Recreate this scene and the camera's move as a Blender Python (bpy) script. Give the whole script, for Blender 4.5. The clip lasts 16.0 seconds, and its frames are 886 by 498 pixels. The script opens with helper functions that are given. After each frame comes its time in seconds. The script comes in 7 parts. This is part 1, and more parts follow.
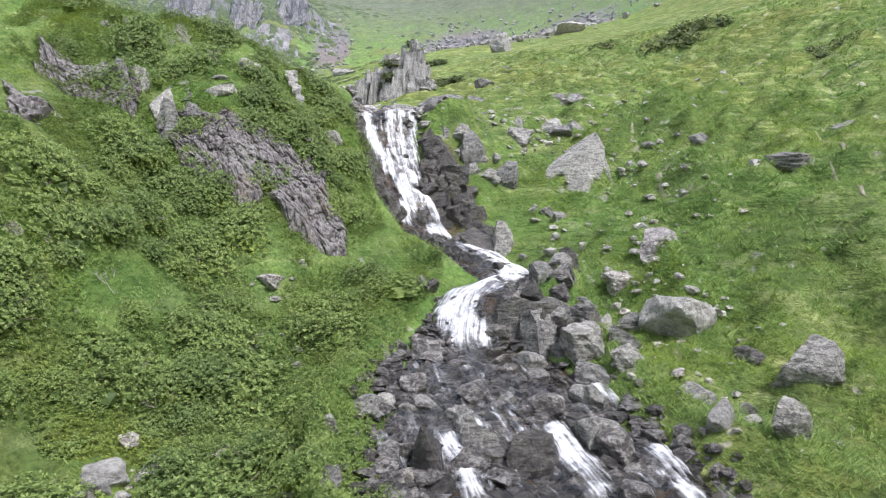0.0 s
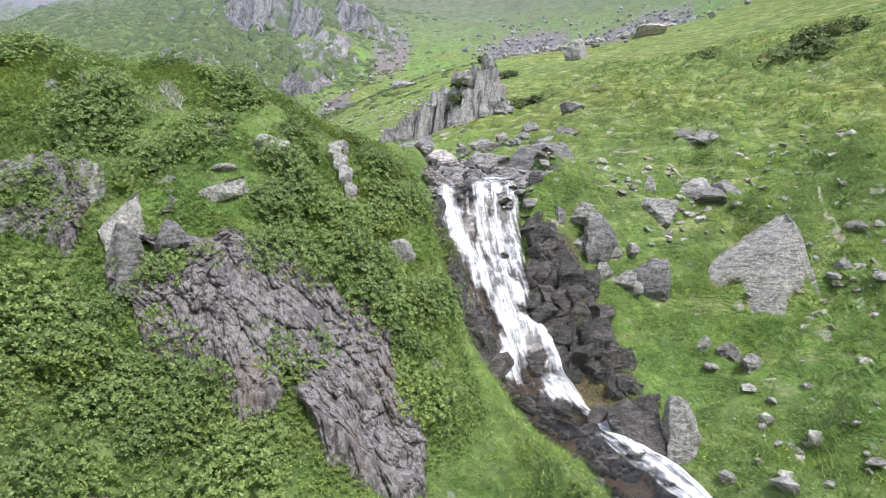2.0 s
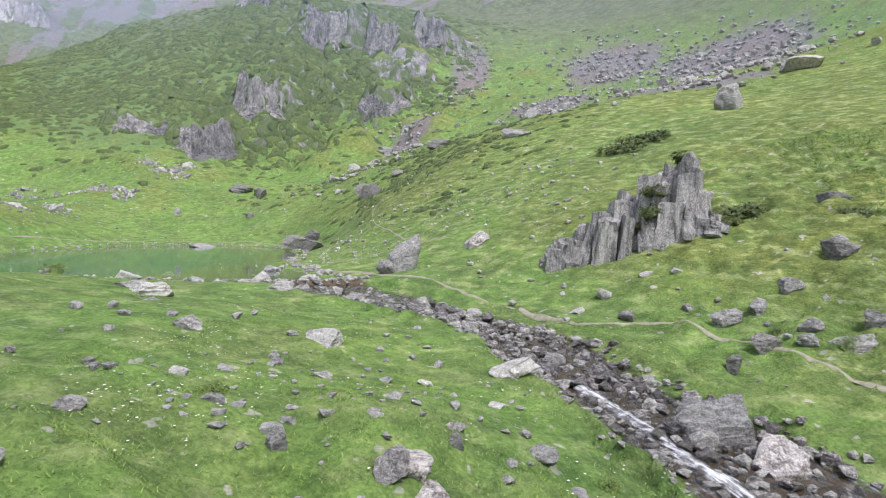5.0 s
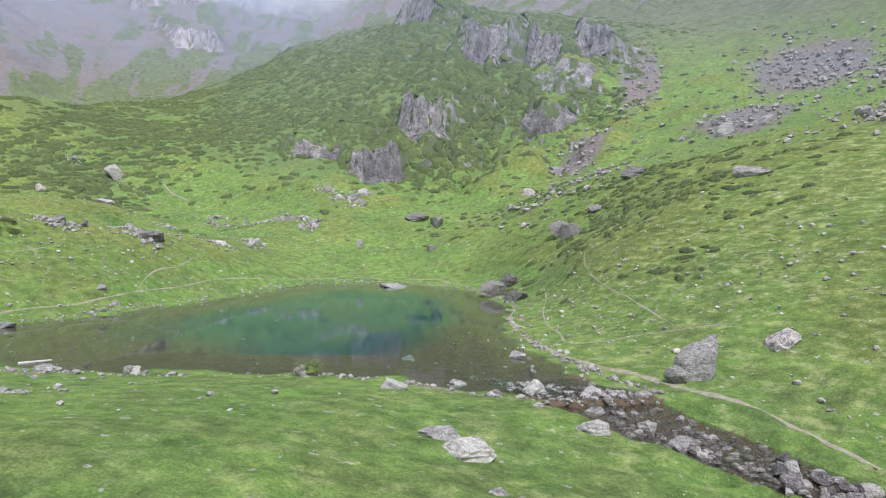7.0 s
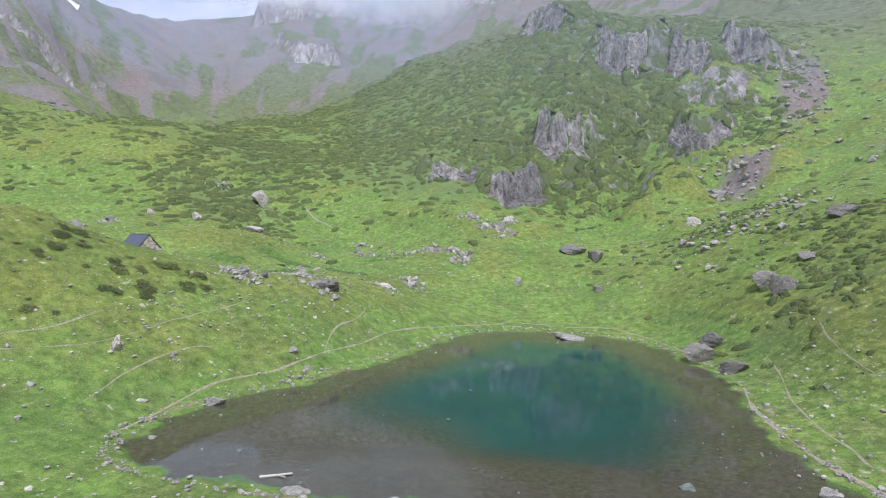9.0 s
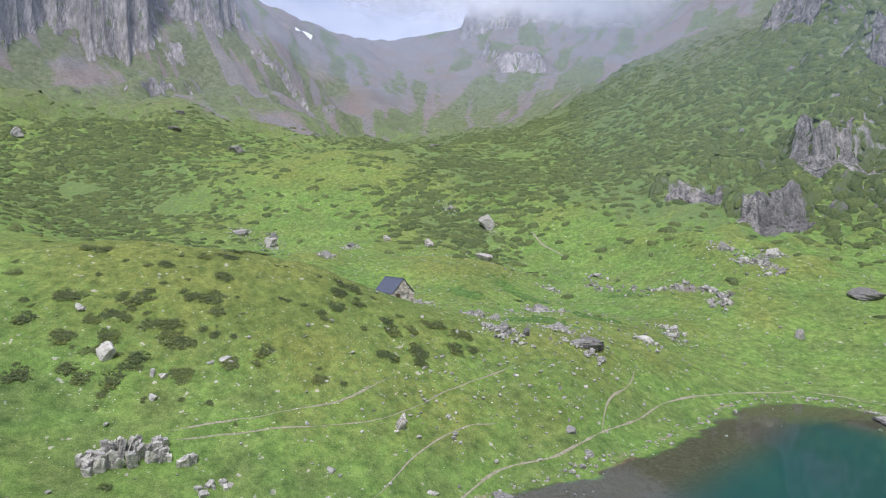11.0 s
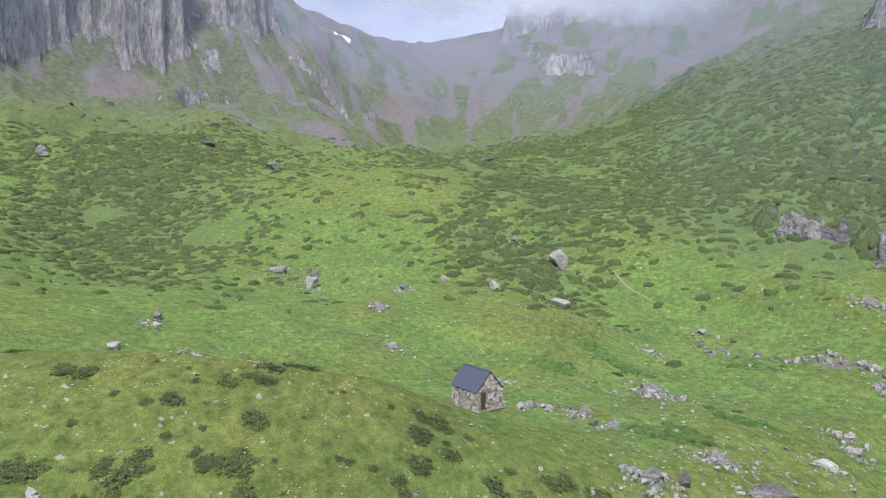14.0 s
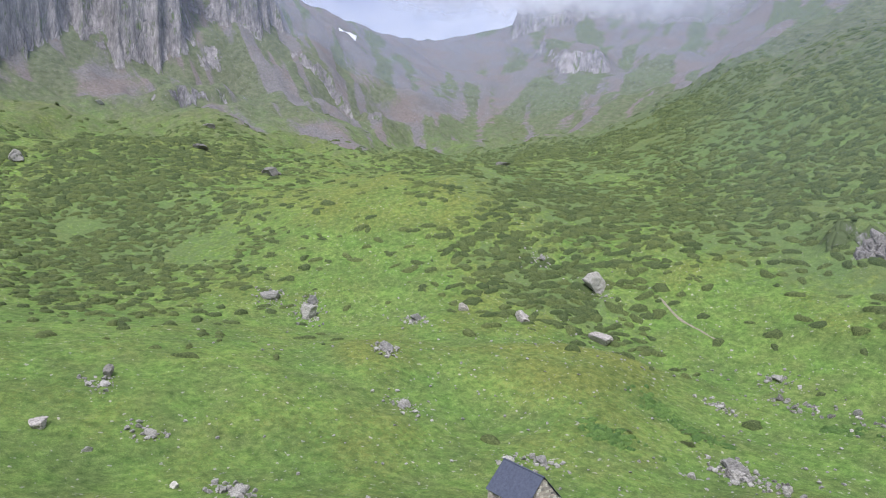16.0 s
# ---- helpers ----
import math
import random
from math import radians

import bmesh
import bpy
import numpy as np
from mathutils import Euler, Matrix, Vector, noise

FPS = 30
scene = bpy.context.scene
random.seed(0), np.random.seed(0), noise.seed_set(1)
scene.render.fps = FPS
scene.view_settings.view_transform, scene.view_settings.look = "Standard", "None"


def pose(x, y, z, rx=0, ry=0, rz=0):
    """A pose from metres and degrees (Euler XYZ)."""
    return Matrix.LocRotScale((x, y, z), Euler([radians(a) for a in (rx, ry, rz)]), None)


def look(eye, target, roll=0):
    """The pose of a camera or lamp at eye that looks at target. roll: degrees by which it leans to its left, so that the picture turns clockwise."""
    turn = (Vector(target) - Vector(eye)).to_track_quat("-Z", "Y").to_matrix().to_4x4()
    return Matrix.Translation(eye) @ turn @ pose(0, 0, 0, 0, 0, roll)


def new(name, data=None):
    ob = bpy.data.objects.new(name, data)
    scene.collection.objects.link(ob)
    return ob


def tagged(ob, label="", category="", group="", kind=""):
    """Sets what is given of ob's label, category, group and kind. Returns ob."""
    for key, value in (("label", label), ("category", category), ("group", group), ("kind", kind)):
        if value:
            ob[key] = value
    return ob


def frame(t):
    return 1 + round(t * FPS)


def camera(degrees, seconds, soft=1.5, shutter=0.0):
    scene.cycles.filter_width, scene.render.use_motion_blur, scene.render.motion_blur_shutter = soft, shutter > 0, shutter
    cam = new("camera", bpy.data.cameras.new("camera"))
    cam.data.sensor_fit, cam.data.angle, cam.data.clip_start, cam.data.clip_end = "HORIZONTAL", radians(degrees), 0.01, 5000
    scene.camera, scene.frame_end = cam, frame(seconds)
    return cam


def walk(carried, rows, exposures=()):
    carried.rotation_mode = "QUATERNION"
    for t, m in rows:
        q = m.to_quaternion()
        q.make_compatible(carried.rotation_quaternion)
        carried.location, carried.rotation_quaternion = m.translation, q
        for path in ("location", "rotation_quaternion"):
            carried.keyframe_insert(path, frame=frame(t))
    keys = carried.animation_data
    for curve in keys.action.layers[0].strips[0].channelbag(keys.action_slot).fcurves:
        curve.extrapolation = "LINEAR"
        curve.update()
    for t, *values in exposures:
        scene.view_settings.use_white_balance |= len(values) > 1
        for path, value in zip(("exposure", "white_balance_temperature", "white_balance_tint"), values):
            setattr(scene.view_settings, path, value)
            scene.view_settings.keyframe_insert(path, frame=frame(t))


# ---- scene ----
cam = camera(69.6, 16.0, soft=1.1)
METRES, EYE, TILT, LEAN, TURN = 112.0, -8.35, -2.4, 0.0, 0.0
ROWS = [
    (0.0, 0.0, 0.0, 0.0, -0.0, 0.0, -0.0),
    (0.5, -0.0003, 0.0176, 0.0053, 0.5, -0.01, -0.06),
    (1.0, -0.0029, 0.0362, 0.0131, 3.17, 0.02, -0.19),
    (1.5, -0.0085, 0.0533, 0.0226, 3.96, 0.02, -0.25),
    (2.0, -0.0141, 0.0695, 0.0334, 5.04, 0.02, -0.34),
    (2.5, -0.0199, 0.0857, 0.0456, 6.86, 0.0, -0.46),
    (3.0, -0.0274, 0.1022, 0.0586, 7.97, -0.0, -0.53),
    (3.5, -0.0376, 0.1179, 0.0723, 8.3, -0.03, -0.59),
    (4.0, -0.0508, 0.1332, 0.087, 8.79, -0.04, -0.68),
    (4.5, -0.0698, 0.1502, 0.1041, 8.87, -0.06, -0.71),
    (5.0, -0.0899, 0.1637, 0.1181, 10.39, -0.08, -0.81),
    (7.5, -0.2139, 0.2, 0.1846, 23.85, -0.19, -1.32),
    (8.0, -0.244, 0.2025, 0.1993, 24.64, -0.18, -1.38),
    (8.5, -0.2737, 0.2032, 0.2137, 27.39, -0.22, -1.48),
    (9.0, -0.301, 0.203, 0.2266, 31.22, -0.29, -1.57),
    (9.5, -0.331, 0.2007, 0.2409, 39.5, -0.44, -1.74),
    (10.0, -0.3547, 0.1983, 0.2542, 44.92, -0.58, -1.89),
    (12.5, -0.4919, 0.2276, 0.324, 49.89, -0.76, -2.17),
    (13.0, -0.5283, 0.2452, 0.337, 50.56, -0.79, -2.19),
    (13.5, -0.5648, 0.2642, 0.3487, 51.23, -0.81, -2.21),
    (14.0, -0.598, 0.2827, 0.3595, 51.6, -0.82, -2.23),
    (14.5, -0.6355, 0.3044, 0.3714, 51.75, -0.84, -2.26),
    (15.0, -0.6756, 0.3288, 0.3845, 51.95, -0.9, -2.29),
    (15.5, -0.7156, 0.354, 0.3928, 52.12, -0.89, -2.29),
    (16.0, -0.752, 0.3771, 0.3967, 52.16, -0.89, -2.27),
]
# the film camera darkens its picture as the valley opens
EXPOSURES = [(0.0, 0.28, 6420, 14), (4.0, 0.20, 6420, 14), (5.2, 0.04, 6420, 14), (7.0, -0.02, 6420, 14), (9.0, -0.10, 6420, 14), (12.0, -0.19, 6420, 14), (16.0, -0.20, 6420, 14)]
walk(cam, [(t, pose(0, 0, EYE, TILT, LEAN, TURN) @ pose(METRES * x, METRES * y, METRES * z, 90 + pitch, roll, yaw)) for t, x, y, z, yaw, pitch, roll in ROWS], EXPOSURES)

# ---- sky and light: a bright, thinly overcast afternoon ----
world = bpy.data.worlds.new("overcast_sky")
scene.world = world
world.use_nodes = True
wn, wl = world.node_tree.nodes, world.node_tree.links
wn.clear()
w_out = wn.new("ShaderNodeOutputWorld")
w_sky = wn.new("ShaderNodeTexSky")
w_sky.sky_type, w_sky.sun_disc = "NISHITA", False
w_sky.sun_elevation, w_sky.sun_rotation = radians(52), radians(139)
w_sky.altitude, w_sky.dust_density = 2000, 2.0
w_bg = wn.new("ShaderNodeBackground")
w_bg.inputs["Strength"].default_value = 0.05
wl.new(w_sky.outputs["Color"], w_bg.inputs["Color"])
w_co = wn.new("ShaderNodeTexCoord")
w_map = wn.new("ShaderNodeMapping")
w_map.inputs["Scale"].default_value = (2.2, 2.2, 5.0)
w_noise = wn.new("ShaderNodeTexNoise")
w_noise.inputs["Scale"].default_value = 2.1
w_noise.inputs["Detail"].default_value = 7
w_noise.inputs["Roughness"].default_value = 0.55
w_ramp = wn.new("ShaderNodeValToRGB")
w_ramp.color_ramp.elements[0].position, w_ramp.color_ramp.elements[0].color = 0.36, (0.56, 0.60, 0.80, 1)
w_ramp.color_ramp.elements[1].position, w_ramp.color_ramp.elements[1].color = 0.62, (0.86, 0.89, 1.02, 1)
w_cloud = wn.new("ShaderNodeBackground")
w_cloud.inputs["Strength"].default_value = 0.98
w_add = wn.new("ShaderNodeAddShader")
wl.new(w_co.outputs["Generated"], w_map.inputs["Vector"])
wl.new(w_map.outputs["Vector"], w_noise.inputs["Vector"])
wl.new(w_noise.outputs["Fac"], w_ramp.inputs["Fac"])
wl.new(w_ramp.outputs["Color"], w_cloud.inputs["Color"])
wl.new(w_bg.outputs[0], w_add.inputs[0])
wl.new(w_cloud.outputs[0], w_add.inputs[1])
wl.new(w_add.outputs[0], w_out.inputs["Surface"])
sun_data = bpy.data.lights.new("sun", "SUN")
sun_data.energy, sun_data.angle, sun_data.color = 4.2, radians(14), (1.0, 0.985, 0.965)
sun = new("sun", sun_data)
sun.matrix_world = look((42, -48, 90), (0, 0, 0))

# ---- materials ----


def material(name):
    mat = bpy.data.materials.new(name)
    mat.use_nodes = True
    nt = mat.node_tree
    return mat, nt.nodes, nt.links, nt.nodes["Principled BSDF"]


def socket(nodes, links, kind, ins=(), **attrs):
    node = nodes.new(kind)
    for key, value in ins:
        if isinstance(value, bpy.types.NodeSocket):
            links.new(value, node.inputs[key])
        else:
            node.inputs[key].default_value = value
    if "op" in attrs:
        node.operation = attrs["op"]
    if "blend" in attrs:
        node.data_type, node.blend_type = "RGBA", attrs["blend"]
    return node


def grain(n, l, where, scale, detail=4, rough=0.6):
    return socket(n, l, "ShaderNodeTexNoise", [("Vector", where), ("Scale", scale), ("Detail", detail), ("Roughness", rough)]).outputs["Fac"]


def ramp(n, l, fac, stops):
    node = n.new("ShaderNodeValToRGB")
    els = node.color_ramp.elements
    while len(els) < len(stops):
        els.new(0.5)
    for e, (p, c) in zip(els, stops):
        e.position, e.color = p, (*c, 1) if len(c) == 3 else c
    l.new(fac, node.inputs["Fac"])
    return node.outputs["Color"]


def step(n, l, fac, lo, hi):
    node = socket(n, l, "ShaderNodeMapRange", [("Value", fac), ("From Min", lo), ("From Max", hi)])
    node.interpolation_type = "SMOOTHSTEP"
    return node.outputs["Result"]


def mixed(n, l, fac, a, b, blend="MIX"):
    node = n.new("ShaderNodeMix")
    node.data_type, node.blend_type = "RGBA", blend
    for key, value in ((0, fac), (6, a), (7, b)):
        if isinstance(value, bpy.types.NodeSocket):
            l.new(value, node.inputs[key])
        else:
            node.inputs[key].default_value = value if key == 0 or len(value) == 4 else (*value, 1)
    return node.outputs[2]


def math_node(n, l, op, a, b):
    return socket(n, l, "ShaderNodeMath", [(0, a), (1, b)], op=op).outputs[0]


def bump(n, l, bsdf, height, strength, distance):
    node = socket(n, l, "ShaderNodeBump", [("Height", height), ("Strength", strength), ("Distance", distance)])
    l.new(node.outputs[0], bsdf.inputs["Normal"])


def ground_material():
    mat, n, l, bsdf = material("alpine_ground")
    co = n.new("ShaderNodeTexCoord").outputs["Object"]
    flat = socket(n, l, "ShaderNodeMapping", [("Vector", co), ("Scale", (1, 1, 0.35))]).outputs[0]
    tall = socket(n, l, "ShaderNodeMapping", [("Vector", co), ("Scale", (1, 1, 0.3))]).outputs[0]
    fine, small, mid, wide = grain(n, l, co, 9, 6, 0.7), grain(n, l, co, 1.7, 5), grain(n, l, co, 0.22, 5), grain(n, l, co, 0.03, 4)
    turf = ramp(n, l, fine, [(0.25, (0.063, 0.097, 0.030)), (0.5, (0.138, 0.192, 0.065)), (0.78, (0.240, 0.300, 0.120))])
    lush = ramp(n, l, fine, [(0.25, (0.082, 0.156, 0.037)), (0.55, (0.168, 0.284, 0.072)), (0.8, (0.268, 0.398, 0.122))])
    dry = ramp(n, l, fine, [(0.25, (0.088, 0.110, 0.030)), (0.55, (0.180, 0.215, 0.062)), (0.8, (0.285, 0.310, 0.112))])
    col = mixed(n, l, step(n, l, mid, 0.28, 0.74), lush, turf)
    cover = n.new("ShaderNodeAttribute")
    cover.attribute_name = "cover"
    thirst = math_node(n, l, "ADD", math_node(n, l, "MULTIPLY", small, 0.5), math_node(n, l, "MULTIPLY", wide, 0.6))
    thirst = math_node(n, l, "ADD", thirst, math_node(n, l, "MULTIPLY", math_node(n, l, "SUBTRACT", cover.outputs["Alpha"], 0.5), 0.45))
    col = mixed(n, l, step(n, l, thirst, 0.46, 0.76), col, dry)
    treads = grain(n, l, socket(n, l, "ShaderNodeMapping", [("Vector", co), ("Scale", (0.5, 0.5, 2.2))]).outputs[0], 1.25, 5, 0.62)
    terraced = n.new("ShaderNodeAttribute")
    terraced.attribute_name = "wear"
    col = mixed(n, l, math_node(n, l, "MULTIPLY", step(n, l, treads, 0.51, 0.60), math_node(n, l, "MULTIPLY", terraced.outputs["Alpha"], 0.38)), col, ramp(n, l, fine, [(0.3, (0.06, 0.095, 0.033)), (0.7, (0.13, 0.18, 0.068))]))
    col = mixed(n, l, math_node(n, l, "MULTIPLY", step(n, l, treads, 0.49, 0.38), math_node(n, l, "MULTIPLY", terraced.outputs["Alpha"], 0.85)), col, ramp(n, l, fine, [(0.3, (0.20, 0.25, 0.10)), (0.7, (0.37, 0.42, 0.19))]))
    tufts = grain(n, l, co, 0.8, 6, 0.7)
    col = mixed(n, l, math_node(n, l, "MULTIPLY", step(n, l, tufts, 0.53, 0.66), 0.45), col, ramp(n, l, fine, [(0.3, (0.055, 0.095, 0.032)), (0.7, (0.125, 0.18, 0.065))]))
    flecks = step(n, l, grain(n, l, co, 5.5, 3, 0.5), 0.70, 0.74)
    col = mixed(n, l, math_node(n, l, "MULTIPLY", flecks, 0.55), col, (0.40, 0.40, 0.33))
    # pale stones and dark rushes too small to build
    grit = step(n, l, grain(n, l, co, 1.5, 2, 0.45), 0.685, 0.715)
    col = mixed(n, l, math_node(n, l, "MULTIPLY", grit, 0.8), col, (0.40, 0.39, 0.35))
    rushes = step(n, l, grain(n, l, co, 1.0, 5, 0.6), 0.585, 0.64)
    col = mixed(n, l, math_node(n, l, "MULTIPLY", rushes, 0.32), col, (0.065, 0.10, 0.034))
    # tufts and swathes at every scale
    speckle = grain(n, l, co, 0.9, 10, 0.78)
    col = mixed(n, l, 1.0, col, ramp(n, l, speckle, [(0.36, (0.52, 0.58, 0.55)), (0.5, (0.95, 0.95, 0.95)), (0.62, (1.34, 1.28, 1.25))]), "MULTIPLY")
    swathe = grain(n, l, co, 0.09, 6, 0.62)
    col = mixed(n, l, 1.0, col, ramp(n, l, swathe, [(0.36, (0.85, 0.91, 0.86)), (0.64, (1.12, 1.08, 1.00))]), "MULTIPLY")
    masks = {}
    for layer in ("cover", "wear"):
        att = n.new("ShaderNodeAttribute")
        att.attribute_name = layer
        sep = socket(n, l, "ShaderNodeSeparateColor", [("Color", att.outputs["Color"])])
        masks[layer] = sep.outputs
    # thin grey-green turf on the heights; the greying also stands in for distance haze
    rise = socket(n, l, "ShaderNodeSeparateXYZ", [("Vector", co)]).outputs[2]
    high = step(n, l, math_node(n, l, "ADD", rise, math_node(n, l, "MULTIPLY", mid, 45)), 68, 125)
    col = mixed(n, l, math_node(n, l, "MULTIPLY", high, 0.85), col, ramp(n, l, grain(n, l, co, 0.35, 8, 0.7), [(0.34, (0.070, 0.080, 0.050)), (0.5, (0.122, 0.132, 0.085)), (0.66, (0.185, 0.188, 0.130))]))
    # dwarf shrub heath
    heath_fac = step(n, l, math_node(n, l, "ADD", masks["cover"][2], math_node(n, l, "MULTIPLY", grain(n, l, flat, 0.5, 7, 0.72), 1.2)), 1.0, 1.16)
    heath = ramp(n, l, grain(n, l, co, 3.2, 6, 0.7), [(0.3, (0.084, 0.125, 0.054)), (0.55, (0.129, 0.182, 0.079)), (0.75, (0.190, 0.251, 0.114))])
    col = mixed(n, l, math_node(n, l, "MULTIPLY", heath_fac, 0.6), col, heath)
    # scree
    scree = ramp(n, l, grain(n, l, co, 0.8, 8, 0.75), [(0.32, (0.112, 0.106, 0.106)), (0.5, (0.176, 0.168, 0.167)), (0.70, (0.249, 0.238, 0.239))])
    scree = mixed(n, l, step(n, l, grain(n, l, co, 0.035, 7, 0.65), 0.42, 0.62), scree, mixed(n, l, 1.0, scree, (1.06, 0.95, 0.88), "MULTIPLY"))
    scree_fac = step(n, l, math_node(n, l, "ADD", masks["cover"][1], math_node(n, l, "MULTIPLY", grain(n, l, flat, 0.06, 12, 0.8), 1.3)), 1.0, 1.24)
    col = mixed(n, l, scree_fac, col, scree)
    # bedrock
    streak = grain(n, l, tall, 0.4, 11, 0.78)
    clefts = socket(n, l, "ShaderNodeTexVoronoi", [("Vector", socket(n, l, "ShaderNodeMapping", [("Vector", co), ("Scale", (0.42, 0.42, 0.13))]).outputs[0]), ("Scale", 1.0), ("Randomness", 1.0)])
    clefts.feature = "DISTANCE_TO_EDGE"
    faces = grain(n, l, tall, 0.06, 5, 0.6)
    rock = ramp(n, l, math_node(n, l, "ADD", math_node(n, l, "MULTIPLY", streak, 0.65), math_node(n, l, "MULTIPLY", faces, 0.35)), [(0.40, (0.095, 0.090, 0.094)), (0.5, (0.215, 0.205, 0.21)), (0.60, (0.36, 0.343, 0.345))])
    rock = mixed(n, l, math_node(n, l, "MULTIPLY", step(n, l, clefts.outputs["Distance"], 0.06, 0.0), 0.35), rock, (0.10, 0.105, 0.095))
    rock = mixed(n, l, step(n, l, math_node(n, l, "ADD", grain(n, l, flat, 0.25, 8, 0.7), math_node(n, l, "MULTIPLY", masks["cover"][2], 0.30)), 0.54, 0.66), rock, (0.10, 0.13, 0.06))
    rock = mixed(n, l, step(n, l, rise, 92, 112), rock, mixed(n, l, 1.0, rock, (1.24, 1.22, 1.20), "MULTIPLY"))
    rock_fac = step(n, l, math_node(n, l, "ADD", masks["cover"][0], math_node(n, l, "MULTIPLY", grain(n, l, flat, 0.3, 8, 0.74), 1.3)), 1.05, 1.2)
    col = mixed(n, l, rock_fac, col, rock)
    # trodden earth, then the bed of lake and stream
    earth = ramp(n, l, small, [(0.3, (0.17, 0.13, 0.09)), (0.6, (0.32, 0.27, 0.20)), (0.8, (0.42, 0.38, 0.31))])
    col = mixed(n, l, step(n, l, math_node(n, l, "ADD", masks["wear"][0], math_node(n, l, "MULTIPLY", small, 0.6)), 0.75, 0.95), col, earth)
    mud = ramp(n, l, grain(n, l, co, 2.5, 6, 0.7), [(0.3, (0.078, 0.056, 0.036)), (0.55, (0.145, 0.108, 0.070)), (0.75, (0.215, 0.172, 0.122))])
    col = mixed(n, l, step(n, l, masks["wear"][1], 0.2, 0.6), col, mud)
    teal = mixed(n, l, grain(n, l, co, 0.12, 4), (0.01, 0.065, 0.07), (0.018, 0.12, 0.115))
    col = mixed(n, l, step(n, l, masks["wear"][2], 0.15, 0.85), col, teal)
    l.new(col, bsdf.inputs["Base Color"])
    bsdf.inputs["Roughness"].default_value = 0.92
    bsdf.inputs["Specular IOR Level"].default_value = 0.15
    bump(n, l, bsdf, math_node(n, l, "ADD", math_node(n, l, "ADD", fine, math_node(n, l, "MULTIPLY", treads, math_node(n, l, "MULTIPLY", terraced.outputs["Alpha"], 3.0))), math_node(n, l, "MULTIPLY", math_node(n, l, "ADD", streak, step(n, l, clefts.outputs["Distance"], 0.0, 0.15)), math_node(n, l, "MULTIPLY", rock_fac, 1.8))), 0.9, 0.14)
    return mat


def rock_material(name, low, mid, high, lichen=0.5, rough=0.85, moss=0.3, beds_by=3.5, dip=(0.9, 0.5, 0.3), size=1.0):
    """Broken stone at true scale: bedding streaks, grain, pale lichen rosettes and a little moss."""
    mat, n, l, bsdf = material(name)
    co = n.new("ShaderNodeNewGeometry").outputs["Position"]
    if size != 1.0:
        co = socket(n, l, "ShaderNodeMapping", [("Vector", co), ("Scale", (1 / size, 1 / size, 1 / size))]).outputs[0]
    rnd = n.new("ShaderNodeObjectInfo").outputs["Random"]
    beds = socket(n, l, "ShaderNodeMapping", [("Vector", co), ("Rotation", dip), ("Scale", (1, 1, beds_by))]).outputs[0]
    f = grain(n, l, beds, 3.0, 10, 0.75)
    g = grain(n, l, co, 17, 6, 0.7)
    both = math_node(n, l, "ADD", math_node(n, l, "MULTIPLY", f, 0.6), math_node(n, l, "MULTIPLY", g, 0.4))
    col = ramp(n, l, both, [(0.41, low), (0.5, mid), (0.59, high)])
    spots = step(n, l, grain(n, l, co, 8.0, 6, 0.7), 0.53, 0.60)
    col = mixed(n, l, math_node(n, l, "MULTIPLY", spots, lichen), col, mixed(n, l, 1.0, high, (1.18, 1.17, 1.10), "MULTIPLY"))
    dark = step(n, l, grain(n, l, co, 6.5, 8, 0.78), 0.53, 0.60)
    col = mixed(n, l, math_node(n, l, "MULTIPLY", dark, 0.6), col, low)
    green = step(n, l, grain(n, l, co, 1.1, 6, 0.65), 0.56, 0.68)
    col = mixed(n, l, math_node(n, l, "MULTIPLY", green, moss), col, (0.10, 0.115, 0.045))
    shade = ramp(n, l, rnd, [(0.0, (0.74, 0.74, 0.74)), (0.5, (1.0, 0.99, 0.97)), (1.0, (1.30, 1.28, 1.22))])
    l.new(mixed(n, l, 1.0, col, shade, "MULTIPLY"), bsdf.inputs["Base Color"])
    bsdf.inputs["Roughness"].default_value = rough
    bump(n, l, bsdf, math_node(n, l, "ADD", math_node(n, l, "MULTIPLY", f, 2.0), g), 1.0, 0.07 * size)
    return mat


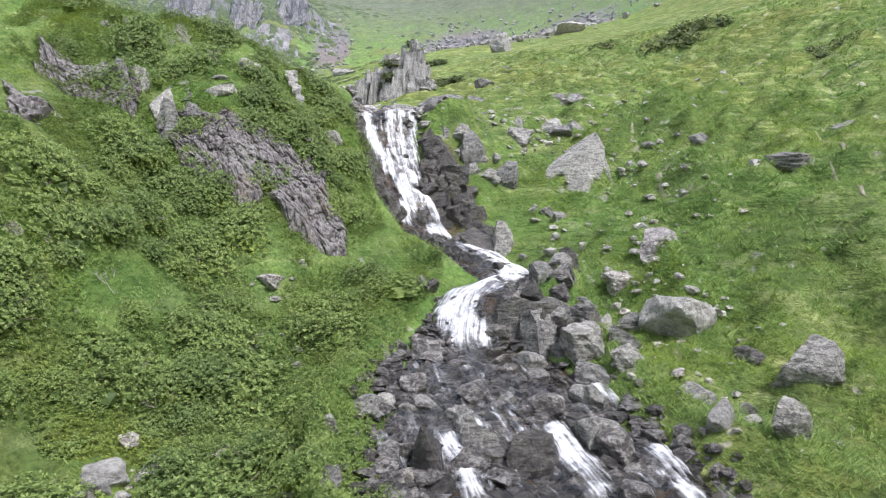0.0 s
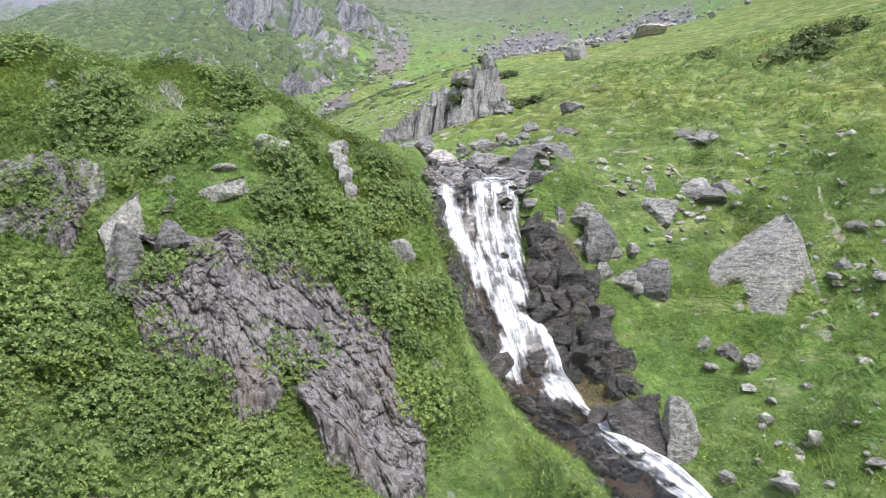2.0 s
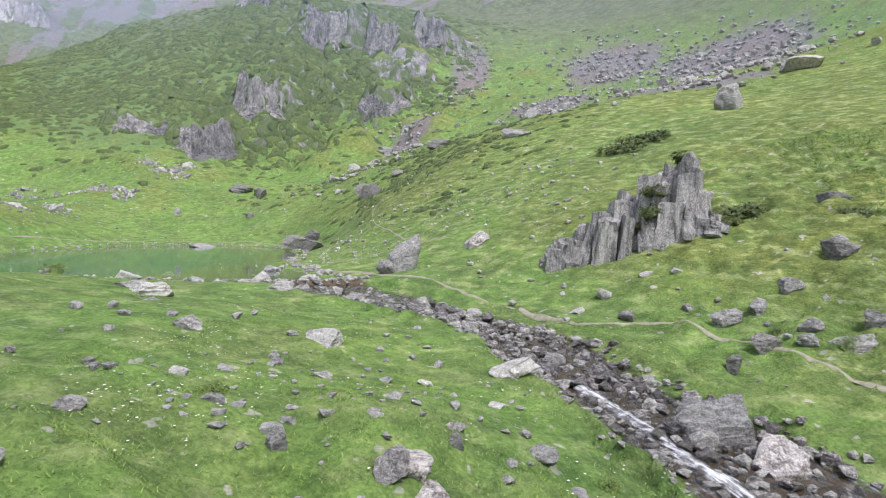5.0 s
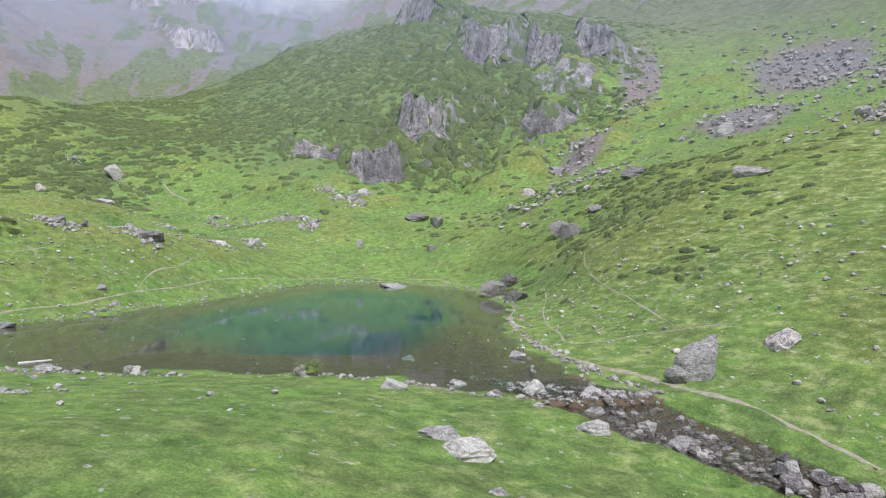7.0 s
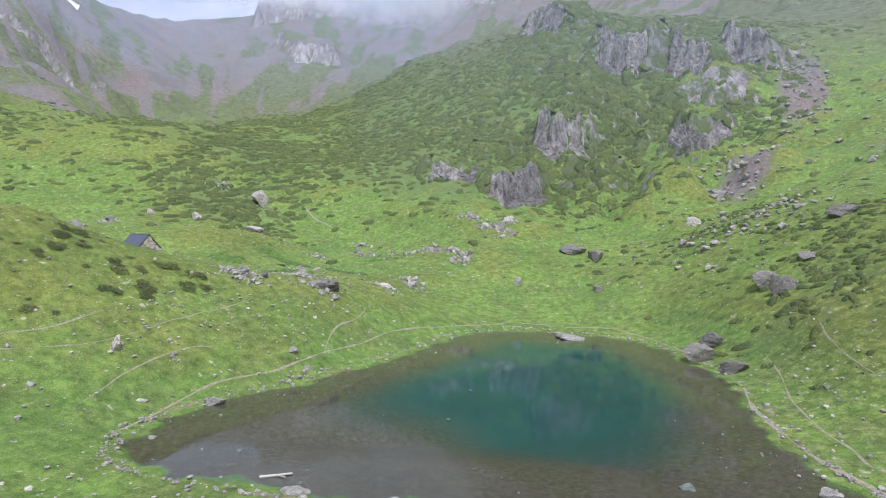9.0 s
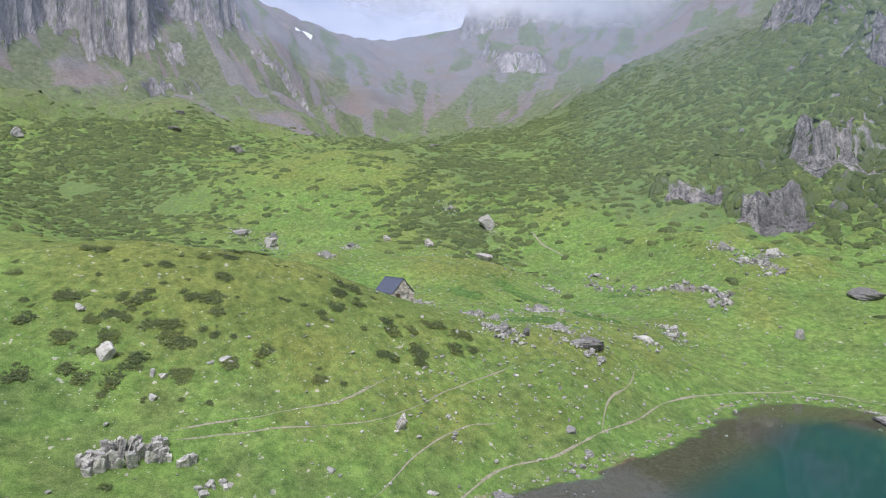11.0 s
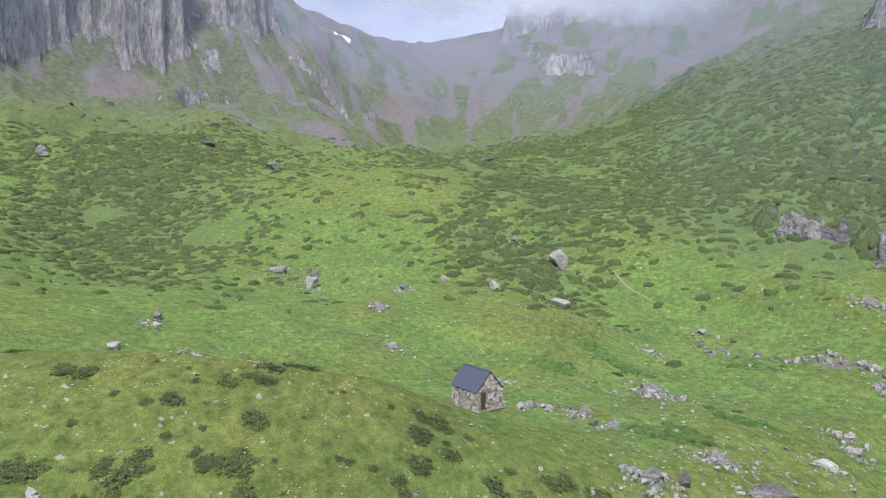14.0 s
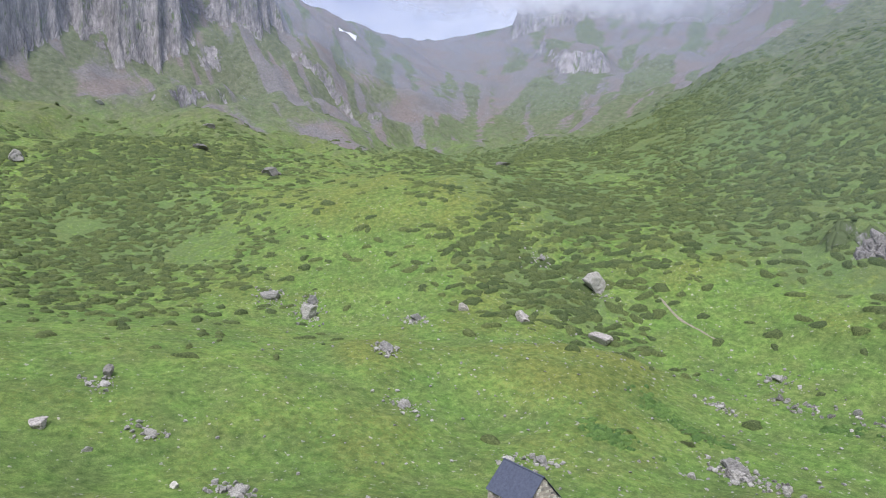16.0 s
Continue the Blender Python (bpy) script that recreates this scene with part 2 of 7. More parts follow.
def lichen_material():
    """Dark purple-grey schist crusted all over with pale lichen, mossy in its hollows."""
    mat, n, l, bsdf = material("lichen_crusted_schist")
    co = n.new("ShaderNodeNewGeometry").outputs["Position"]
    bent = mixed(n, l, 0.12, co, socket(n, l, "ShaderNodeTexNoise", [("Vector", co), ("Scale", 2.5), ("Detail", 3)]).outputs["Color"], "ADD")
    slope = socket(n, l, "ShaderNodeMapping", [("Vector", bent), ("Rotation", (0.2, 0.35, 0.0)), ("Scale", (1, 1, 0.6))]).outputs[0]
    broad, blot, fine = grain(n, l, slope, 0.8, 4, 0.6), grain(n, l, slope, 8.5, 6, 0.66), grain(n, l, slope, 26, 5, 0.7)
    base = ramp(n, l, fine, [(0.3, (0.085, 0.074, 0.074)), (0.55, (0.165, 0.148, 0.147)), (0.75, (0.25, 0.23, 0.225))])
    crust = ramp(n, l, fine, [(0.3, (0.17, 0.158, 0.153)), (0.5, (0.27, 0.252, 0.244)), (0.7, (0.41, 0.39, 0.378))])
    spread_by = math_node(n, l, "ADD", blot, math_node(n, l, "MULTIPLY", math_node(n, l, "SUBTRACT", broad, 0.5), 0.35))
    col = mixed(n, l, step(n, l, spread_by, 0.46, 0.51), base, crust)
    rust = step(n, l, grain(n, l, co, 1.3, 5, 0.6), 0.57, 0.70)
    col = mixed(n, l, math_node(n, l, "MULTIPLY", rust, 0.5), col, (0.20, 0.145, 0.10))
    moss = step(n, l, grain(n, l, co, 1.9, 6, 0.65), 0.60, 0.68)
    col = mixed(n, l, math_node(n, l, "MULTIPLY", moss, 0.75), col, (0.085, 0.115, 0.04))
    l.new(col, bsdf.inputs["Base Color"])
    bsdf.inputs["Roughness"].default_value = 0.9
    bump(n, l, bsdf, math_node(n, l, "ADD", math_node(n, l, "MULTIPLY", blot, 2.2), fine), 0.9, 0.05)
    return mat


def leaf_material(name, dark, light, tip):
    mat, n, l, bsdf = material(name)
    out = n["Material Output"]
    isl = n.new("ShaderNodeNewGeometry").outputs["Random Per Island"]
    rnd = n.new("ShaderNodeObjectInfo").outputs["Random"]
    co = n.new("ShaderNodeTexCoord").outputs["Object"]
    col = ramp(n, l, isl, [(0.0, dark), (0.6, light), (1.0, tip)])
    col = mixed(n, l, 1.0, col, ramp(n, l, rnd, [(0, (0.8, 0.82, 0.8)), (1, (1.2, 1.15, 1.0))]), "MULTIPLY")
    col = mixed(n, l, step(n, l, grain(n, l, co, 0.35, 3), 0.45, 0.7), col, mixed(n, l, 1.0, col, (1.25, 1.12, 0.8), "MULTIPLY"))
    l.new(col, bsdf.inputs["Base Color"])
    bsdf.inputs["Roughness"].default_value = 0.55
    bsdf.inputs["Specular IOR Level"].default_value = 0.3
    thin = socket(n, l, "ShaderNodeBsdfTranslucent", [("Color", col)])
    mix = socket(n, l, "ShaderNodeMixShader", [(0, 0.32), (1, bsdf.outputs[0]), (2, thin.outputs[0])])
    l.new(mix.outputs[0], out.inputs["Surface"])
    return mat


def heath_material(name, tones):
    mat, n, l, bsdf = material(name)
    isl = n.new("ShaderNodeNewGeometry").outputs["Random Per Island"]
    co = n.new("ShaderNodeTexCoord").outputs["Object"]
    f = grain(n, l, co, 4.5, 7, 0.75)
    col = ramp(n, l, f, list(zip((0.34, 0.5, 0.66), tones)))
    col = mixed(n, l, 1.0, col, ramp(n, l, isl, [(0.0, (0.78, 0.80, 0.80)), (1.0, (1.30, 1.18, 1.05))]), "MULTIPLY")
    l.new(col, bsdf.inputs["Base Color"])
    bsdf.inputs["Roughness"].default_value = 0.8
    bsdf.inputs["Specular IOR Level"].default_value = 0.2
    bump(n, l, bsdf, f, 1.0, 0.25)
    return mat


def plain_material(name, low, high, scale, rough=0.8, relief=0.3):
    mat, n, l, bsdf = material(name)
    co = n.new("ShaderNodeTexCoord").outputs["Object"]
    f = grain(n, l, co, scale, 6, 0.65)
    l.new(ramp(n, l, f, [(0.3, low), (0.7, high)]), bsdf.inputs["Base Color"])
    bsdf.inputs["Roughness"].default_value = rough
    bump(n, l, bsdf, f, relief, 0.02)
    return mat


def lake_material():
    mat, n, l, bsdf = material("lake_water")
    n.remove(bsdf)
    out = n["Material Output"]
    co = n.new("ShaderNodeTexCoord").outputs["Object"]
    ripple = socket(n, l, "ShaderNodeBump", [("Height", grain(n, l, co, 0.9, 4)), ("Strength", 0.05), ("Distance", 0.05)]).outputs[0]
    gloss = socket(n, l, "ShaderNodeBsdfGlossy", [("Color", (0.95, 0.97, 1, 1)), ("Roughness", 0.05), ("Normal", ripple)])
    clear = socket(n, l, "ShaderNodeBsdfTransparent", [("Color", (0.80, 0.92, 0.92, 1))])
    fres = socket(n, l, "ShaderNodeFresnel", [("IOR", 1.33), ("Normal", ripple)])
    mix = socket(n, l, "ShaderNodeMixShader", [(0, fres.outputs[0]), (1, clear.outputs[0]), (2, gloss.outputs[0])])
    l.new(mix.outputs[0], out.inputs["Surface"])
    return mat


def stream_material():
    """Shallow brook: clear and dark where calm, white where the 'foam' layer says that it breaks."""
    mat, n, l, bsdf = material("stream_water")
    out = n["Material Output"]
    att = n.new("ShaderNodeAttribute")
    att.attribute_name = "foam"
    uv = n.new("ShaderNodeUVMap").outputs[0]
    co = n.new("ShaderNodeTexCoord").outputs["Object"]
    bent = mixed(n, l, 0.10, uv, socket(n, l, "ShaderNodeTexNoise", [("Vector", co), ("Scale", 1.6), ("Detail", 4)]).outputs["Color"], "ADD")
    ropes = socket(n, l, "ShaderNodeMapping", [("Vector", bent), ("Scale", (7.0, 0.7, 1))]).outputs[0]
    threads = socket(n, l, "ShaderNodeMapping", [("Vector", bent), ("Scale", (24.0, 1.6, 1))]).outputs[0]
    f = math_node(n, l, "ADD", math_node(n, l, "MULTIPLY", grain(n, l, ropes, 1.0, 4, 0.6), 0.42), math_node(n, l, "MULTIPLY", grain(n, l, threads, 1.0, 4, 0.6), 0.22))
    f = math_node(n, l, "ADD", f, math_node(n, l, "MULTIPLY", grain(n, l, co, 3.4, 6, 0.68), 0.36))
    foam = step(n, l, math_node(n, l, "ADD", att.outputs["Fac"], math_node(n, l, "MULTIPLY", f, 1.9)), 1.14, 1.72)
    l.new(mixed(n, l, step(n, l, f, 0.36, 0.6), (0.66, 0.68, 0.71), (0.93, 0.94, 0.95)), bsdf.inputs["Base Color"])
    bsdf.inputs["Roughness"].default_value = 0.45
    rip = socket(n, l, "ShaderNodeBump", [("Height", f), ("Strength", 0.6), ("Distance", 0.08)]).outputs[0]
    l.new(rip, bsdf.inputs["Normal"])
    gloss = socket(n, l, "ShaderNodeBsdfGlossy", [("Color", (0.95, 0.97, 1, 1)), ("Roughness", 0.16), ("Normal", rip)])
    clear = socket(n, l, "ShaderNodeBsdfTransparent", [("Color", (0.75, 0.74, 0.70, 1))])
    fres = socket(n, l, "ShaderNodeFresnel", [("IOR", 1.33), ("Normal", rip)])
    calm = socket(n, l, "ShaderNodeMixShader", [(0, fres.outputs[0]), (1, clear.outputs[0]), (2, gloss.outputs[0])])
    mix = socket(n, l, "ShaderNodeMixShader", [(0, foam), (1, calm.outputs[0]), (2, bsdf.outputs[0])])
    l.new(mix.outputs[0], out.inputs["Surface"])
    return mat


GROUND = ground_material()
GREY_ROCK = rock_material("grey_schist", (0.11, 0.108, 0.105), (0.28, 0.275, 0.265), (0.46, 0.45, 0.43), 0.5)
DARK_ROCK = rock_material("dark_weathered_schist", (0.07, 0.068, 0.066), (0.165, 0.16, 0.155), (0.28, 0.275, 0.26), 0.4)
PALE_ROCK = rock_material("pale_limestone", (0.22, 0.215, 0.205), (0.42, 0.41, 0.39), (0.60, 0.59, 0.56), 0.3, 0.85, 0.2, 1.3)
PURPLE_ROCK = rock_material("lichened_purple_schist", (0.12, 0.105, 0.105), (0.35, 0.325, 0.32), (0.56, 0.535, 0.52), 0.75, 0.88, 0.15, 1.4)
WET_ROCK = rock_material("wet_dark_schist", (0.037, 0.035, 0.033), (0.094, 0.088, 0.081), (0.200, 0.188, 0.175), 0.1, 0.32, 0.12)
BROOK_ROCK = rock_material("damp_brook_stone", (0.040, 0.036, 0.034), (0.150, 0.138, 0.134), (0.46, 0.44, 0.435), 0.5, 0.33, 0.1)
CRAG_ROCK = rock_material("upright_crag_schist", (0.085, 0.082, 0.084), (0.25, 0.243, 0.24), (0.46, 0.45, 0.44), 0.5, 0.85, 0.2, 0.16, (0.05, 0.22, 0.0))
CLIFF_ROCK = rock_material("cliff_schist", (0.095, 0.092, 0.094), (0.225, 0.217, 0.22), (0.385, 0.37, 0.372), 0.35, 0.88, 0.6, 0.3, (0.08, 0.15, 0.0), 7.0)
LICHEN_ROCK = lichen_material()
SHRUB_LEAF = leaf_material("rhododendron_leaf", (0.072, 0.118, 0.035), (0.168, 0.248, 0.074), (0.300, 0.380, 0.138))
HEATH = heath_material("heath_cushion", ((0.032, 0.052, 0.021), (0.082, 0.118, 0.044), (0.165, 0.212, 0.086)))
HERBS = heath_material("rank_herbs", ((0.050, 0.105, 0.030), (0.095, 0.185, 0.052), (0.150, 0.260, 0.080)))
JUNIPER_LEAF = leaf_material("juniper_foliage", (0.062, 0.088, 0.034), (0.105, 0.14, 0.055), (0.18, 0.22, 0.088))
GRASS_LEAF = leaf_material("grass_blade", (0.140, 0.240, 0.070), (0.235, 0.370, 0.110), (0.35, 0.46, 0.18))
TWIG = plain_material("grey_twig", (0.12, 0.10, 0.08), (0.26, 0.23, 0.2), 20)
LAKE = lake_material()
STREAM = stream_material()
# Landforms: broad swells and hollows as (x, y, breadth, rise).
MASSIFS = [
    (-560, 140, 140, 51.41), (160, 540, 140, 32.35), (-670, 680, 240, -1.53), (-400, -100, 140, 16.47),
    (-720, 140, 140, 102.18), (-240, 540, 140, -17.54), (-240, 300, 140, 3.23), (-400, 380, 140, -39.08),
    (-400, 540, 140, -17.44), (240, 380, 140, 49.77), (80, 700, 140, 52.76), (-480, 700, 140, 4.79),
    (-240, 460, 140, -16.46), (-480, -100, 140, 13.16), (-720, -100, 140, 83.24), (0, 460, 140, 1.62),
]
HILLS_A = [
    (-240, 255, 80, -43.11), (-105, 300, 80, 13.69), (-375, -15, 80, -13.25), (-240, 165, 80, 49.61),
    (-330, 75, 80, -17.97), (-420, 120, 80, -29.85), (120, 165, 80, 41.22), (75, 390, 80, -15.72),
    (-285, 390, 80, 0.6), (75, 255, 80, -52.56), (-60, 390, 80, -48.43), (-375, 210, 80, -20.96),
    (-195, 390, 80, 15.33), (-150, -60, 80, -30.52), (-330, 300, 80, -6.65), (-60, 165, 80, -84.81),
]
HILLS_B = [
    (-195, 30, 80, -6.77), (-420, 300, 80, -28.83), (-15, 255, 80, -2.75), (-15, 345, 80, 7.16),
    (120, 300, 80, 28.8), (-240, 75, 80, 11.3),
]
SPURS_A = [
    (-150, 90, 40, 26.07), (-128, -20, 40, 4.57), (-18, 156, 40, 15.09), (-172, 112, 40, -60.77),
    (-84, 68, 40, -29.18), (-194, 24, 40, -26.42), (-194, -20, 40, 36.06), (70, -20, 40, 3.74),
    (-106, 178, 40, -5.1), (-194, 200, 40, -36.36), (70, 156, 40, -24.56), (-238, -20, 40, 4.78),
    (-62, 2, 40, -1.38), (-260, 68, 40, -36.66), (-84, 156, 40, 5.34), (-260, 134, 40, -30.79),
]
SPURS_B = [
    (-84, 24, 40, 10.92), (-216, 90, 40, -10.78), (-62, 200, 40, 2.29), (-62, 112, 40, -2.28),
    (-18, 200, 40, 7.31), (70, 134, 40, 8.87), (-84, 244, 40, 7.2), (-260, 200, 40, -20.21),
    (70, 68, 40, -11.93), (-260, -20, 40, 16.09),
]
KNOLLS_A = [
    (-19, 99, 20, 6.38), (-107, 55, 20, 11.84), (-129, 132, 20, -7.28), (36, 88, 20, 0.57),
    (-63, 0, 20, -0.77), (-30, 66, 20, -7), (-41, 143, 20, 8.18), (-52, 66, 20, 8.08),
    (14, 110, 20, 0.8), (-129, 88, 20, -12.56), (-107, 121, 20, -2.46), (3, 0, 20, -21.69),
    (3, 88, 20, -5.37), (-85, 0, 20, 24.6), (-107, 88, 20, 10.03), (36, 66, 20, -9.51),
]
KNOLLS_B = [
    (-19, 132, 20, 4.98), (-107, 0, 20, 2.63), (36, 110, 20, -6.23), (-129, 33, 20, 8.65),
    (-140, 0, 20, 1.17), (-41, 44, 20, -0.81), (-41, 22, 20, -1.98), (-19, 143, 20, -6.5),
    (-85, 99, 20, 7.5), (-96, 143, 20, 5.92), (-140, 110, 20, 6.86), (36, 22, 20, -16.94),
    (-96, 22, 20, -16.17), (14, 132, 20, 0.94), (-140, 44, 20, -10.96), (-52, 0, 20, -4.55),
]
BANKS_A = [
    (-16, 24, 9, 1.8), (4, 19, 9, -13.74), (4, 64, 9, -1.44), (-26, 29, 9, -5.84),
    (-11, 64, 9, 0.17), (-26, 39, 9, 5.68), (-1, 29, 9, 16.88), (19, 19, 9, -0.66),
    (-11, 34, 9, -5.73), (19, 4, 9, -5.12), (-6, 9, 9, -5.28), (-26, 64, 9, -1.18),
    (9, 29, 9, -5.94), (-1, 39, 9, -10.65), (14, 59, 9, -3.65), (-21, 54, 9, -1.72),
]
BANKS_B = [
    (-1, 54, 9, -1.27), (19, 44, 9, -4.24), (-26, 54, 9, 2.7), (14, 14, 9, 6.93),
    (9, 44, 9, -1.85), (-11, 54, 9, -4.6), (-26, 44, 9, -7.03), (-21, 4, 9, -5.45),
]
HUMMOCKS_A = [
    (-9, 23, 4.5, 7.4), (-14, 13, 4.5, 1.8), (1, 30.5, 4.5, 0.26), (6, 28, 4.5, -5.43),
    (-6.5, 15.5, 4.5, -3.15), (-11.5, 25.5, 4.5, -6.69), (1, 20.5, 4.5, -7.01), (-11.5, 8, 4.5, -0.34),
    (-14, 30.5, 4.5, -1.9), (8.5, 13, 4.5, 0.69), (8.5, 23, 4.5, -0.98), (-6.5, 35.5, 4.5, -0.69),
    (-6.5, 30.5, 4.5, -5.73), (-9, 10.5, 4.5, 4.31), (3.5, 33, 4.5, -2.47), (1, 15.5, 4.5, 7.34),
]
HUMMOCKS_B = [
    (8.5, 8, 4.5, -1.17), (-11.5, 18, 4.5, -2.71), (-1.5, 35.5, 4.5, -2.01), (3.5, 8, 4.5, 3.44),
    (6, 20.5, 4.5, 3.94), (-11.5, 30.5, 4.5, 3.9), (-14, 35.5, 4.5, -1.56), (8.5, 28, 4.5, 3.37),
    (-6.5, 25.5, 4.5, -4.9), (3.5, 13, 4.5, -3.52),
]
DIPS_AND_CRESTS = [
    (-140, 61, 13, -3.5), (-128, 44, 7, 2.2), (-121, 53.5, 5, 0.8), (-136, 37, 8, 1.5), (-121, 51, 7, 1.0), (-114, 60, 5, 0.8), (-119, 80.5, 6, -1.4), (-116.5, 77, 3.5, -1.0), (-215, 262, 30, -4.5), (-109, 88, 8, -1.8), (-91, 83, 6, 1.6), (-82, 72, 5, 1.2), (1.6, 25.2, 1.6, -0.7), (-159, 58, 12, -1.0),
    (-175, 126, 14, 2.2), (-97, 151, 10, 1.6), (-90, 243, 14, 5), (-61, 249, 12, 5), (-5.4, 20, 1.8, 0.8), (-5.6, 10.3, 2, -1.0), (-8.8, 14.1, 1.8, 0.9), (-124, 165, 12, 1.8),
]
PLANE = (25.02, -7.37, 32.97)
# the hollow behind the crest before the hut
HOLLOW = [(-126, 270, 17, 8.5), (-104, 268, 10, 3.0), (-140, 40, 5, -2.0), (-133, 46, 4.5, -2.2), (-127, 52, 4.5, -2.4), (-123, 58.5, 4, -2.2), (-119.5, 64.5, 3.5, -1.7), (-123, 48, 4, 0.7), (-117, 56, 4, 0.7), (-112, 62.5, 3.5, 0.6)]
# the long slopes that lead up to the cirque
CIRQUE_FLOOR_A = [
    (-470, 238, 34, 8.4), (-470, 280, 34, -1.2), (-470, 364, 34, 2.0), (-428, 154, 34, -11.4), (-428, 196, 34, -5.5), (-428, 238, 34, -2.5),
    (-428, 280, 34, -5.1), (-428, 364, 34, -3.4), (-386, 112, 34, -1.9), (-386, 154, 34, 10.8), (-386, 196, 34, 20.3), (-386, 238, 34, -11.1),
    (-386, 280, 34, 11.4), (-386, 322, 34, 6.3), (-386, 364, 34, -7.3), (-386, 406, 34, 1.7), (-344, 154, 34, -5.5), (-344, 196, 34, 2.6),
    (-344, 238, 34, -11.7), (-344, 280, 34, 12.1), (-344, 322, 34, -5.6), (-344, 364, 34, 3.0),
]
CIRQUE_FLOOR_B = [
    (-302, 70, 34, 1.0), (-302, 112, 34, -1.6), (-302, 154, 34, -9.9), (-302, 196, 34, -5.8), (-302, 238, 34, -4.1), (-302, 322, 34, -9.2),
    (-302, 364, 34, 0.9), (-260, 112, 34, 3.8), (-260, 154, 34, -4.2), (-260, 196, 34, 0.8), (-260, 238, 34, -3.6), (-260, 280, 34, -4.4),
    (-260, 322, 34, 6.8), (-218, 112, 34, -0.9), (-218, 238, 34, 2.3),
]
LANDFORMS = CIRQUE_FLOOR_A + CIRQUE_FLOOR_B + HOLLOW + MASSIFS + HILLS_A + HILLS_B + SPURS_A + SPURS_B + KNOLLS_A + KNOLLS_B + BANKS_A + BANKS_B + HUMMOCKS_A + HUMMOCKS_B + DIPS_AND_CRESTS

# Brook, from below the fall up to the lake: x, y, level, half width.
BROOK = np.array([
    (5.5, 0, -13.6, 2.8), (2.8, 6, -12.6, 2.6), (1.8, 8.5, -12.1, 2.4), (1.4, 10, -11.8, 2.1), (1.0, 11.5, -11.45, 1.9),
    (0.7, 13, -11.15, 1.4), (0.45, 14, -10.95, 0.85), (0.8, 15.5, -10.1, 0.75), (1.9, 17, -9.85, 0.7), (1.3, 18.8, -9.5, 0.65),
    (0.3, 20.5, -9.1, 0.6), (-0.6, 21.8, -8.7, 0.7), (-1.3, 23.2, -7.3, 0.75), (-1.9, 24.9, -5.6, 0.85), (-2.2, 25.9, -4.1, 1.0),
    (-2.1, 26.8, -3.75, 1.1), (-1.7, 29, -3.4, 1.8), (-2.8, 32, -2.9, 2.2), (-4.8, 36, -2.2, 2.3), (-7.3, 40, -1.75, 1.9),
])
OUTLET = np.array([
    (-7.3, 40, -1.75, 1.9), (-9.5, 43.5, -1.4, 1.9), (-11.5, 47.5, -1.1, 2.1), (-14.2, 50.3, -0.8, 2.0), (-18.2, 52.7, -0.45, 2.2),
    (-22, 55.2, -0.2, 2.4), (-27, 59, -0.02, 3.0), (-30, 61, 0.0, 3.0),
])
SHORE = [
    (-69.2, 48), (-61.4, 50), (-53.8, 52.3), (-45.2, 56.1), (-38.6, 57.3), (-31, 56.5), (-26, 58.5), (-23.8, 61), (-27.1, 64.3), (-31.4, 69.7),
    (-36.2, 78), (-40.1, 91), (-46.5, 102), (-57, 112.5), (-65.8, 112), (-73.4, 111.5), (-79, 104), (-78.4, 90), (-78.3, 79), (-79, 70),
    (-80.3, 62), (-79.6, 54.5), (-76.6, 49.5), (-73, 47.8),
]


def spline(points, per):
    """A smooth curve through control points (rows of any width)."""
    p = np.asarray(points, float)
    p = np.vstack([2 * p[0] - p[1], p, 2 * p[-1] - p[-2]])
    out = []
    for i in range(1, len(p) - 2):
        for k in range(per):
            t = k / per
            out.append(0.5 * (2 * p[i] + (p[i + 1] - p[i - 1]) * t + (2 * p[i - 1] - 5 * p[i] + 4 * p[i + 1] - p[i + 2]) * t * t + (3 * p[i] - p[i - 1] - 3 * p[i + 1] + p[i + 2]) * t ** 3))
    out.append(p[-2])
    return np.array(out)


def lattice(ix, iy, seed):
    h = (ix.astype(np.int64) * 374761393 + iy.astype(np.int64) * 668265263 + seed * 974634977) & 0xFFFFFFFF
    h = ((h ^ (h >> 13)) * 1274126177) & 0xFFFFFFFF
    return ((h ^ (h >> 16)) & 0xFFFF) / 65535.0


def wobble(x, y, size, seed=0):
    """Smooth value noise, 0 to 1, with bumps of about that many metres."""
    u, v = np.asarray(x, float) / size, np.asarray(y, float) / size
    ix, iy = np.floor(u), np.floor(v)
    fu, fv = u - ix, v - iy
    fu, fv = fu * fu * (3 - 2 * fu), fv * fv * (3 - 2 * fv)
    a, b = lattice(ix, iy, seed), lattice(ix + 1, iy, seed)
    c, d = lattice(ix, iy + 1, seed), lattice(ix + 1, iy + 1, seed)
    return (a * (1 - fu) + b * fu) * (1 - fv) + (c * (1 - fu) + d * fu) * fv


def rough_noise(x, y, size, octaves=4, seed=0):
    total, weight, amp = 0, 0, 1
    for k in range(octaves):
        total = total + amp * wobble(x, y, size / 2 ** k, seed + 17 * k)
        weight += amp
        amp *= 0.55
    return total / weight


def smooth(lo, hi, v):
    t = np.clip((v - lo) / (hi - lo), 0, 1)
    return t * t * (3 - 2 * t)


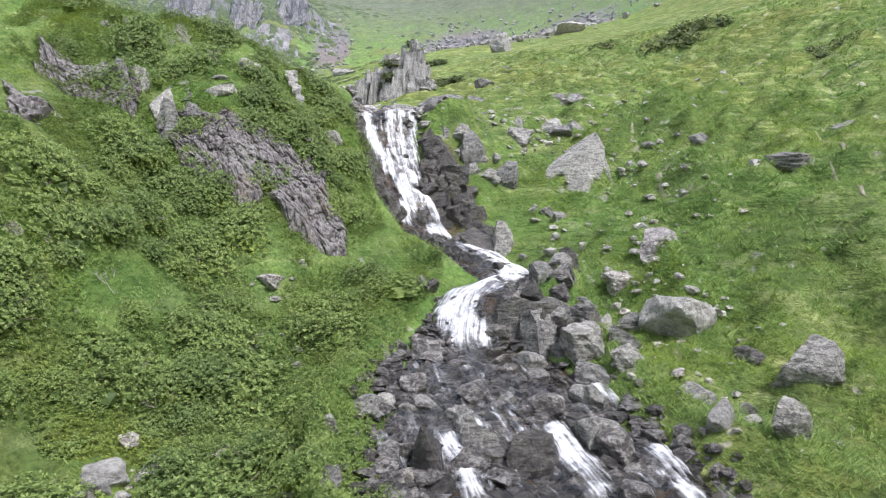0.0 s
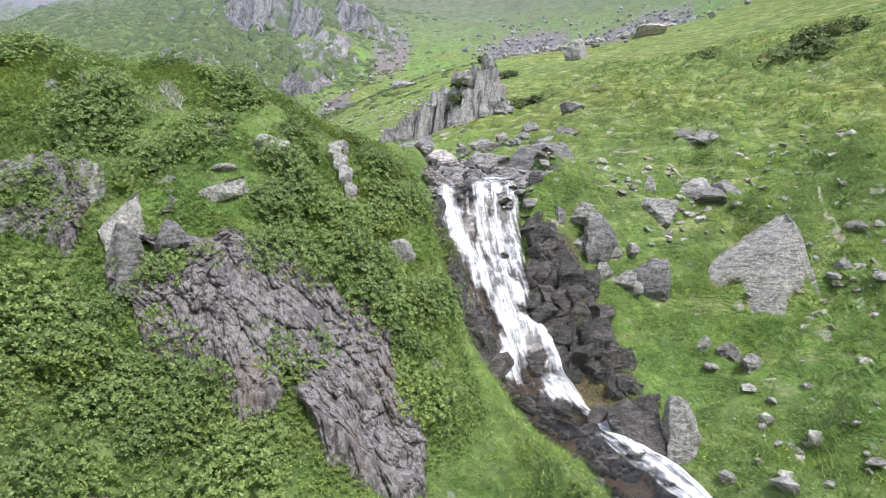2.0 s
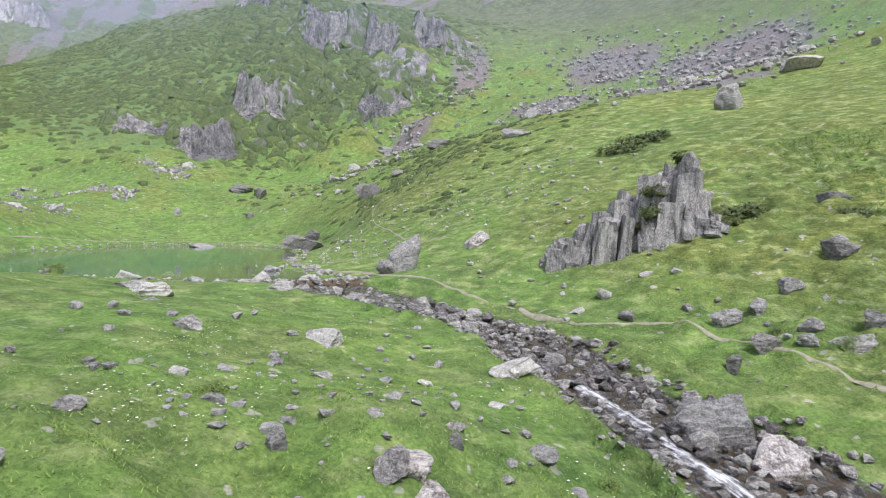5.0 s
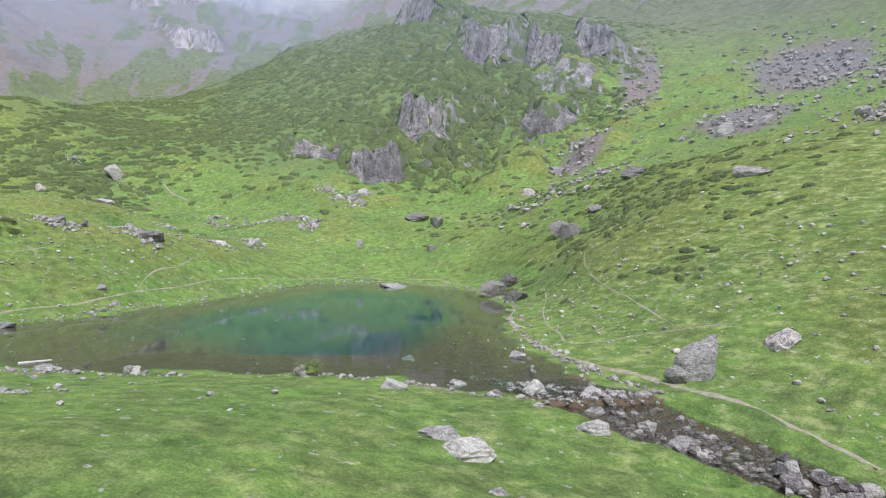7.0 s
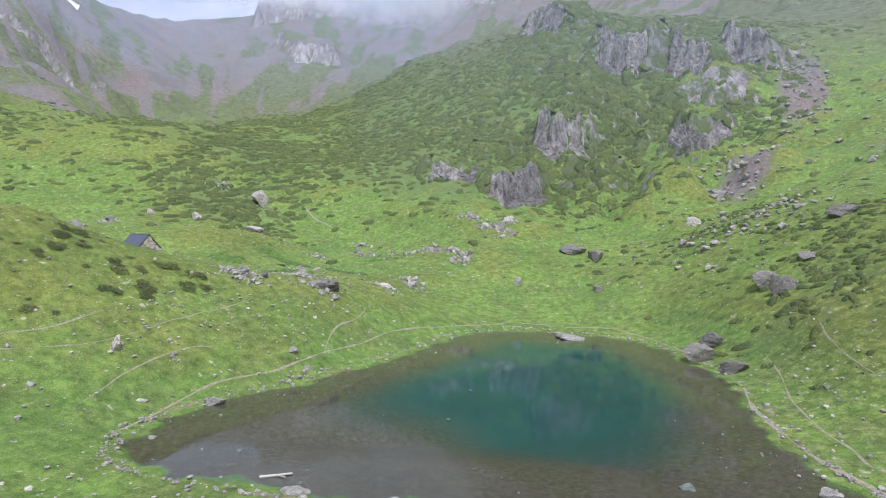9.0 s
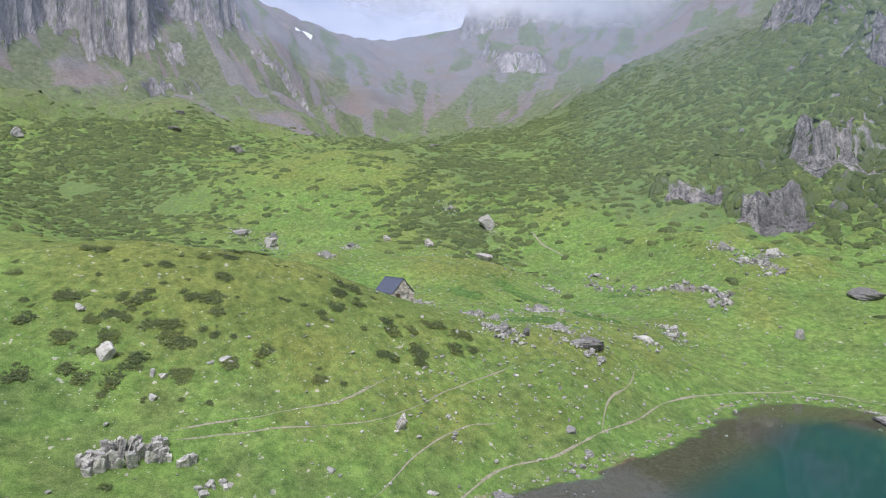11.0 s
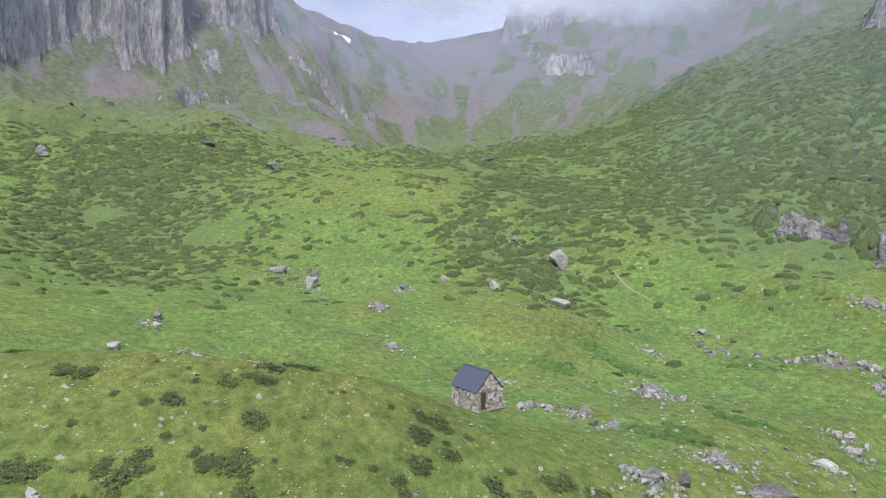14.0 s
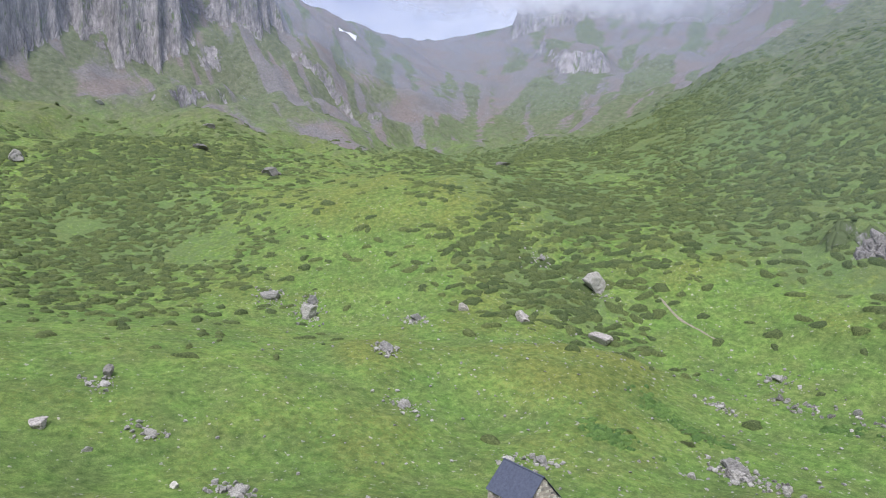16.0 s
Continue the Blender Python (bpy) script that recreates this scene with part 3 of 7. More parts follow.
def near_line(x, y, line):
    """Distance to a polyline and the interpolated row there."""
    best = np.full(x.shape, 1e9)
    row = np.zeros(x.shape + (line.shape[1],))
    for a, b in zip(line[:-1], line[1:]):
        ab = b[:2] - a[:2]
        t = np.clip(((x - a[0]) * ab[0] + (y - a[1]) * ab[1]) / max(ab @ ab, 1e-9), 0, 1)
        d = np.hypot(x - a[0] - t * ab[0], y - a[1] - t * ab[1])
        hit = d < best
        best = np.where(hit, d, best)
        row[hit] = (a + (b - a) * t[..., None])[hit]
    return best, row


def inside(x, y, ring):
    odd = np.zeros(x.shape, bool)
    for a, b in zip(ring, np.roll(ring, -1, axis=0)):
        cross = ((a[1] > y) != (b[1] > y)) & (x < (b[0] - a[0]) * (y - a[1]) / (b[1] - a[1] + 1e-12) + a[0])
        odd ^= cross
    return odd


RING = spline(SHORE + SHORE[:1], 4)[:-1]
BROOK_LINE = np.vstack([spline(BROOK, 3)[:-1], spline(OUTLET, 3)])


def shore_distance(x, y):
    """Metres from the lake's edge, negative inside."""
    d, _ = near_line(x, y, np.vstack([RING, RING[:1]]))
    return np.where(inside(x, y, RING), -d, d)


def land(x, y):
    """Broad shape of the land."""
    z = PLANE[0] + PLANE[1] * x / 100 + PLANE[2] * y / 100
    for cx, cy, s, rise in LANDFORMS:
        z = z + rise * np.exp(-((x - cx) ** 2 + (y - cy) ** 2) / (2 * s * s))
    return z


# rock steps: a line seen from below, left to right, its height and how far back it runs
CLIFFS = [
    ([(-112, 173), (-104, 176), (-99, 186)], 8, 9), ([(-132, 174), (-125, 177), (-117, 181)], 4.5, 8), ([(-114, 205), (-102, 199), (-94, 211)], 12, 12),
    ([(-108, 248), (-99, 245), (-89, 244)], 11, 16), ([(-83, 248), (-77, 245), (-70, 243)], 9, 12), ([(-68, 259), (-62, 255), (-55, 251)], 10, 12),
    ([(-150, 277), (-138, 268), (-126, 262)], 9, 16), ([(-75, 219), (-66, 213), (-58, 222)], 4.5, 8),
    ([(-400, 20), (-430, 60), (-455, 80), (-470, 96)], 60, 60), ([(-470, 100), (-460, 116), (-457, 132), (-463, 150)], 95, 60),
    ([(-487, 186), (-482, 200), (-500, 226)], 60, 60), ([(-407, 128), (-408, 141), (-414, 162)], 8, 14),
    ([(-586, 560), (-549, 594), (-507, 627), (-446, 667), (-377, 702), (-330, 720)], 130, 150),
    ([(-496, 470), (-450, 450), (-425, 464)], 18, 40), ([(-472, 226), (-459, 240), (-420, 249)], 7, 20),
]


def rock_step(x, y, line, rise, back):
    line = np.array(line, float)
    best, side, over = np.full(x.shape, 1e9), np.zeros(x.shape), np.zeros(x.shape)
    for k, (a, b) in enumerate(zip(line[:-1], line[1:])):
        ab = b - a
        size = np.hypot(*ab)
        raw = ((x - a[0]) * ab[0] + (y - a[1]) * ab[1]) / size
        t = np.clip(raw, 0, size)
        d = np.hypot(x - a[0] - t / size * ab[0], y - a[1] - t / size * ab[1])
        cross = (ab[0] * (y - a[1]) - ab[1] * (x - a[0])) / size
        past = np.maximum(-raw if k == 0 else 0, (raw - size) if k == len(line) - 2 else 0)
        hit = d < best
        best, side, over = np.where(hit, d, best), np.where(hit, cross, side), np.where(hit, np.maximum(past, 0), over)
    span = np.hypot(*(line[-1] - line[0]))
    away = np.where(over > 0, side, np.where(side > 0, best, -best))
    crack = np.abs(2 * wobble(x, y, 0.09 * rise + 2.5, 61) - 1) * (1.4 + (0.02 if rise < 30 else 0.10) * rise) + 1.2 * wobble(x, y, 2.2, 63)
    face = smooth(0, 1.6 + (0.30 if rise < 30 else 0.10) * rise, away - crack)
    return rise * face * np.exp(-np.maximum(away - 3 - 0.1 * rise, 0) / back) * np.exp(-(over / min(0.16 * span, 16)) ** 2)


def height(x, y, layers=False):
    shape = np.shape(x)
    x, y = np.atleast_1d(np.asarray(x, float)).ravel(), np.atleast_1d(np.asarray(y, float)).ravel()
    z = land(x, y)
    far = np.hypot(x + 30, y - 50)
    # hills beyond the valley: gullied rock
    wild = smooth(170, 420, far)
    ridged = 1 - np.abs(2 * rough_noise(x, y, 90, 5, 3) - 1)
    z = z + wild * ((ridged - 0.7) * 28 + (1 - np.abs(2 * rough_noise(x, y, 34, 4, 13) - 1) - 0.7) * 9)
    # the wooded crag beyond the lake
    crag = np.exp(-((x + 92) ** 2 / (2 * 34 ** 2) + (y - 225) ** 2 / (2 * 42 ** 2)))
    z = z + crag * (np.abs(2 * rough_noise(x, y, 22, 4, 9) - 1) - 0.35) * 22
    for line, rise, back in CLIFFS:
        c = np.mean(line, axis=0)
        near = np.hypot(x - c[0], y - c[1]) < 60 + 4 * back
        up = rock_step(x[near], y[near], line, rise, back)
        z[near] += up
    # cut of the brook below the lake
    z = z - 0.6 * np.exp(-((x + 8) ** 2 + (y - 35.2) ** 2) / (2 * 3.2 ** 2))
    # hummocks and tussocks, terraced across the right-hand slope
    calm = smooth(-1, 6, np.abs(shore_distance(x, y))) if len(x) < 2e6 else 1
    z = z + calm * ((rough_noise(x, y, 9, 3, 21) - 0.5) * 0.9 + (rough_noise(x, y, 2.2, 3, 5) - 0.5) * 0.35)
    slope_right = smooth(3, 9, x + 0.12 * y) * smooth(260, 120, y)
    tread = z * 3.0 + 2.6 * rough_noise(x, y, 4, 4, 31)
    tread = tread - np.floor(tread)
    z = z + slope_right * smooth(90, 40, y) * (0.30 * (smooth(0.5, 1.0, tread) - tread) * smooth(0.15, 0.5, wobble(x, y, 5, 77)) + 0.9 * (rough_noise(x, y, 1.1, 3, 91) - 0.5) + 0.50 * (np.abs(2 * wobble(x, y, 1.7, 95) - 1) - 0.5))
    # turf mounds on the banks and the near pasture
    mounds = smooth(70, 45, np.hypot(x + 3, y - 22)) * (1 - 0.8 * smooth(30, 36, y) * smooth(-4, -7, x))
    mounds = mounds * (1 + 0.7 * smooth(3.5, 6.5, x))
    z = z + mounds * (1.05 * (rough_noise(x, y, 1.5, 2, 101) - 0.5) + 0.20 * (0.5 - np.abs(2 * wobble(x, y, 0.55, 103) - 1)))
    # swells of the pasture round the hut and behind it
    swell = np.exp(-(((x + 150) / 55) ** 2 + ((y - 120) / 45) ** 2)) * (1 - np.exp(-((x + 120) ** 2 + (y - 81) ** 2) / (2 * 9.0 ** 2)))
    z = z + swell * (8.0 * (rough_noise(x, y, 24, 2, 111) - 0.5) + 1.3 * (rough_noise(x, y, 7, 2, 113) - 0.5))
    # the levelled ground on which the hut stands
    z = z + smooth(6.5, 2.6, np.hypot((x + 120.2) * 0.8, y - 81.0)) * np.maximum(9.72 - z, 0)
    # lake basin
    d = shore_distance(x, y)
    shelf = 0.10 + np.where(x < -70, 0.30, 0.10) * np.clip(d, 0, 12) + 0.15 * (wobble(x, y, 2.5, 8) - 0.5)
    z = np.where(d > 0, shelf + (z - shelf) * smooth(0, np.where(x < -70, 6.0, 10.0), d), z)
    z = np.where((d > 0) & (d < 9), np.maximum(z, 0.06), z)
    z = np.where(d <= 0, 0.05 - 0.06 * np.minimum(-d, 14) - 0.22 * np.clip(-d - 9, 0, 30) + 0.14 * (wobble(x, y, 1.6, 4) - 0.5), z)
    # brook: bed and cut banks
    bd, row = near_line(x, y, BROOK_LINE)
    edge = bd - row[:, 3] * (0.85 + 0.45 * (wobble(x, y, 1.4, 12) - 0.35))
    bed = row[:, 2] - 0.22 + 0.3 * (rough_noise(x, y, 0.9, 3, 14) - 0.5)
    keep = smooth(0.0, 1.3, edge)
    lip = row[:, 2] + 0.12 + 0.30 * np.clip(edge, 0, 1.3)
    bank = np.maximum(z, lip - 3.0 * np.clip(edge - 1.2, 0, 9))
    z = np.where(d > 1.0, bed * (1 - keep) + bank * keep, z)
    if layers:
        return z.reshape(shape), d.reshape(shape), edge.reshape(shape), wild.reshape(shape), crag.reshape(shape), slope_right.reshape(shape)
    return z.reshape(shape)


def graded(spans):
    """Grid lines with a spacing of their own in each span."""
    line = [spans[0][0]]
    for start, end, gap in spans:
        k = max(1, round((end - start) / gap))
        line += [start + (end - start) * (i + 1) / k for i in range(k)]
    return np.array(line)


GX = graded([(-2600, -900, 170), (-900, -560, 9), (-560, -395, 3.0), (-395, -190, 3.5), (-190, -40, 1.1), (-40, -14, 0.5), (-14, 10, 0.17), (10, 20, 0.25), (20, 28, 0.4), (28, 64, 1.1), (64, 90, 3), (90, 300, 10), (300, 1500, 120)])
GY = graded([(-1200, -80, 110), (-80, 0, 5), (0, 7, 0.6), (7, 36, 0.17), (36, 64, 0.4), (64, 160, 1.0), (160, 300, 1.9), (300, 480, 4.5), (480, 760, 7), (760, 900, 20), (900, 2600, 170)])
XX, YY = np.meshgrid(GX, GY)
ZZ, SHORE_D, EDGE, WILD, CRAG, RIGHT = height(XX, YY, True)


def surface(x, y):
    """Level of the ground's mesh."""
    x, y = np.asarray(x, float), np.asarray(y, float)
    i, j = np.clip(np.searchsorted(GX, x) - 1, 0, len(GX) - 2), np.clip(np.searchsorted(GY, y) - 1, 0, len(GY) - 2)
    u, v = (x - GX[i]) / (GX[i + 1] - GX[i]), (y - GY[j]) / (GY[j + 1] - GY[j])
    return (ZZ[j, i] * (1 - u) + ZZ[j, i + 1] * u) * (1 - v) + (ZZ[j + 1, i] * (1 - u) + ZZ[j + 1, i + 1] * u) * v


def spot(x, y):
    return float(surface(x, y))


def build_ground():
    xx, yy, z, d, edge, wild, crag = XX, YY, ZZ, SHORE_D, EDGE, WILD, CRAG
    rows, cols = xx.shape
    co = np.stack([xx, yy, z], -1).reshape(-1, 3)
    idx = np.arange(rows * cols).reshape(rows, cols)
    quads = np.stack([idx[:-1, :-1], idx[:-1, 1:], idx[1:, 1:], idx[1:, :-1]], -1).reshape(-1, 4)
    me = bpy.data.meshes.new("ground")
    me.vertices.add(len(co))
    me.vertices.foreach_set("co", co.ravel())
    me.loops.add(quads.size)
    me.loops.foreach_set("vertex_index", quads.ravel().astype(np.int32))
    me.polygons.add(len(quads))
    me.polygons.foreach_set("loop_start", np.arange(0, quads.size, 4, dtype=np.int32))
    me.polygons.foreach_set("use_smooth", np.ones(len(quads), bool))
    me.update(calc_edges=True)
    me.validate()
    gzx = np.gradient(z, axis=1) / np.gradient(xx, axis=1)
    gzy = np.gradient(z, axis=0) / np.gradient(yy, axis=0)
    steep = np.hypot(gzx, gzy)
    close = smooth(60, 30, np.hypot(xx + 3, yy - 25))
    bare = smooth(0.95, 1.7, steep) * 0.8 * (1 - close) + smooth(2.4, 3.6, steep) * 0.3 * close
    bare = np.maximum(bare, 0.42 * crag * smooth(0.5, 1.0, steep))
    bare = np.maximum(bare, 0.7 * smooth(0.35, 0.1, edge) * smooth(1.6, 2.4, steep))
    # scree fans
    scree = np.zeros_like(z)
    for cx, cy, rx, ry in ((8, 120, 16, 9), (20, 150, 20, 22), (34, 200, 26, 40), (5, 235, 22, 36), (-14, 190, 14, 22), (-42, 245, 8, 30), (-52, 195, 9, 18), (-83, 178, 5, 9), (-104, 136, 9, 3.5), (-96, 149, 5, 4), (-113, 89, 5, 2.5), (-117, 112.5, 4, 2), (-440, 110, 34, 22), (-385, 150, 34, 14), (-368, 192, 34, 22), (-420, 225, 40, 14), (-455, 310, 18, 50), (-600, 440, 110, 90), (-470, 430, 20, 56), (-520, 290, 60, 12)):
        scree = np.maximum(scree, (0.42 if min(rx, ry) <= 5 else 0.75) * np.exp(-(((xx - cx) / rx) ** 2 + ((yy - cy) / ry) ** 2)))
    # in the cirque scree runs down in streaks between tongues of turf
    away = np.hypot(xx + 30, yy - 50)
    turn = np.arctan2(yy - 190, xx + 250)
    reach = np.hypot(xx + 250, yy - 190)
    streaks = rough_noise(turn * 70, reach * 0.035, 2.2, 3, 19)
    scree = np.maximum(scree, smooth(320, 460, away) * (0.24 + 2.8 * (streaks - 0.50) + 0.40 * smooth(110, 200, z)))
    bare = np.where(away > 300, bare * smooth(1.3, 2.2, steep) + 0.2 * smooth(420, 600, away) * smooth(1.1, 1.6, steep), bare)
    heath = np.zeros_like(z)
    # last zone: plain pasture darkened with the heath tint to imitate its shading
    for cx, cy, rx, ry, much in ((-205, 178, 60, 42, 0.66), (-270, 80, 66, 50, 0.62), (-140, 220, 75, 60, 0.62), (-108, 46, 19, 18, 0.30), (-250, 285, 90, 70, 0.66), (-330, 250, 90, 80, 0.55), (-95, 225, 50, 60, 0.58), (-7.5, 20.8, 5, 2.6, 0.30), (-5, 11, 4, 4, 0.40), (-34, 108, 16, 24, 0.48), (-175, 140, 36, 18, 0.60), (-420, 330, 90, 90, 0.5), (-10, 110, 22, 22, 0.32), (-50, 155, 24, 26, 0.42), (-130, 185, 40, 30, 0.74), (-160, 180, 40, 22, 0.6), (-190, 235, 55, 40, 0.72), (-225, 215, 30, 22, 0.66), (-118, 166, 34, 20, 0.40)):
        heath = np.maximum(heath, much * np.exp(-(((xx - cx) / rx) ** 2 + ((yy - cy) / ry) ** 2)))
    # far turf takes the dull heath tint too, painting in distance haze
    heath = np.maximum(heath, 0.44 * smooth(310, 420, away) * smooth(1.3, 0.8, steep))
    worn = smooth(1.3, 0.2, np.abs(d - 0.3)) * (d > -1) * smooth(0.45, 0.7, wobble(xx, yy, 4, 3)) * 0.6
    parched = np.full_like(z, 0.5)
    for cx, cy, rx, ry, much in ((-112, 46, 24, 20, 0.26), (-8, 21, 5, 5, 0.2), (-20, 38, 22, 14, -0.5), (-140, 95, 35, 25, -0.12), (-70, 40, 40, 16, -0.5), (14, 60, 26, 34, 0.30), (25, 115, 45, 40, 0.22), (-1, 13, 4, 6, -0.25), (-116, 150, 34, 24, -0.20)):
        parched = parched + much * np.exp(-(((xx - cx) / rx) ** 2 + ((yy - cy) / ry) ** 2))
    # crests dry out, hollows stay lush
    around = sum(surface(xx + dx, yy + dy) for dx, dy in ((7, 0), (-7, 0), (0, 7), (0, -7))) / 4
    parched = parched + np.clip(0.40 * (z - around), -0.28, 0.28) * smooth(260, 180, np.hypot(xx + 100, yy - 90)) * smooth(20, 45, np.hypot(xx, yy - 20))
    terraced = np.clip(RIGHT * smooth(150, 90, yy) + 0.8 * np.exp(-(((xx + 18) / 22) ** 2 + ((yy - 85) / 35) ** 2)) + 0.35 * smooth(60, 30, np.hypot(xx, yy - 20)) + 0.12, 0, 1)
    bed = np.maximum(smooth(0.02, -0.07, z) * (d < 1.5), smooth(0.3, -0.1, edge))
    for cx, cy, rx, ry in ((0.2, 24.2, 0.8, 1.5), (0.7, 22.4, 0.8, 1.0), (-2.6, 24.0, 0.5, 1.4)):
        bed = np.maximum(bed, 1.1 * np.exp(-(((xx - cx) / rx) ** 2 + ((yy - cy) / ry) ** 2)) + 0.5 * (wobble(xx, yy, 0.6, 44) - 0.5) * np.exp(-(((xx - cx) / rx) ** 2 + ((yy - cy) / ry) ** 2)))
    deep = smooth(-1, -13, d) * smooth(56, 84, yy - 0.12 * (xx + 55) + 5 * (wobble(xx, yy, 9, 6) - 0.5))
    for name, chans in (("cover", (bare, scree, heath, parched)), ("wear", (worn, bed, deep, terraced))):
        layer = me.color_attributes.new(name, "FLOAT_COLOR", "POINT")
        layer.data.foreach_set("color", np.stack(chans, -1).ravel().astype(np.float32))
    me.materials.append(GROUND)
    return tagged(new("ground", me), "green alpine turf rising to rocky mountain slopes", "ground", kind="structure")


build_ground()


def grid_mesh(name, pts, uv=None, foam=None):
    """A mesh of quads over a rows x columns array of places."""
    rows, cols = pts.shape[:2]
    idx = np.arange(rows * cols).reshape(rows, cols)
    quads = np.stack([idx[:-1, :-1], idx[:-1, 1:], idx[1:, 1:], idx[1:, :-1]], -1).reshape(-1, 4)
    me = bpy.data.meshes.new(name)
    me.from_pydata(pts.reshape(-1, 3).tolist(), [], quads.tolist())
    me.polygons.foreach_set("use_smooth", np.ones(len(quads), bool))
    if uv is not None:
        me.uv_layers.new(name="UVMap").data.foreach_set("uv", uv.reshape(-1, 2)[quads.ravel()].ravel())
    if foam is not None:
        me.attributes.new("foam", "FLOAT", "POINT").data.foreach_set("value", foam.ravel().astype(np.float32))
    me.update()
    return me


def build_lake():
    bm = bmesh.new()
    ring = [bm.verts.new((x, y, 0)) for x, y in RING + 1.4 * (RING - RING.mean(0)) / np.linalg.norm(RING - RING.mean(0), axis=1)[:, None]]
    bm.faces.new(ring)
    bmesh.ops.triangulate(bm, faces=bm.faces[:])
    bmesh.ops.recalc_face_normals(bm, faces=bm.faces[:])
    me = bpy.data.meshes.new("lake")
    bm.to_mesh(me)
    bm.free()
    me.materials.append(LAKE)
    return tagged(new("lake", me), "still teal mountain lake with brown shallows", "lake", kind="structure")


build_lake()


STRANDS = [
    # threads of white water: their line and half width
    ([(-3.4, 26.9), (-2.9, 25.3), (-2.6, 24.8), (-1.9, 24.2), (-1.5, 23.5), (-1.2, 23.0), (-1.4, 22.2)], 0.26),
    ([(-2.15, 26.7), (-2.05, 25.4), (-1.8, 24.9), (-1.3, 24.1)], 0.20), ([(-1.75, 26.3), (-1.6, 25.4), (-1.3, 24.5), (-1.1, 23.8)], 0.20), ([(-1.35, 26.3), (-1.25, 25.7), (-1.1, 24.9), (-1.0, 24.0)], 0.18),
    ([(-1.2, 23.3), (-0.5, 23.2), (-0.2, 22.8), (0.1, 22.2)], 0.24), ([(-0.2, 22.1), (0.5, 21.8), (0.7, 21.2), (0.9, 20.4), (1.5, 19.6), (1.8, 18.6), (1.9, 17.4), (1.3, 16.4)], 0.36),
    ([(1.3, 16.6), (0.9, 16.0), (0.4, 15.4), (0.3, 14.8), (0.5, 14.2)], 0.42), ([(0.1, 10.0), (0.3, 9.4), (0.4, 8.7)], 0.2), ([(1.9, 10.4), (2.0, 9.7), (2.2, 8.8)], 0.24),
    ([(3.0, 12.2), (3.1, 11.7)], 0.2), ([(3.4, 9.9), (3.5, 9.4), (3.5, 8.8)], 0.2), ([(-9.3, 41.4), (-7.6, 38.6), (-6.6, 36.4), (-5.6, 34.7), (-4.9, 32.9), (-4.6, 31.2)], 0.22),
    ([(-4.4, 30.2), (-4.0, 28.4)], 0.25), ([(-3.0, 30.2), (-2.5, 28.8), (-2.0, 27.9), (-1.5, 27.1)], 0.32),
]


def build_brook():
    line = spline(BROOK_LINE, 6)
    n, across = len(line), 44
    tang = np.gradient(line[:, :2], axis=0)
    tang /= np.linalg.norm(tang, axis=1)[:, None]
    side = np.stack([tang[:, 1], -tang[:, 0]], -1)
    run = np.concatenate([[0], np.cumsum(np.linalg.norm(np.diff(line[:, :3], axis=0), axis=1))])
    s = np.linspace(-1.5, 1.5, across)
    xy = line[:, None, :2] + side[:, None] * (s[None, :, None] * line[:, None, 3:4])
    drop = -np.gradient(line[:, 2]) / np.maximum(np.hypot(*np.gradient(line[:, :2], axis=0).T), 1e-3) * -1
    steep = np.abs(drop)
    zz = line[:, 2:3] + 0 * s[None]
    zz = zz + (rough_noise(xy[..., 0], xy[..., 1], 0.7, 3, 41) - 0.5) * (0.10 + 0.30 * np.clip(steep, 0, 1)[:, None])
    zz = zz - 0.07 * smooth(15, 12, line[:, 1:2]) - 0.12 * smooth(27, 30, line[:, 1:2]) * smooth(58, 48, line[:, 1:2])
    zz = zz - 0.5 * np.clip(np.abs(s) - 1.0, 0, 1)[None]
    foam = 0.10 * smooth(0.02, 0.3, steep)[:, None] + 0.40 * (rough_noise(xy[..., 0], xy[..., 1], 1.1, 3, 55) - 0.55) + 0.11 * smooth(22, 13, line[:, 1])[:, None] + 0.03 + 0.06 * (smooth(26, 28, line[:, 1]) * smooth(44, 38, line[:, 1]))[:, None]
    for thread, wide in STRANDS:
        dist, _ = near_line(xy[..., 0], xy[..., 1], spline(thread, 4))
        dist = dist + 0.30 * (rough_noise(xy[..., 0], xy[..., 1], 0.4, 3, 58) - 0.5)
        foam = np.maximum(foam, (0.47 if thread[0][1] < 13 else 0.54 if wide > 0.2 and thread[0][1] < 27 else 0.52 if wide > 0.24 else 0.44) * smooth(wide * 2.4, wide * 0.1, dist))
        zz = zz + 0.10 * smooth(wide * 1.6, 0, dist)
    pts = np.concatenate([xy, zz[..., None]], -1)
    uv = np.stack([np.broadcast_to(s[None] * line[:, 3:4], zz.shape), np.broadcast_to(run[:, None], zz.shape)], -1)
    me = grid_mesh("brook", pts, uv, foam)
    me.materials.append(STREAM)
    return tagged(new("brook", me), "shallow mountain brook with white cascades over dark stones", "brook", kind="structure")


build_brook()

# stones that stand out: x, y, width, height
PALE_ROWS_A = [
    (-4.9, 9, 0.65, 0.28), (4.4, 9.9, 0.4, 0.44), (3.6, 14.1, 0.35, 0.5),
    (9.8, 20, 0.62, 0.27), (0.7, 26.2, 1.03, 0.32), (1.1, 26.2, 1.16, 0.63),
    (5.4, 31.2, 1.29, 0.73), (-10.4, 20, 0.37, 0.2), (8.2, 39, 1.57, 0.67), (-6.8, 19.7, 0.91, 0.42),
    (-3.7, 21.4, 0.61, 0.44), (-5.3, 22.5, 0.35, 0.33), (-7.9, 18.4, 0.79, 0.26), (-18.1, 39.7, 1.19, 0.54),
]
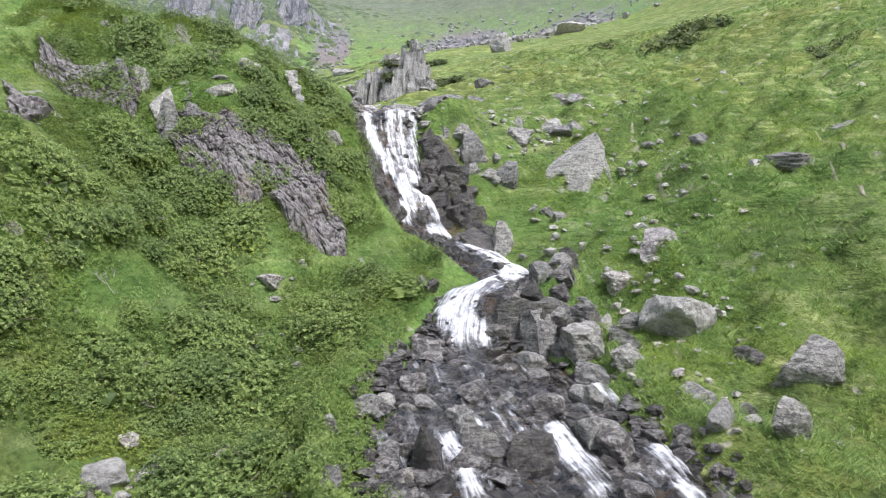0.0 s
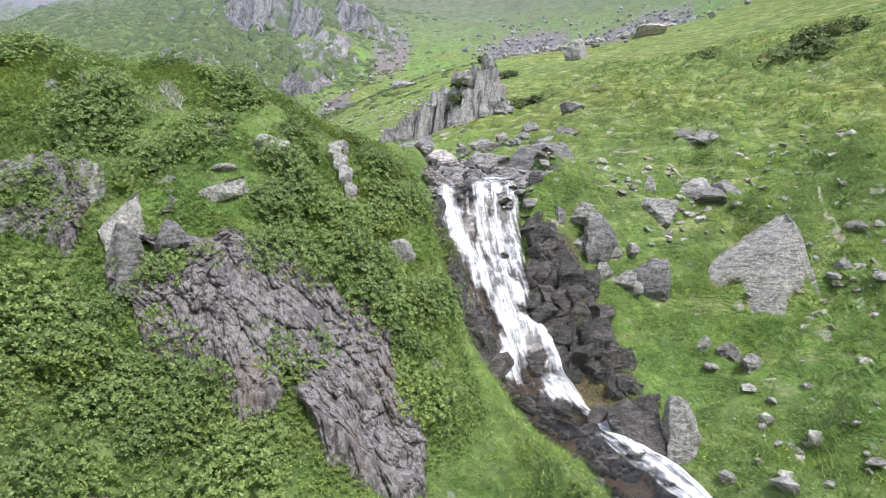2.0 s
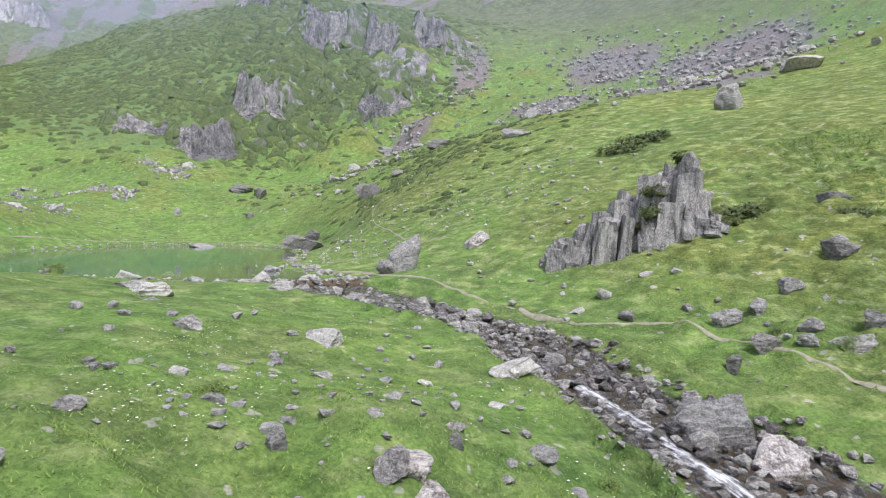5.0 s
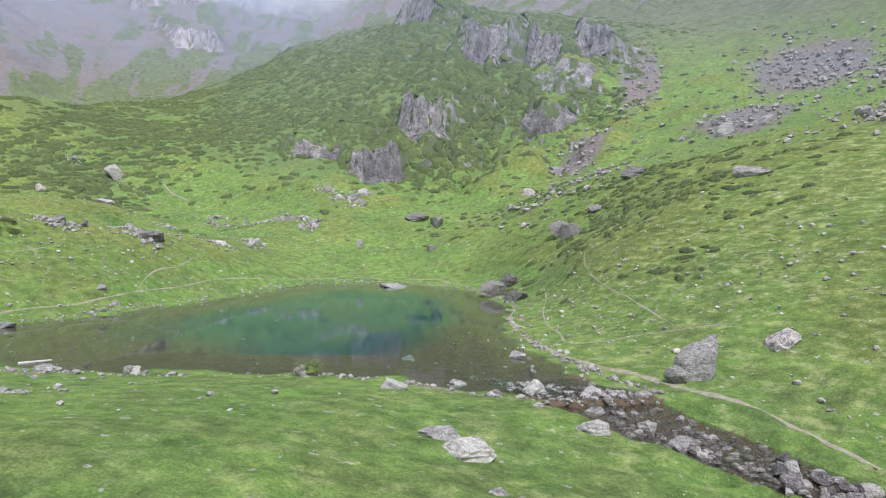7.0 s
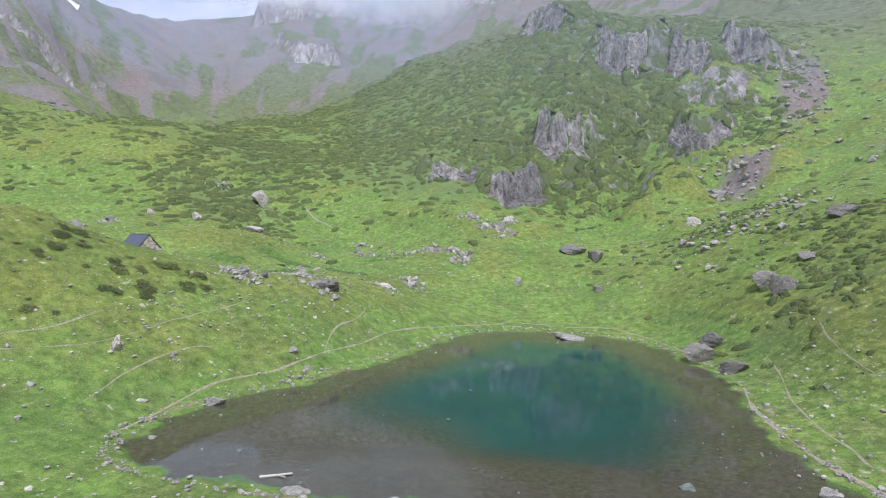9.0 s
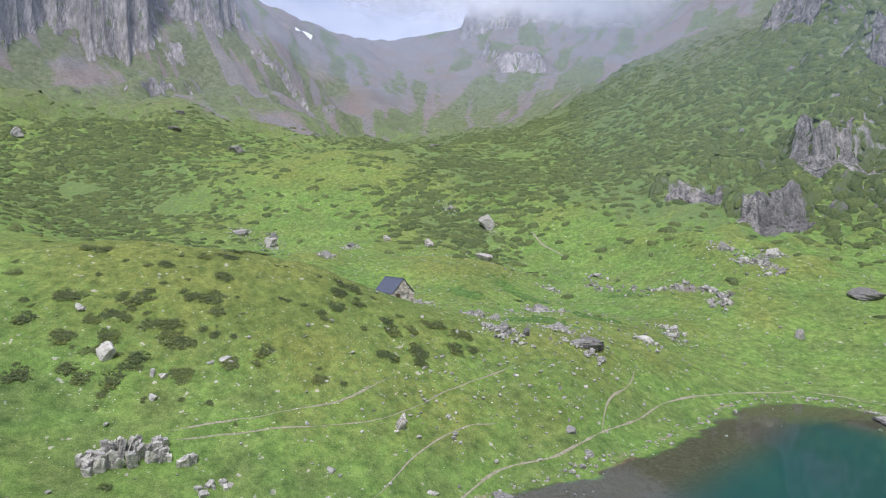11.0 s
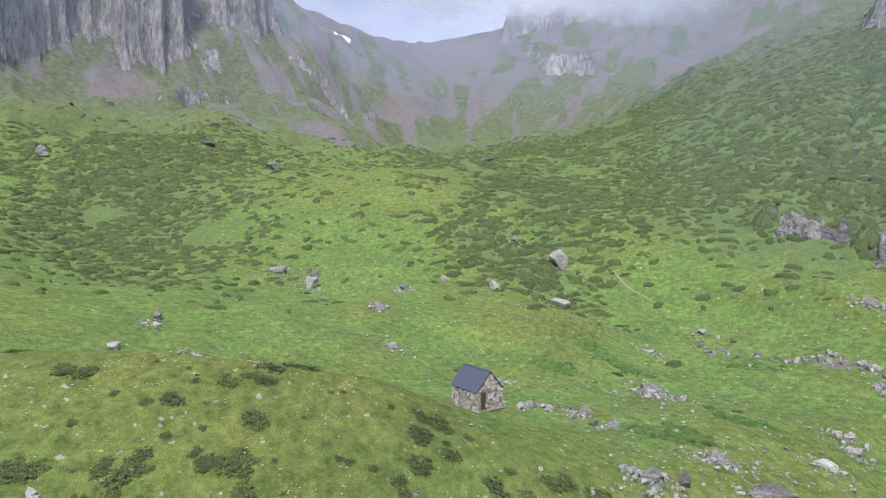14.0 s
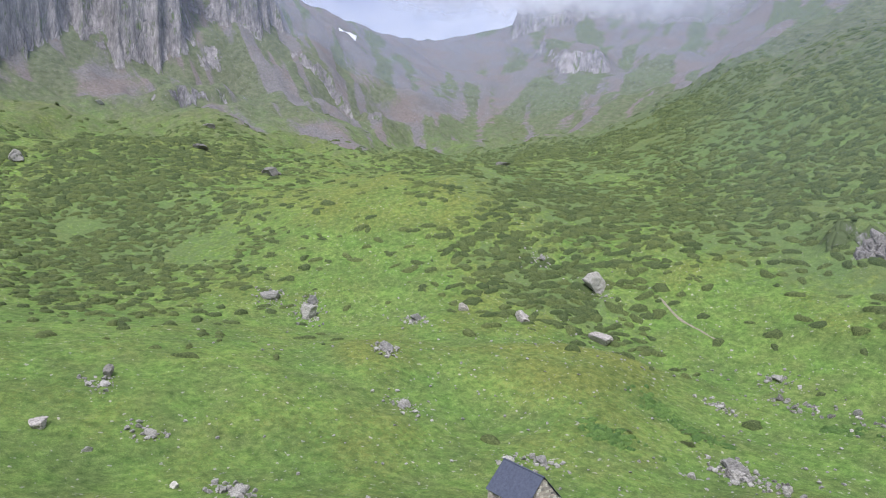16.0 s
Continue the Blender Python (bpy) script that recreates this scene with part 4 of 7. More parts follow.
PALE_ROWS_B = [
    (-19, 32.6, 0.39, 0.26), (-14.1, 37.8, 0.51, 0.17), (-11.8, 37.1, 0.4, 0.16), (-11.6, 40.7, 1.7, 0.53),
    (-7.8, 53, 0.86, 0.52), (-4, 53.6, 0.63, 0.23), (-5.5, 54.2, 0.74, 0.24), (-9.1, 51.6, 0.84, 0.28),
    (-29.3, 46.3, 2.17, 0.69), (-36.9, 54.9, 1.41, 0.63), (-26.5, 59.1, 1.56, 0.62), (-29.8, 58.7, 1.12, 0.77),
    (-25.9, 56.5, 0.87, 0.49), (-33.2, 67.6, 1.13, 0.49), (-40.9, 64.9, 0.82, 0.41), (-54.4, 52.7, 0.89, 0.43),
]
PALE_ROWS_C = [
    (-60.5, 51.1, 1.53, 0.36), (-104.3, 38.1, 1.49, 1.29), (-100.6, 41.3, 0.69, 0.49),
    (-98.7, 40, 0.66, 0.47), (-86.9, 49.3, 0.64, 0.37), (-82.4, 55.7, 0.94, 0.38), (-99.9, 46.8, 0.84, 0.42),
    (-110.7, 37.5, 0.75, 0.43), (-76.4, 52.6, 0.5, 0.25), (-96.5, 155.7, 2.36, 1.89),
    (-99.5, 150.3, 1.86, 1.17), (-164.7, 57.8, 1.16, 0.52), (-415.7, 100.1, 6.77, 1.82), (-151.4, 54, 0.96, 0.42),
]
PALE_ROWS_D = [
    (-125.4, 59.3, 1.06, 0.45), (-129.9, 73.9, 1.18, 0.44), (-142.2, 59.4, 0.69, 0.5), (-133.9, 91.8, 1.11, 0.49),
    (-130.7, 130.2, 1.28, 0.48), (-92.6, 103.6, 1.96, 0.84), (-92.9, 111.8, 1.5, 0.9),
    (-100.3, 46.6, 1.19, 0.51), (-101, 40.7, 0.55, 0.63), (-100.4, 45.3, 0.58, 0.33),
    (-111.2, 37.3, 0.62, 0.44),
]
PALE_ROWS = PALE_ROWS_A + PALE_ROWS_B + PALE_ROWS_C + PALE_ROWS_D
GREY_ROWS_A = [
    (-4.7, 8.6, 0.31, 0.23), (-4.5, 8.1, 0.29, 0.29), (-4.4, 8.6, 0.27, 0.15), (-1.8, 8.4, 0.68, 0.57),
    (-1.7, 9.6, 0.19, 0.28), (-0.9, 9.7, 0.56, 0.3), (-1.4, 10.8, 0.87, 0.31), (-4.5, 9.8, 0.22, 0.18),
    (2.2, 13.9, 0.93, 1.05), (3, 13.5, 1.33, 0.72), (2.6, 13.6, 0.49, 0.29), (4.3, 11.3, 0.96, 0.53),
    (7, 12.2, 1.15, 0.93), (5.2, 9.3, 0.5, 0.63), (5.1, 10.5, 0.38, 0.28), (4.5, 15.2, 0.88, 0.54),
]
GREY_ROWS_B = [
    (3.7, 13.3, 0.59, 0.47), (3.7, 12.4, 0.61, 0.44), (3.8, 17.8, 0.79, 0.28), (8.1, 16.5, 0.51, 0.23),
    (4.1, 23, 0.61, 0.41), (3.9, 23.5, 0.52, 0.37), (3.3, 23.7, 0.42, 0.29), (8.8, 27.7, 0.61, 0.44),
    (10.5, 26, 1.14, 0.5), (5.4, 30.8, 1.35, 0.65), (3.2, 28.6, 1.76, 0.76), (14.5, 23.3, 0.82, 0.37),
    (7.4, 39.2, 1.72, 0.48), (2, 20.3, 0.81, 1.08), (0.3, 10.6, 0.66, 0.46), (0.7, 9.9, 0.73, 0.67),
]
GREY_ROWS_C = [
    (3.1, 12.5, 0.89, 0.47), (3.6, 30.6, 0.47, 0.63), (6.5, 31.5, 0.97, 0.65), (0.1, 26.1, 0.61, 0.49),
    (-5.7, 38.6, 1.91, 0.96), (-3.7, 30, 1.29, 0.48), (0.8, 44.7, 1.42, 0.68),
    (2.4, 46.4, 1.19, 0.65), (-0.6, 45.1, 1.01, 0.52), (4.5, 45.1, 0.62, 0.56), (-7.6, 19.1, 0.43, 0.29),
    (-22.1, 38.1, 0.83, 0.44), (-30.9, 47.6, 1.69, 0.51), (-29, 47, 0.82, 0.66), (-25.5, 38.8, 0.39, 0.24),
]
GREY_ROWS_D = [
    (-27, 43.1, 0.59, 0.24), (-18.8, 29, 0.62, 0.28), (-15.3, 30, 0.39, 0.41), (-15.6, 31.2, 0.34, 0.16),
    (-16.7, 36.2, 0.57, 0.19), (-12.2, 32.1, 0.29, 0.32), (-10.5, 33.8, 0.89, 0.36), (-12.8, 30.6, 0.72, 0.41),
    (-2.8, 48.7, 1.21, 0.73), (-1.5, 48.9, 0.97, 0.58), (-7, 49.6, 0.77, 0.52), (-0.3, 46, 0.9, 0.54),
    (0.4, 50.5, 1.06, 0.63), (3.4, 53.8, 1.1, 0.99), (-4.1, 50.1, 0.51, 0.36), (-34.5, 58.6, 1.01, 0.37),
]
GREY_ROWS_E = [
    (-25.4, 52.1, 1.5, 0.5), (-23.1, 54.8, 1.06, 0.64), (-21.7, 53.7, 1.51, 0.5), (-64.6, 109.1, 4.09, 0.77),
    (-15.9, 104.6, 3.97, 1.28), (-17.6, 177.4, 4.94, 3.09), (-10.6, 176.6, 3.85, 2.89), (-56.5, 186.4, 4.34, 2.6),
    (-57.3, 163, 3.78, 1.76), (-52.6, 43.1, 0.98, 0.33), (-50.6, 42.5, 0.67, 0.21), (-31.8, 57.4, 0.82, 0.25),
    (-28.6, 54.7, 0.57, 0.23), (-24, 59.7, 0.56, 0.25), (-96.6, 79.3, 1.55, 1.41),
]
GREY_ROWS_F = [
    (-79.7, 60.9, 1.76, 0.59), (-80.2, 73.1, 0.91, 0.45), (-81.6, 128.7, 1.29, 1.47), (-94.6, 114.8, 1.28, 0.92),
    (-200.7, 101.5, 2.69, 1.5), (-82.6, 73.3, 1.28, 0.58), (-105.4, 154.8, 2.21, 1.72), (-167, 146.8, 4.34, 3.43),
    (-196.8, 98.6, 3.27, 2.62), (-164.7, 96, 2.56, 1.28), (-153.5, 60, 1.39, 0.58), (-118.7, 111.9, 1.86, 0.87),
    (-139, 64, 2.1, 0.6), (-151.7, 90.2, 2.19, 0.73), (-180.6, 112.5, 2.11, 1.26), (-205.6, 94.9, 3.84, 1.58),
]
GREY_ROWS_G = [
    (-128.8, 70.4, 0.93, 0.37), (-131.6, 94.8, 1.48, 0.62), (-121.5, 107.6, 0.86, 0.62), (-180.4, 146.1, 2.21, 1.23),
    (-129.2, 143.8, 2.25, 0.78), (-314.6, 60.3, 5.82, 3.1), (-91.1, 87, 2.67, 1.19), (-96.7, 79, 1.99, 1.05),
    (-96.9, 90, 1.95, 0.91), (-120, 114, 2.83, 1.32), (2.6, 10.3, 0.74, 0.55),
]
GREY_ROWS = GREY_ROWS_A + GREY_ROWS_B + GREY_ROWS_C + GREY_ROWS_D + GREY_ROWS_E + GREY_ROWS_F + GREY_ROWS_G
DARK_ROWS_A = [
    (1.9, 14.3, 1.78, 1.33), (1.3, 14.3, 0.64, 0.58), (3.1, 14.1, 0.75, 0.5), (6.3, 13, 0.58, 0.35),
    (10.8, 19.9, 1.41, 0.49), (7, 39.2, 0.91, 0.55), (3.4, 52.7, 1.57, 0.98), (-2.2, 45.3, 1.06, 0.77),
    (-3.7, 43.8, 0.61, 0.73), (5.9, 59.8, 2.25, 0.9), (-38.3, 112.8, 2.57, 2.23), (-72.3, 144.6, 3.58, 2.15),
    (-91, 88.4, 3.24, 1.54), (-46.3, 102.4, 2.93, 2.05), (-45.8, 107.5, 2.71, 1.93), (-42.1, 97.7, 2.72, 1.36),
]
DARK_ROWS_B = [
    (-40.7, 116.6, 2.98, 2.48), (-36.1, 120.6, 2.7, 1.18), (-32.1, 134.3, 3.94, 1.88), (-91, 87.5, 3.03, 1.3),
    (-95.2, 81.5, 1.28, 0.99), (-67.2, 129.7, 2.01, 1), (-77.9, 146.6, 5.03, 1.81), (-167, 58.8, 1.33, 1.33),
    (-259, 207.6, 7.14, 2.52), (-289.9, 130.4, 6.45, 2.28), (-352, 129.7, 6.04, 2.32), (-315.1, 114.9, 5.85, 2.25),
    (-287.6, 128.8, 6.43, 3),
]
DARK_ROWS = DARK_ROWS_A + DARK_ROWS_B
PURPLE_ROWS = [
    (6.1, 17.9, 1.11, 0.8), (4.8, 17.4, 0.93, 0.43), (5.9, 17.6, 0.7, 0.37), (22.5, 116.7, 5.06, 2.18),
    (-16.3, 66.5, 1.85, 1.18), (-88.4, 57.3, 1.14, 1.45), (-166.6, 126.5, 3.3, 1.86), (-155.5, 134.4, 3.99, 1.79),
    (-176.6, 120.8, 1.93, 1.5), (-156.2, 50.5, 1.64, 0.76),
]
WET_ROWS = [
    (1.2, 20.7, 1.38, 0.92), (-0.2, 9.3, 0.5, 0.79), (1.3, 9.6, 0.86, 0.56),
]

# ---- things ----


def part(name, bm, mat, parent, label=""):
    """Links a bmesh as one mesh object under a thing or a part."""
    me = bpy.data.meshes.new(name)
    bm.to_mesh(me)
    bm.free()
    me.materials.append(mat)
    ob = new(name, me)
    ob.parent = parent
    if label:
        tagged(ob, label)
    return ob


def rock_mesh(name, seed, mat, detail=3, cuts=9, rough=0.10, sides=()):
    """A broken stone of unit width and height, its foot at z = 0: a ball cut flat by random planes, then roughened."""
    rng = random.Random(seed)
    bm = bmesh.new()
    bmesh.ops.create_icosphere(bm, subdivisions=detail, radius=1)
    planes = [(Vector(side[:3]).normalized(), side[3]) for side in sides]
    for _ in range(cuts):
        v = Vector((rng.gauss(0, 1), rng.gauss(0, 1), rng.gauss(0, 0.8))).normalized()
        planes.append((v, rng.uniform(0.30, 0.74)))
    off = Vector((rng.uniform(0, 50), rng.uniform(0, 50), rng.uniform(0, 50)))
    for v in bm.verts:
        p = v.co.copy()
        for nrm, dist in planes:
            over = p.dot(nrm) - dist
            if over > 0:
                p -= nrm * over * 0.95
        bed = 0.5 * abs((p.z * 3.1 + p.x * 0.8 + off.x) % 1.0 - 0.5)
        p *= 1 + rough * (noise.noise(p * 2.1 + off) + 0.5 * noise.noise(p * 5.3 + off) + 0.35 * noise.noise(p * 11 + off) + bed)
        v.co = p
    lo = Vector([min(v.co[k] for v in bm.verts) for k in range(3)])
    hi = Vector([max(v.co[k] for v in bm.verts) for k in range(3)])
    for v in bm.verts:
        v.co = Vector(((v.co.x - (lo.x + hi.x) / 2) / (hi.x - lo.x), (v.co.y - (lo.y + hi.y) / 2) / (hi.y - lo.y), (v.co.z - lo.z) / (hi.z - lo.z)))
    me = bpy.data.meshes.new(name)
    bm.to_mesh(me)
    bm.free()
    me.materials.append(mat)
    return me


def rock_set(name, mat, count, base, **kw):
    return [rock_mesh(name, base + i, mat, **kw) for i in range(count)]


BOULDERS = rock_set("boulder", GREY_ROCK, 6, 100, detail=4, cuts=13, rough=0.16)
DARK_BOULDERS = rock_set("dark_boulder", DARK_ROCK, 4, 120, detail=4, cuts=13, rough=0.16)
PALE = rock_set("pale_boulder", PALE_ROCK, 5, 140, detail=4, cuts=12, rough=0.13)
PURPLE = rock_set("lichened_rock", PURPLE_ROCK, 5, 170, detail=4, cuts=12, rough=0.14)
STONES = rock_set("stone", GREY_ROCK, 6, 200, detail=3, cuts=8)
PALE_STONES = rock_set("pale_stone", PALE_ROCK, 4, 230, detail=3, cuts=8)
WET = rock_set("wet_rock", WET_ROCK, 6, 260, detail=3, cuts=14, rough=0.16)
BROOK_STONES = rock_set("brook_stone", BROOK_ROCK, 8, 300, detail=3, cuts=12, rough=0.13)
GREY_BROOK = rock_set("grey_brook_stone", GREY_ROCK, 3, 320, detail=3, cuts=7)


def seat(x, y, wide, high, turn=0.0, tilt=0.0, lean=0.0, deep=None, sink=0.5, z=None):
    """Where a unit stone of that width and height is set into the ground."""
    r = 0.3 * wide
    low = min(spot(x + dx, y + dy) for dx, dy in ((0, 0), (r, 0), (-r, 0), (0, r), (0, -r))) if z is None else z
    return Matrix.Translation((x, y, low - sink * high)) @ pose(0, 0, 0, tilt, lean, turn) @ Matrix.Diagonal((wide, deep or wide * 0.85, high * (1 + sink), 1))


def put(name, me, m, label, category, group=""):
    ob = new(name, me)
    ob.matrix_world = m
    return tagged(ob, label, category, group)


KINDS = {
    "pale": (PALE_ROWS, PALE, PALE_STONES, "pale grey limestone", "lying in short green turf"),
    "grey": (GREY_ROWS, BOULDERS, STONES, "grey lichen-spotted", "half buried in the grass"),
    "dark": (DARK_ROWS, DARK_BOULDERS, DARK_BOULDERS, "dark grey weathered", "resting on the hillside"),
    "purple": (PURPLE_ROWS, PURPLE, PURPLE, "purple-grey layered", "standing out of the turf"),
    "wet": (WET_ROWS, WET, WET, "dark wet", "at the edge of the brook"),
}
rng = random.Random(7)
for kind, (rows, big, small, look_words, rest_words) in KINDS.items():
    for x, y, wide, high in rows:
        word = "boulder" if wide > 1.2 else "rock" if wide > 0.5 else "stone"
        if y < 14 and -1 < x < 4.5:
            rest_words = "in the bed of the brook"
        mesh = rng.choice(big if wide > 0.45 and np.hypot(x, y - 25) < 60 or wide > 1.5 else small)
        put(word, mesh, seat(x, y, wide * 1.12, high * 1.05, turn=rng.uniform(-25, 25) + rng.choice((0, 180)), tilt=rng.uniform(-8, 8), lean=rng.uniform(-8, 8)), f"{look_words} {word} {rest_words}", word, f"{kind} stones of the valley")

# stones that have a character of their own
WEDGE = rock_mesh("wedge_boulder", 411, GREY_ROCK, 4, 3, 0.07, ((-0.62, -0.25, 0.74, 0.34), (0.95, -0.2, 0.22, 0.42), (0.05, -0.95, 0.32, 0.30), (0.1, 0.95, 0.2, 0.40), (0.5, -0.5, 0.7, 0.62)))
SPLIT = rock_mesh("split_boulder", 416, GREY_ROCK, 4, 3, 0.08, ((-0.1, -0.1, 1.0, 0.46), (-0.7, -0.5, 0.4, 0.55), (0.7, -0.5, 0.45, 0.50), (0.0, -0.95, 0.3, 0.42)))
put("boulder", SPLIT, seat(0.0, 32.75, 2.65, 1.25, turn=-8, deep=1.8, sink=0.4), "long grey cracked boulder beside the upper brook", "boulder")
put("boulder", PALE[2], seat(5.45, 14.6, 1.6, 1.0, turn=20, sink=0.35), "broad pale boulder in the grass beside the brook", "boulder")
put("boulder", WEDGE, seat(5.5, 25.6, 2.75, 2.0, turn=6, deep=2.1, sink=0.55, z=-6.65), "large split grey boulder half buried in turf", "boulder")
put("boulder", BOULDERS[1], seat(1.3, 25.9, 1.35, 2.0, turn=70, deep=1.1, tilt=-6, z=-6.5), "upright grey rock beside the waterfall", "boulder")
put("boulder", BOULDERS[3], seat(2.6, 25.7, 1.1, 1.2, turn=120), "mossy grey rock on the bank of the waterfall", "boulder")
put("rock", BOULDERS[1], seat(-22.3, 62.6, 1.3, 1.1, turn=15), "small grey rock leaning on a tall boulder", "rock")
put("rock", PURPLE[0], seat(-4.2, 15.6, 0.62, 0.36, turn=40), "small dark layered stone lying in the turf", "rock")
put("boulder", BOULDERS[2], seat(8.3, 97, 3.9, 3.4, turn=10, lean=14, deep=3.2), "tall leaning grey block on the grassy ridge", "boulder")
put("boulder", BOULDERS[4], seat(-21.3, 63.3, 2.3, 2.9, turn=20, lean=6, deep=2.0), "tall mossy brown-grey boulder beside the path", "boulder")
put("boulder", BOULDERS[4], seat(-5.7, 38.2, 2.0, 1.45, turn=30, deep=1.7, tilt=10), "mossy grey boulder in the middle of the brook", "boulder")
put("boulder", PURPLE[2], seat(-4.2, 36.9, 1.7, 0.9, turn=75), "low grey boulder beside the upper brook", "boulder")
put("boulder", BOULDERS[5], seat(-2.3, 34.4, 2.2, 0.9, turn=150), "low grey boulder beside the upper brook", "boulder")
for x, y, wide, high in ((-12.8, 30.4, 1.2, 0.42), (-12.5, 29.9, 1.1, 0.32), (-13.0, 30.1, 0.9, 0.5)):
    put("rock", rng.choice(PURPLE), seat(x, y, wide, high, turn=rng.uniform(0, 90)), "layered grey rock in a low pile on the meadow", "rock", "layered rocks on the meadow")


def blocks(name, label, top, bottom, across, up, meshes, size, seed, category="outcrop"):
    """An outcrop: blocks packed between an upper and a lower line on the slope."""
    rng = random.Random(seed)
    top, bottom = np.array(top, float), np.array(bottom, float)
    mid = (top.mean(0) + bottom.mean(0)) / 2
    thing = tagged(new(name), label, category)
    thing.matrix_world = Matrix.Translation((mid[0], mid[1], spot(mid[0], mid[1]) - 0.3))
    for i in range(across):
        for k in range(up):
            u, v = (i + rng.uniform(0.1, 0.9)) / across * (len(top) - 1), (k + rng.uniform(0.1, 0.9)) / up
            n = min(int(u), len(top) - 2)
            p = (top[n] + (top[n + 1] - top[n]) * (u - n)) * (1 - v) + (bottom[n] + (bottom[n + 1] - bottom[n]) * (u - n)) * v
            s = size * rng.uniform(0.75, 1.35)
            ob = new("block", rng.choice(meshes))
            ob.parent = thing
            ob.matrix_world = Matrix.Translation((p[0], p[1], spot(p[0], p[1]) - 0.55 * s)) @ pose(0, 0, 0, rng.uniform(-25, 25), rng.uniform(-25, 25), rng.uniform(0, 360)) @ Matrix.Diagonal((s, s * 0.8, s * rng.uniform(0.9, 1.3), 1))
    return thing


def cells(u, v, size, seed):
    """A random level for each of the broken cells of a rock face, and the distance to the cell's middle."""
    a, b = u / size, v / size
    best, level = np.full(a.shape, 9.0), np.zeros(a.shape)
    for di in (-1, 0, 1):
        for dj in (-1, 0, 1):
            i, j = np.floor(a) + di, np.floor(b) + dj
            px, py = i + lattice(i, j, seed), j + lattice(i, j, seed + 1)
            d = np.hypot(a - px, b - py)
            hit = d < best
            best, level = np.where(hit, d, best), np.where(hit, lattice(i, j, seed + 2), level)
    return level, best


def rock_face(label, top, bottom, mat, thick, seed, nu=230, nv=100, gaps=0.55, out=(0.30, -0.90, 0.18), size=1.0, kind="outcrop"):
    """A broken face that stands out of the slope between two lines."""
    top, bottom = spline(top, 12), spline(bottom, 12)
    def at(line, t):
        k = t * (len(line) - 1)
        return np.stack([np.interp(k, np.arange(len(line)), line[:, c]) for c in range(2)], -1)
    u, v = np.meshgrid(np.linspace(0, 1, nu), np.linspace(0, 1, nv))
    a, b = at(top, u[0]), at(bottom, u[0])
    xy = a[None] * (1 - v[..., None]) + b[None] * v[..., None]
    long = np.linalg.norm(np.diff(a, axis=0), axis=1).sum()
    z = surface(xy[..., 0], xy[..., 1])
    drop = float(np.mean(z[0] - z[-1])) + 1.0
    s, t = u * long / size, v * drop / size
    s2, t2 = s + 0.35 * (rough_noise(s, t, 0.8, 3, seed) - 0.5), t + 0.35 * (rough_noise(s, t, 0.8, 3, seed + 3) - 0.5)
    big, _ = cells(s2 * 1.4, t2 * 0.7, 0.9, seed)
    small, mid = cells(s2, t2 * 0.8, 0.24, seed + 9)
    chip, knob = cells(s2, t2, 0.10, seed + 21)
    ribs = np.abs(2 * rough_noise(s * 1.5 + 0.4 * t, t * 0.35, 0.9, 3, seed + 31) - 1)
    push = thick * (0.45 + 0.22 * big + 0.22 * small - 0.42 * mid ** 2 + 0.16 * chip - 0.2 * knob ** 2 + 0.06 * ribs + 1.1 * (rough_noise(s, t, 1.9, 5, seed + 5) - 0.5))
    rim = np.minimum(np.minimum(u, 1 - u) * long / (0.45 * size), v * drop / (0.6 * size))
    ragged = smooth(0.0, 0.5, np.minimum(rim, 1.0) + 2.6 * (rough_noise(s, t, 1.1, 4, seed + 7) - gaps))
    push = push * ragged - (0.25 if size == 1.0 else 1.6) * (1 - ragged)
    o = np.array(out) / np.linalg.norm(out)
    pts = np.concatenate([xy, z[..., None]], -1) + push[..., None] * o
    pts[..., 2] -= (2.5 if size > 1.0 else 0.7) * smooth(0.86, 1.0, v)
    thing = tagged(new(kind), label, kind)
    thing.matrix_world = Matrix.Translation((*xy[-1, nu // 2], float(z[-1, nu // 2])))
    base = pts[-1, nu // 2] * 0 + np.array(thing.matrix_world.translation)
    cuts = np.linspace(0, nu - 1, max(3, round(long / (1.1 * size))) + 1).astype(int)
    for a, b in zip(cuts[:-1], cuts[1:]):
        me = grid_mesh("rock_rib", pts[:, a:b + 1] - base)
        me.polygons.foreach_set("use_smooth", np.zeros(len(me.polygons), bool))
        me.materials.append(mat)
        rib = new("rock_rib", me)
        rib.parent = thing


rock_face("steep purple-grey rock face spotted with pale lichen", [(-8.4, 18.5), (-7.1, 18.9), (-5.8, 19.4), (-4.5, 19.5), (-3.5, 20.0)], [(-7.5, 17.3), (-6.4, 17.3), (-5.6, 17.3), (-4.1, 17.4), (-2.5, 17.9)], LICHEN_ROCK, 0.40, 11, 300, 130, 0.60)
rock_face("pale grey rock ribs breaking through the shrubs", [(-12.1, 19.0), (-11.0, 18.5), (-9.6, 18.7), (-8.6, 18.8)], [(-11.0, 17.2), (-9.8, 16.8), (-9.1, 17.4), (-8.4, 17.8)], LICHEN_ROCK, 0.36, 23, 150, 70, 0.5)
rock_face("dark weathered rock showing in the grassy slope", [(-10.6, 15.6), (-10.0, 15.7), (-9.4, 15.9)], [(-10.3, 14.6), (-9.9, 14.7), (-9.4, 15.0)], LICHEN_ROCK, 0.35, 29, 50, 26)
blocks("outcrop", "dark wet rock wall beside the waterfall", [(-0.75, 26.0), (-0.3, 25.6), (0.5, 25.1), (0.7, 24.0)], [(-0.5, 23.4), (0.1, 22.6), (0.8, 22.5), (1.6, 21.3)], 8, 8, WET, 0.72, 13)
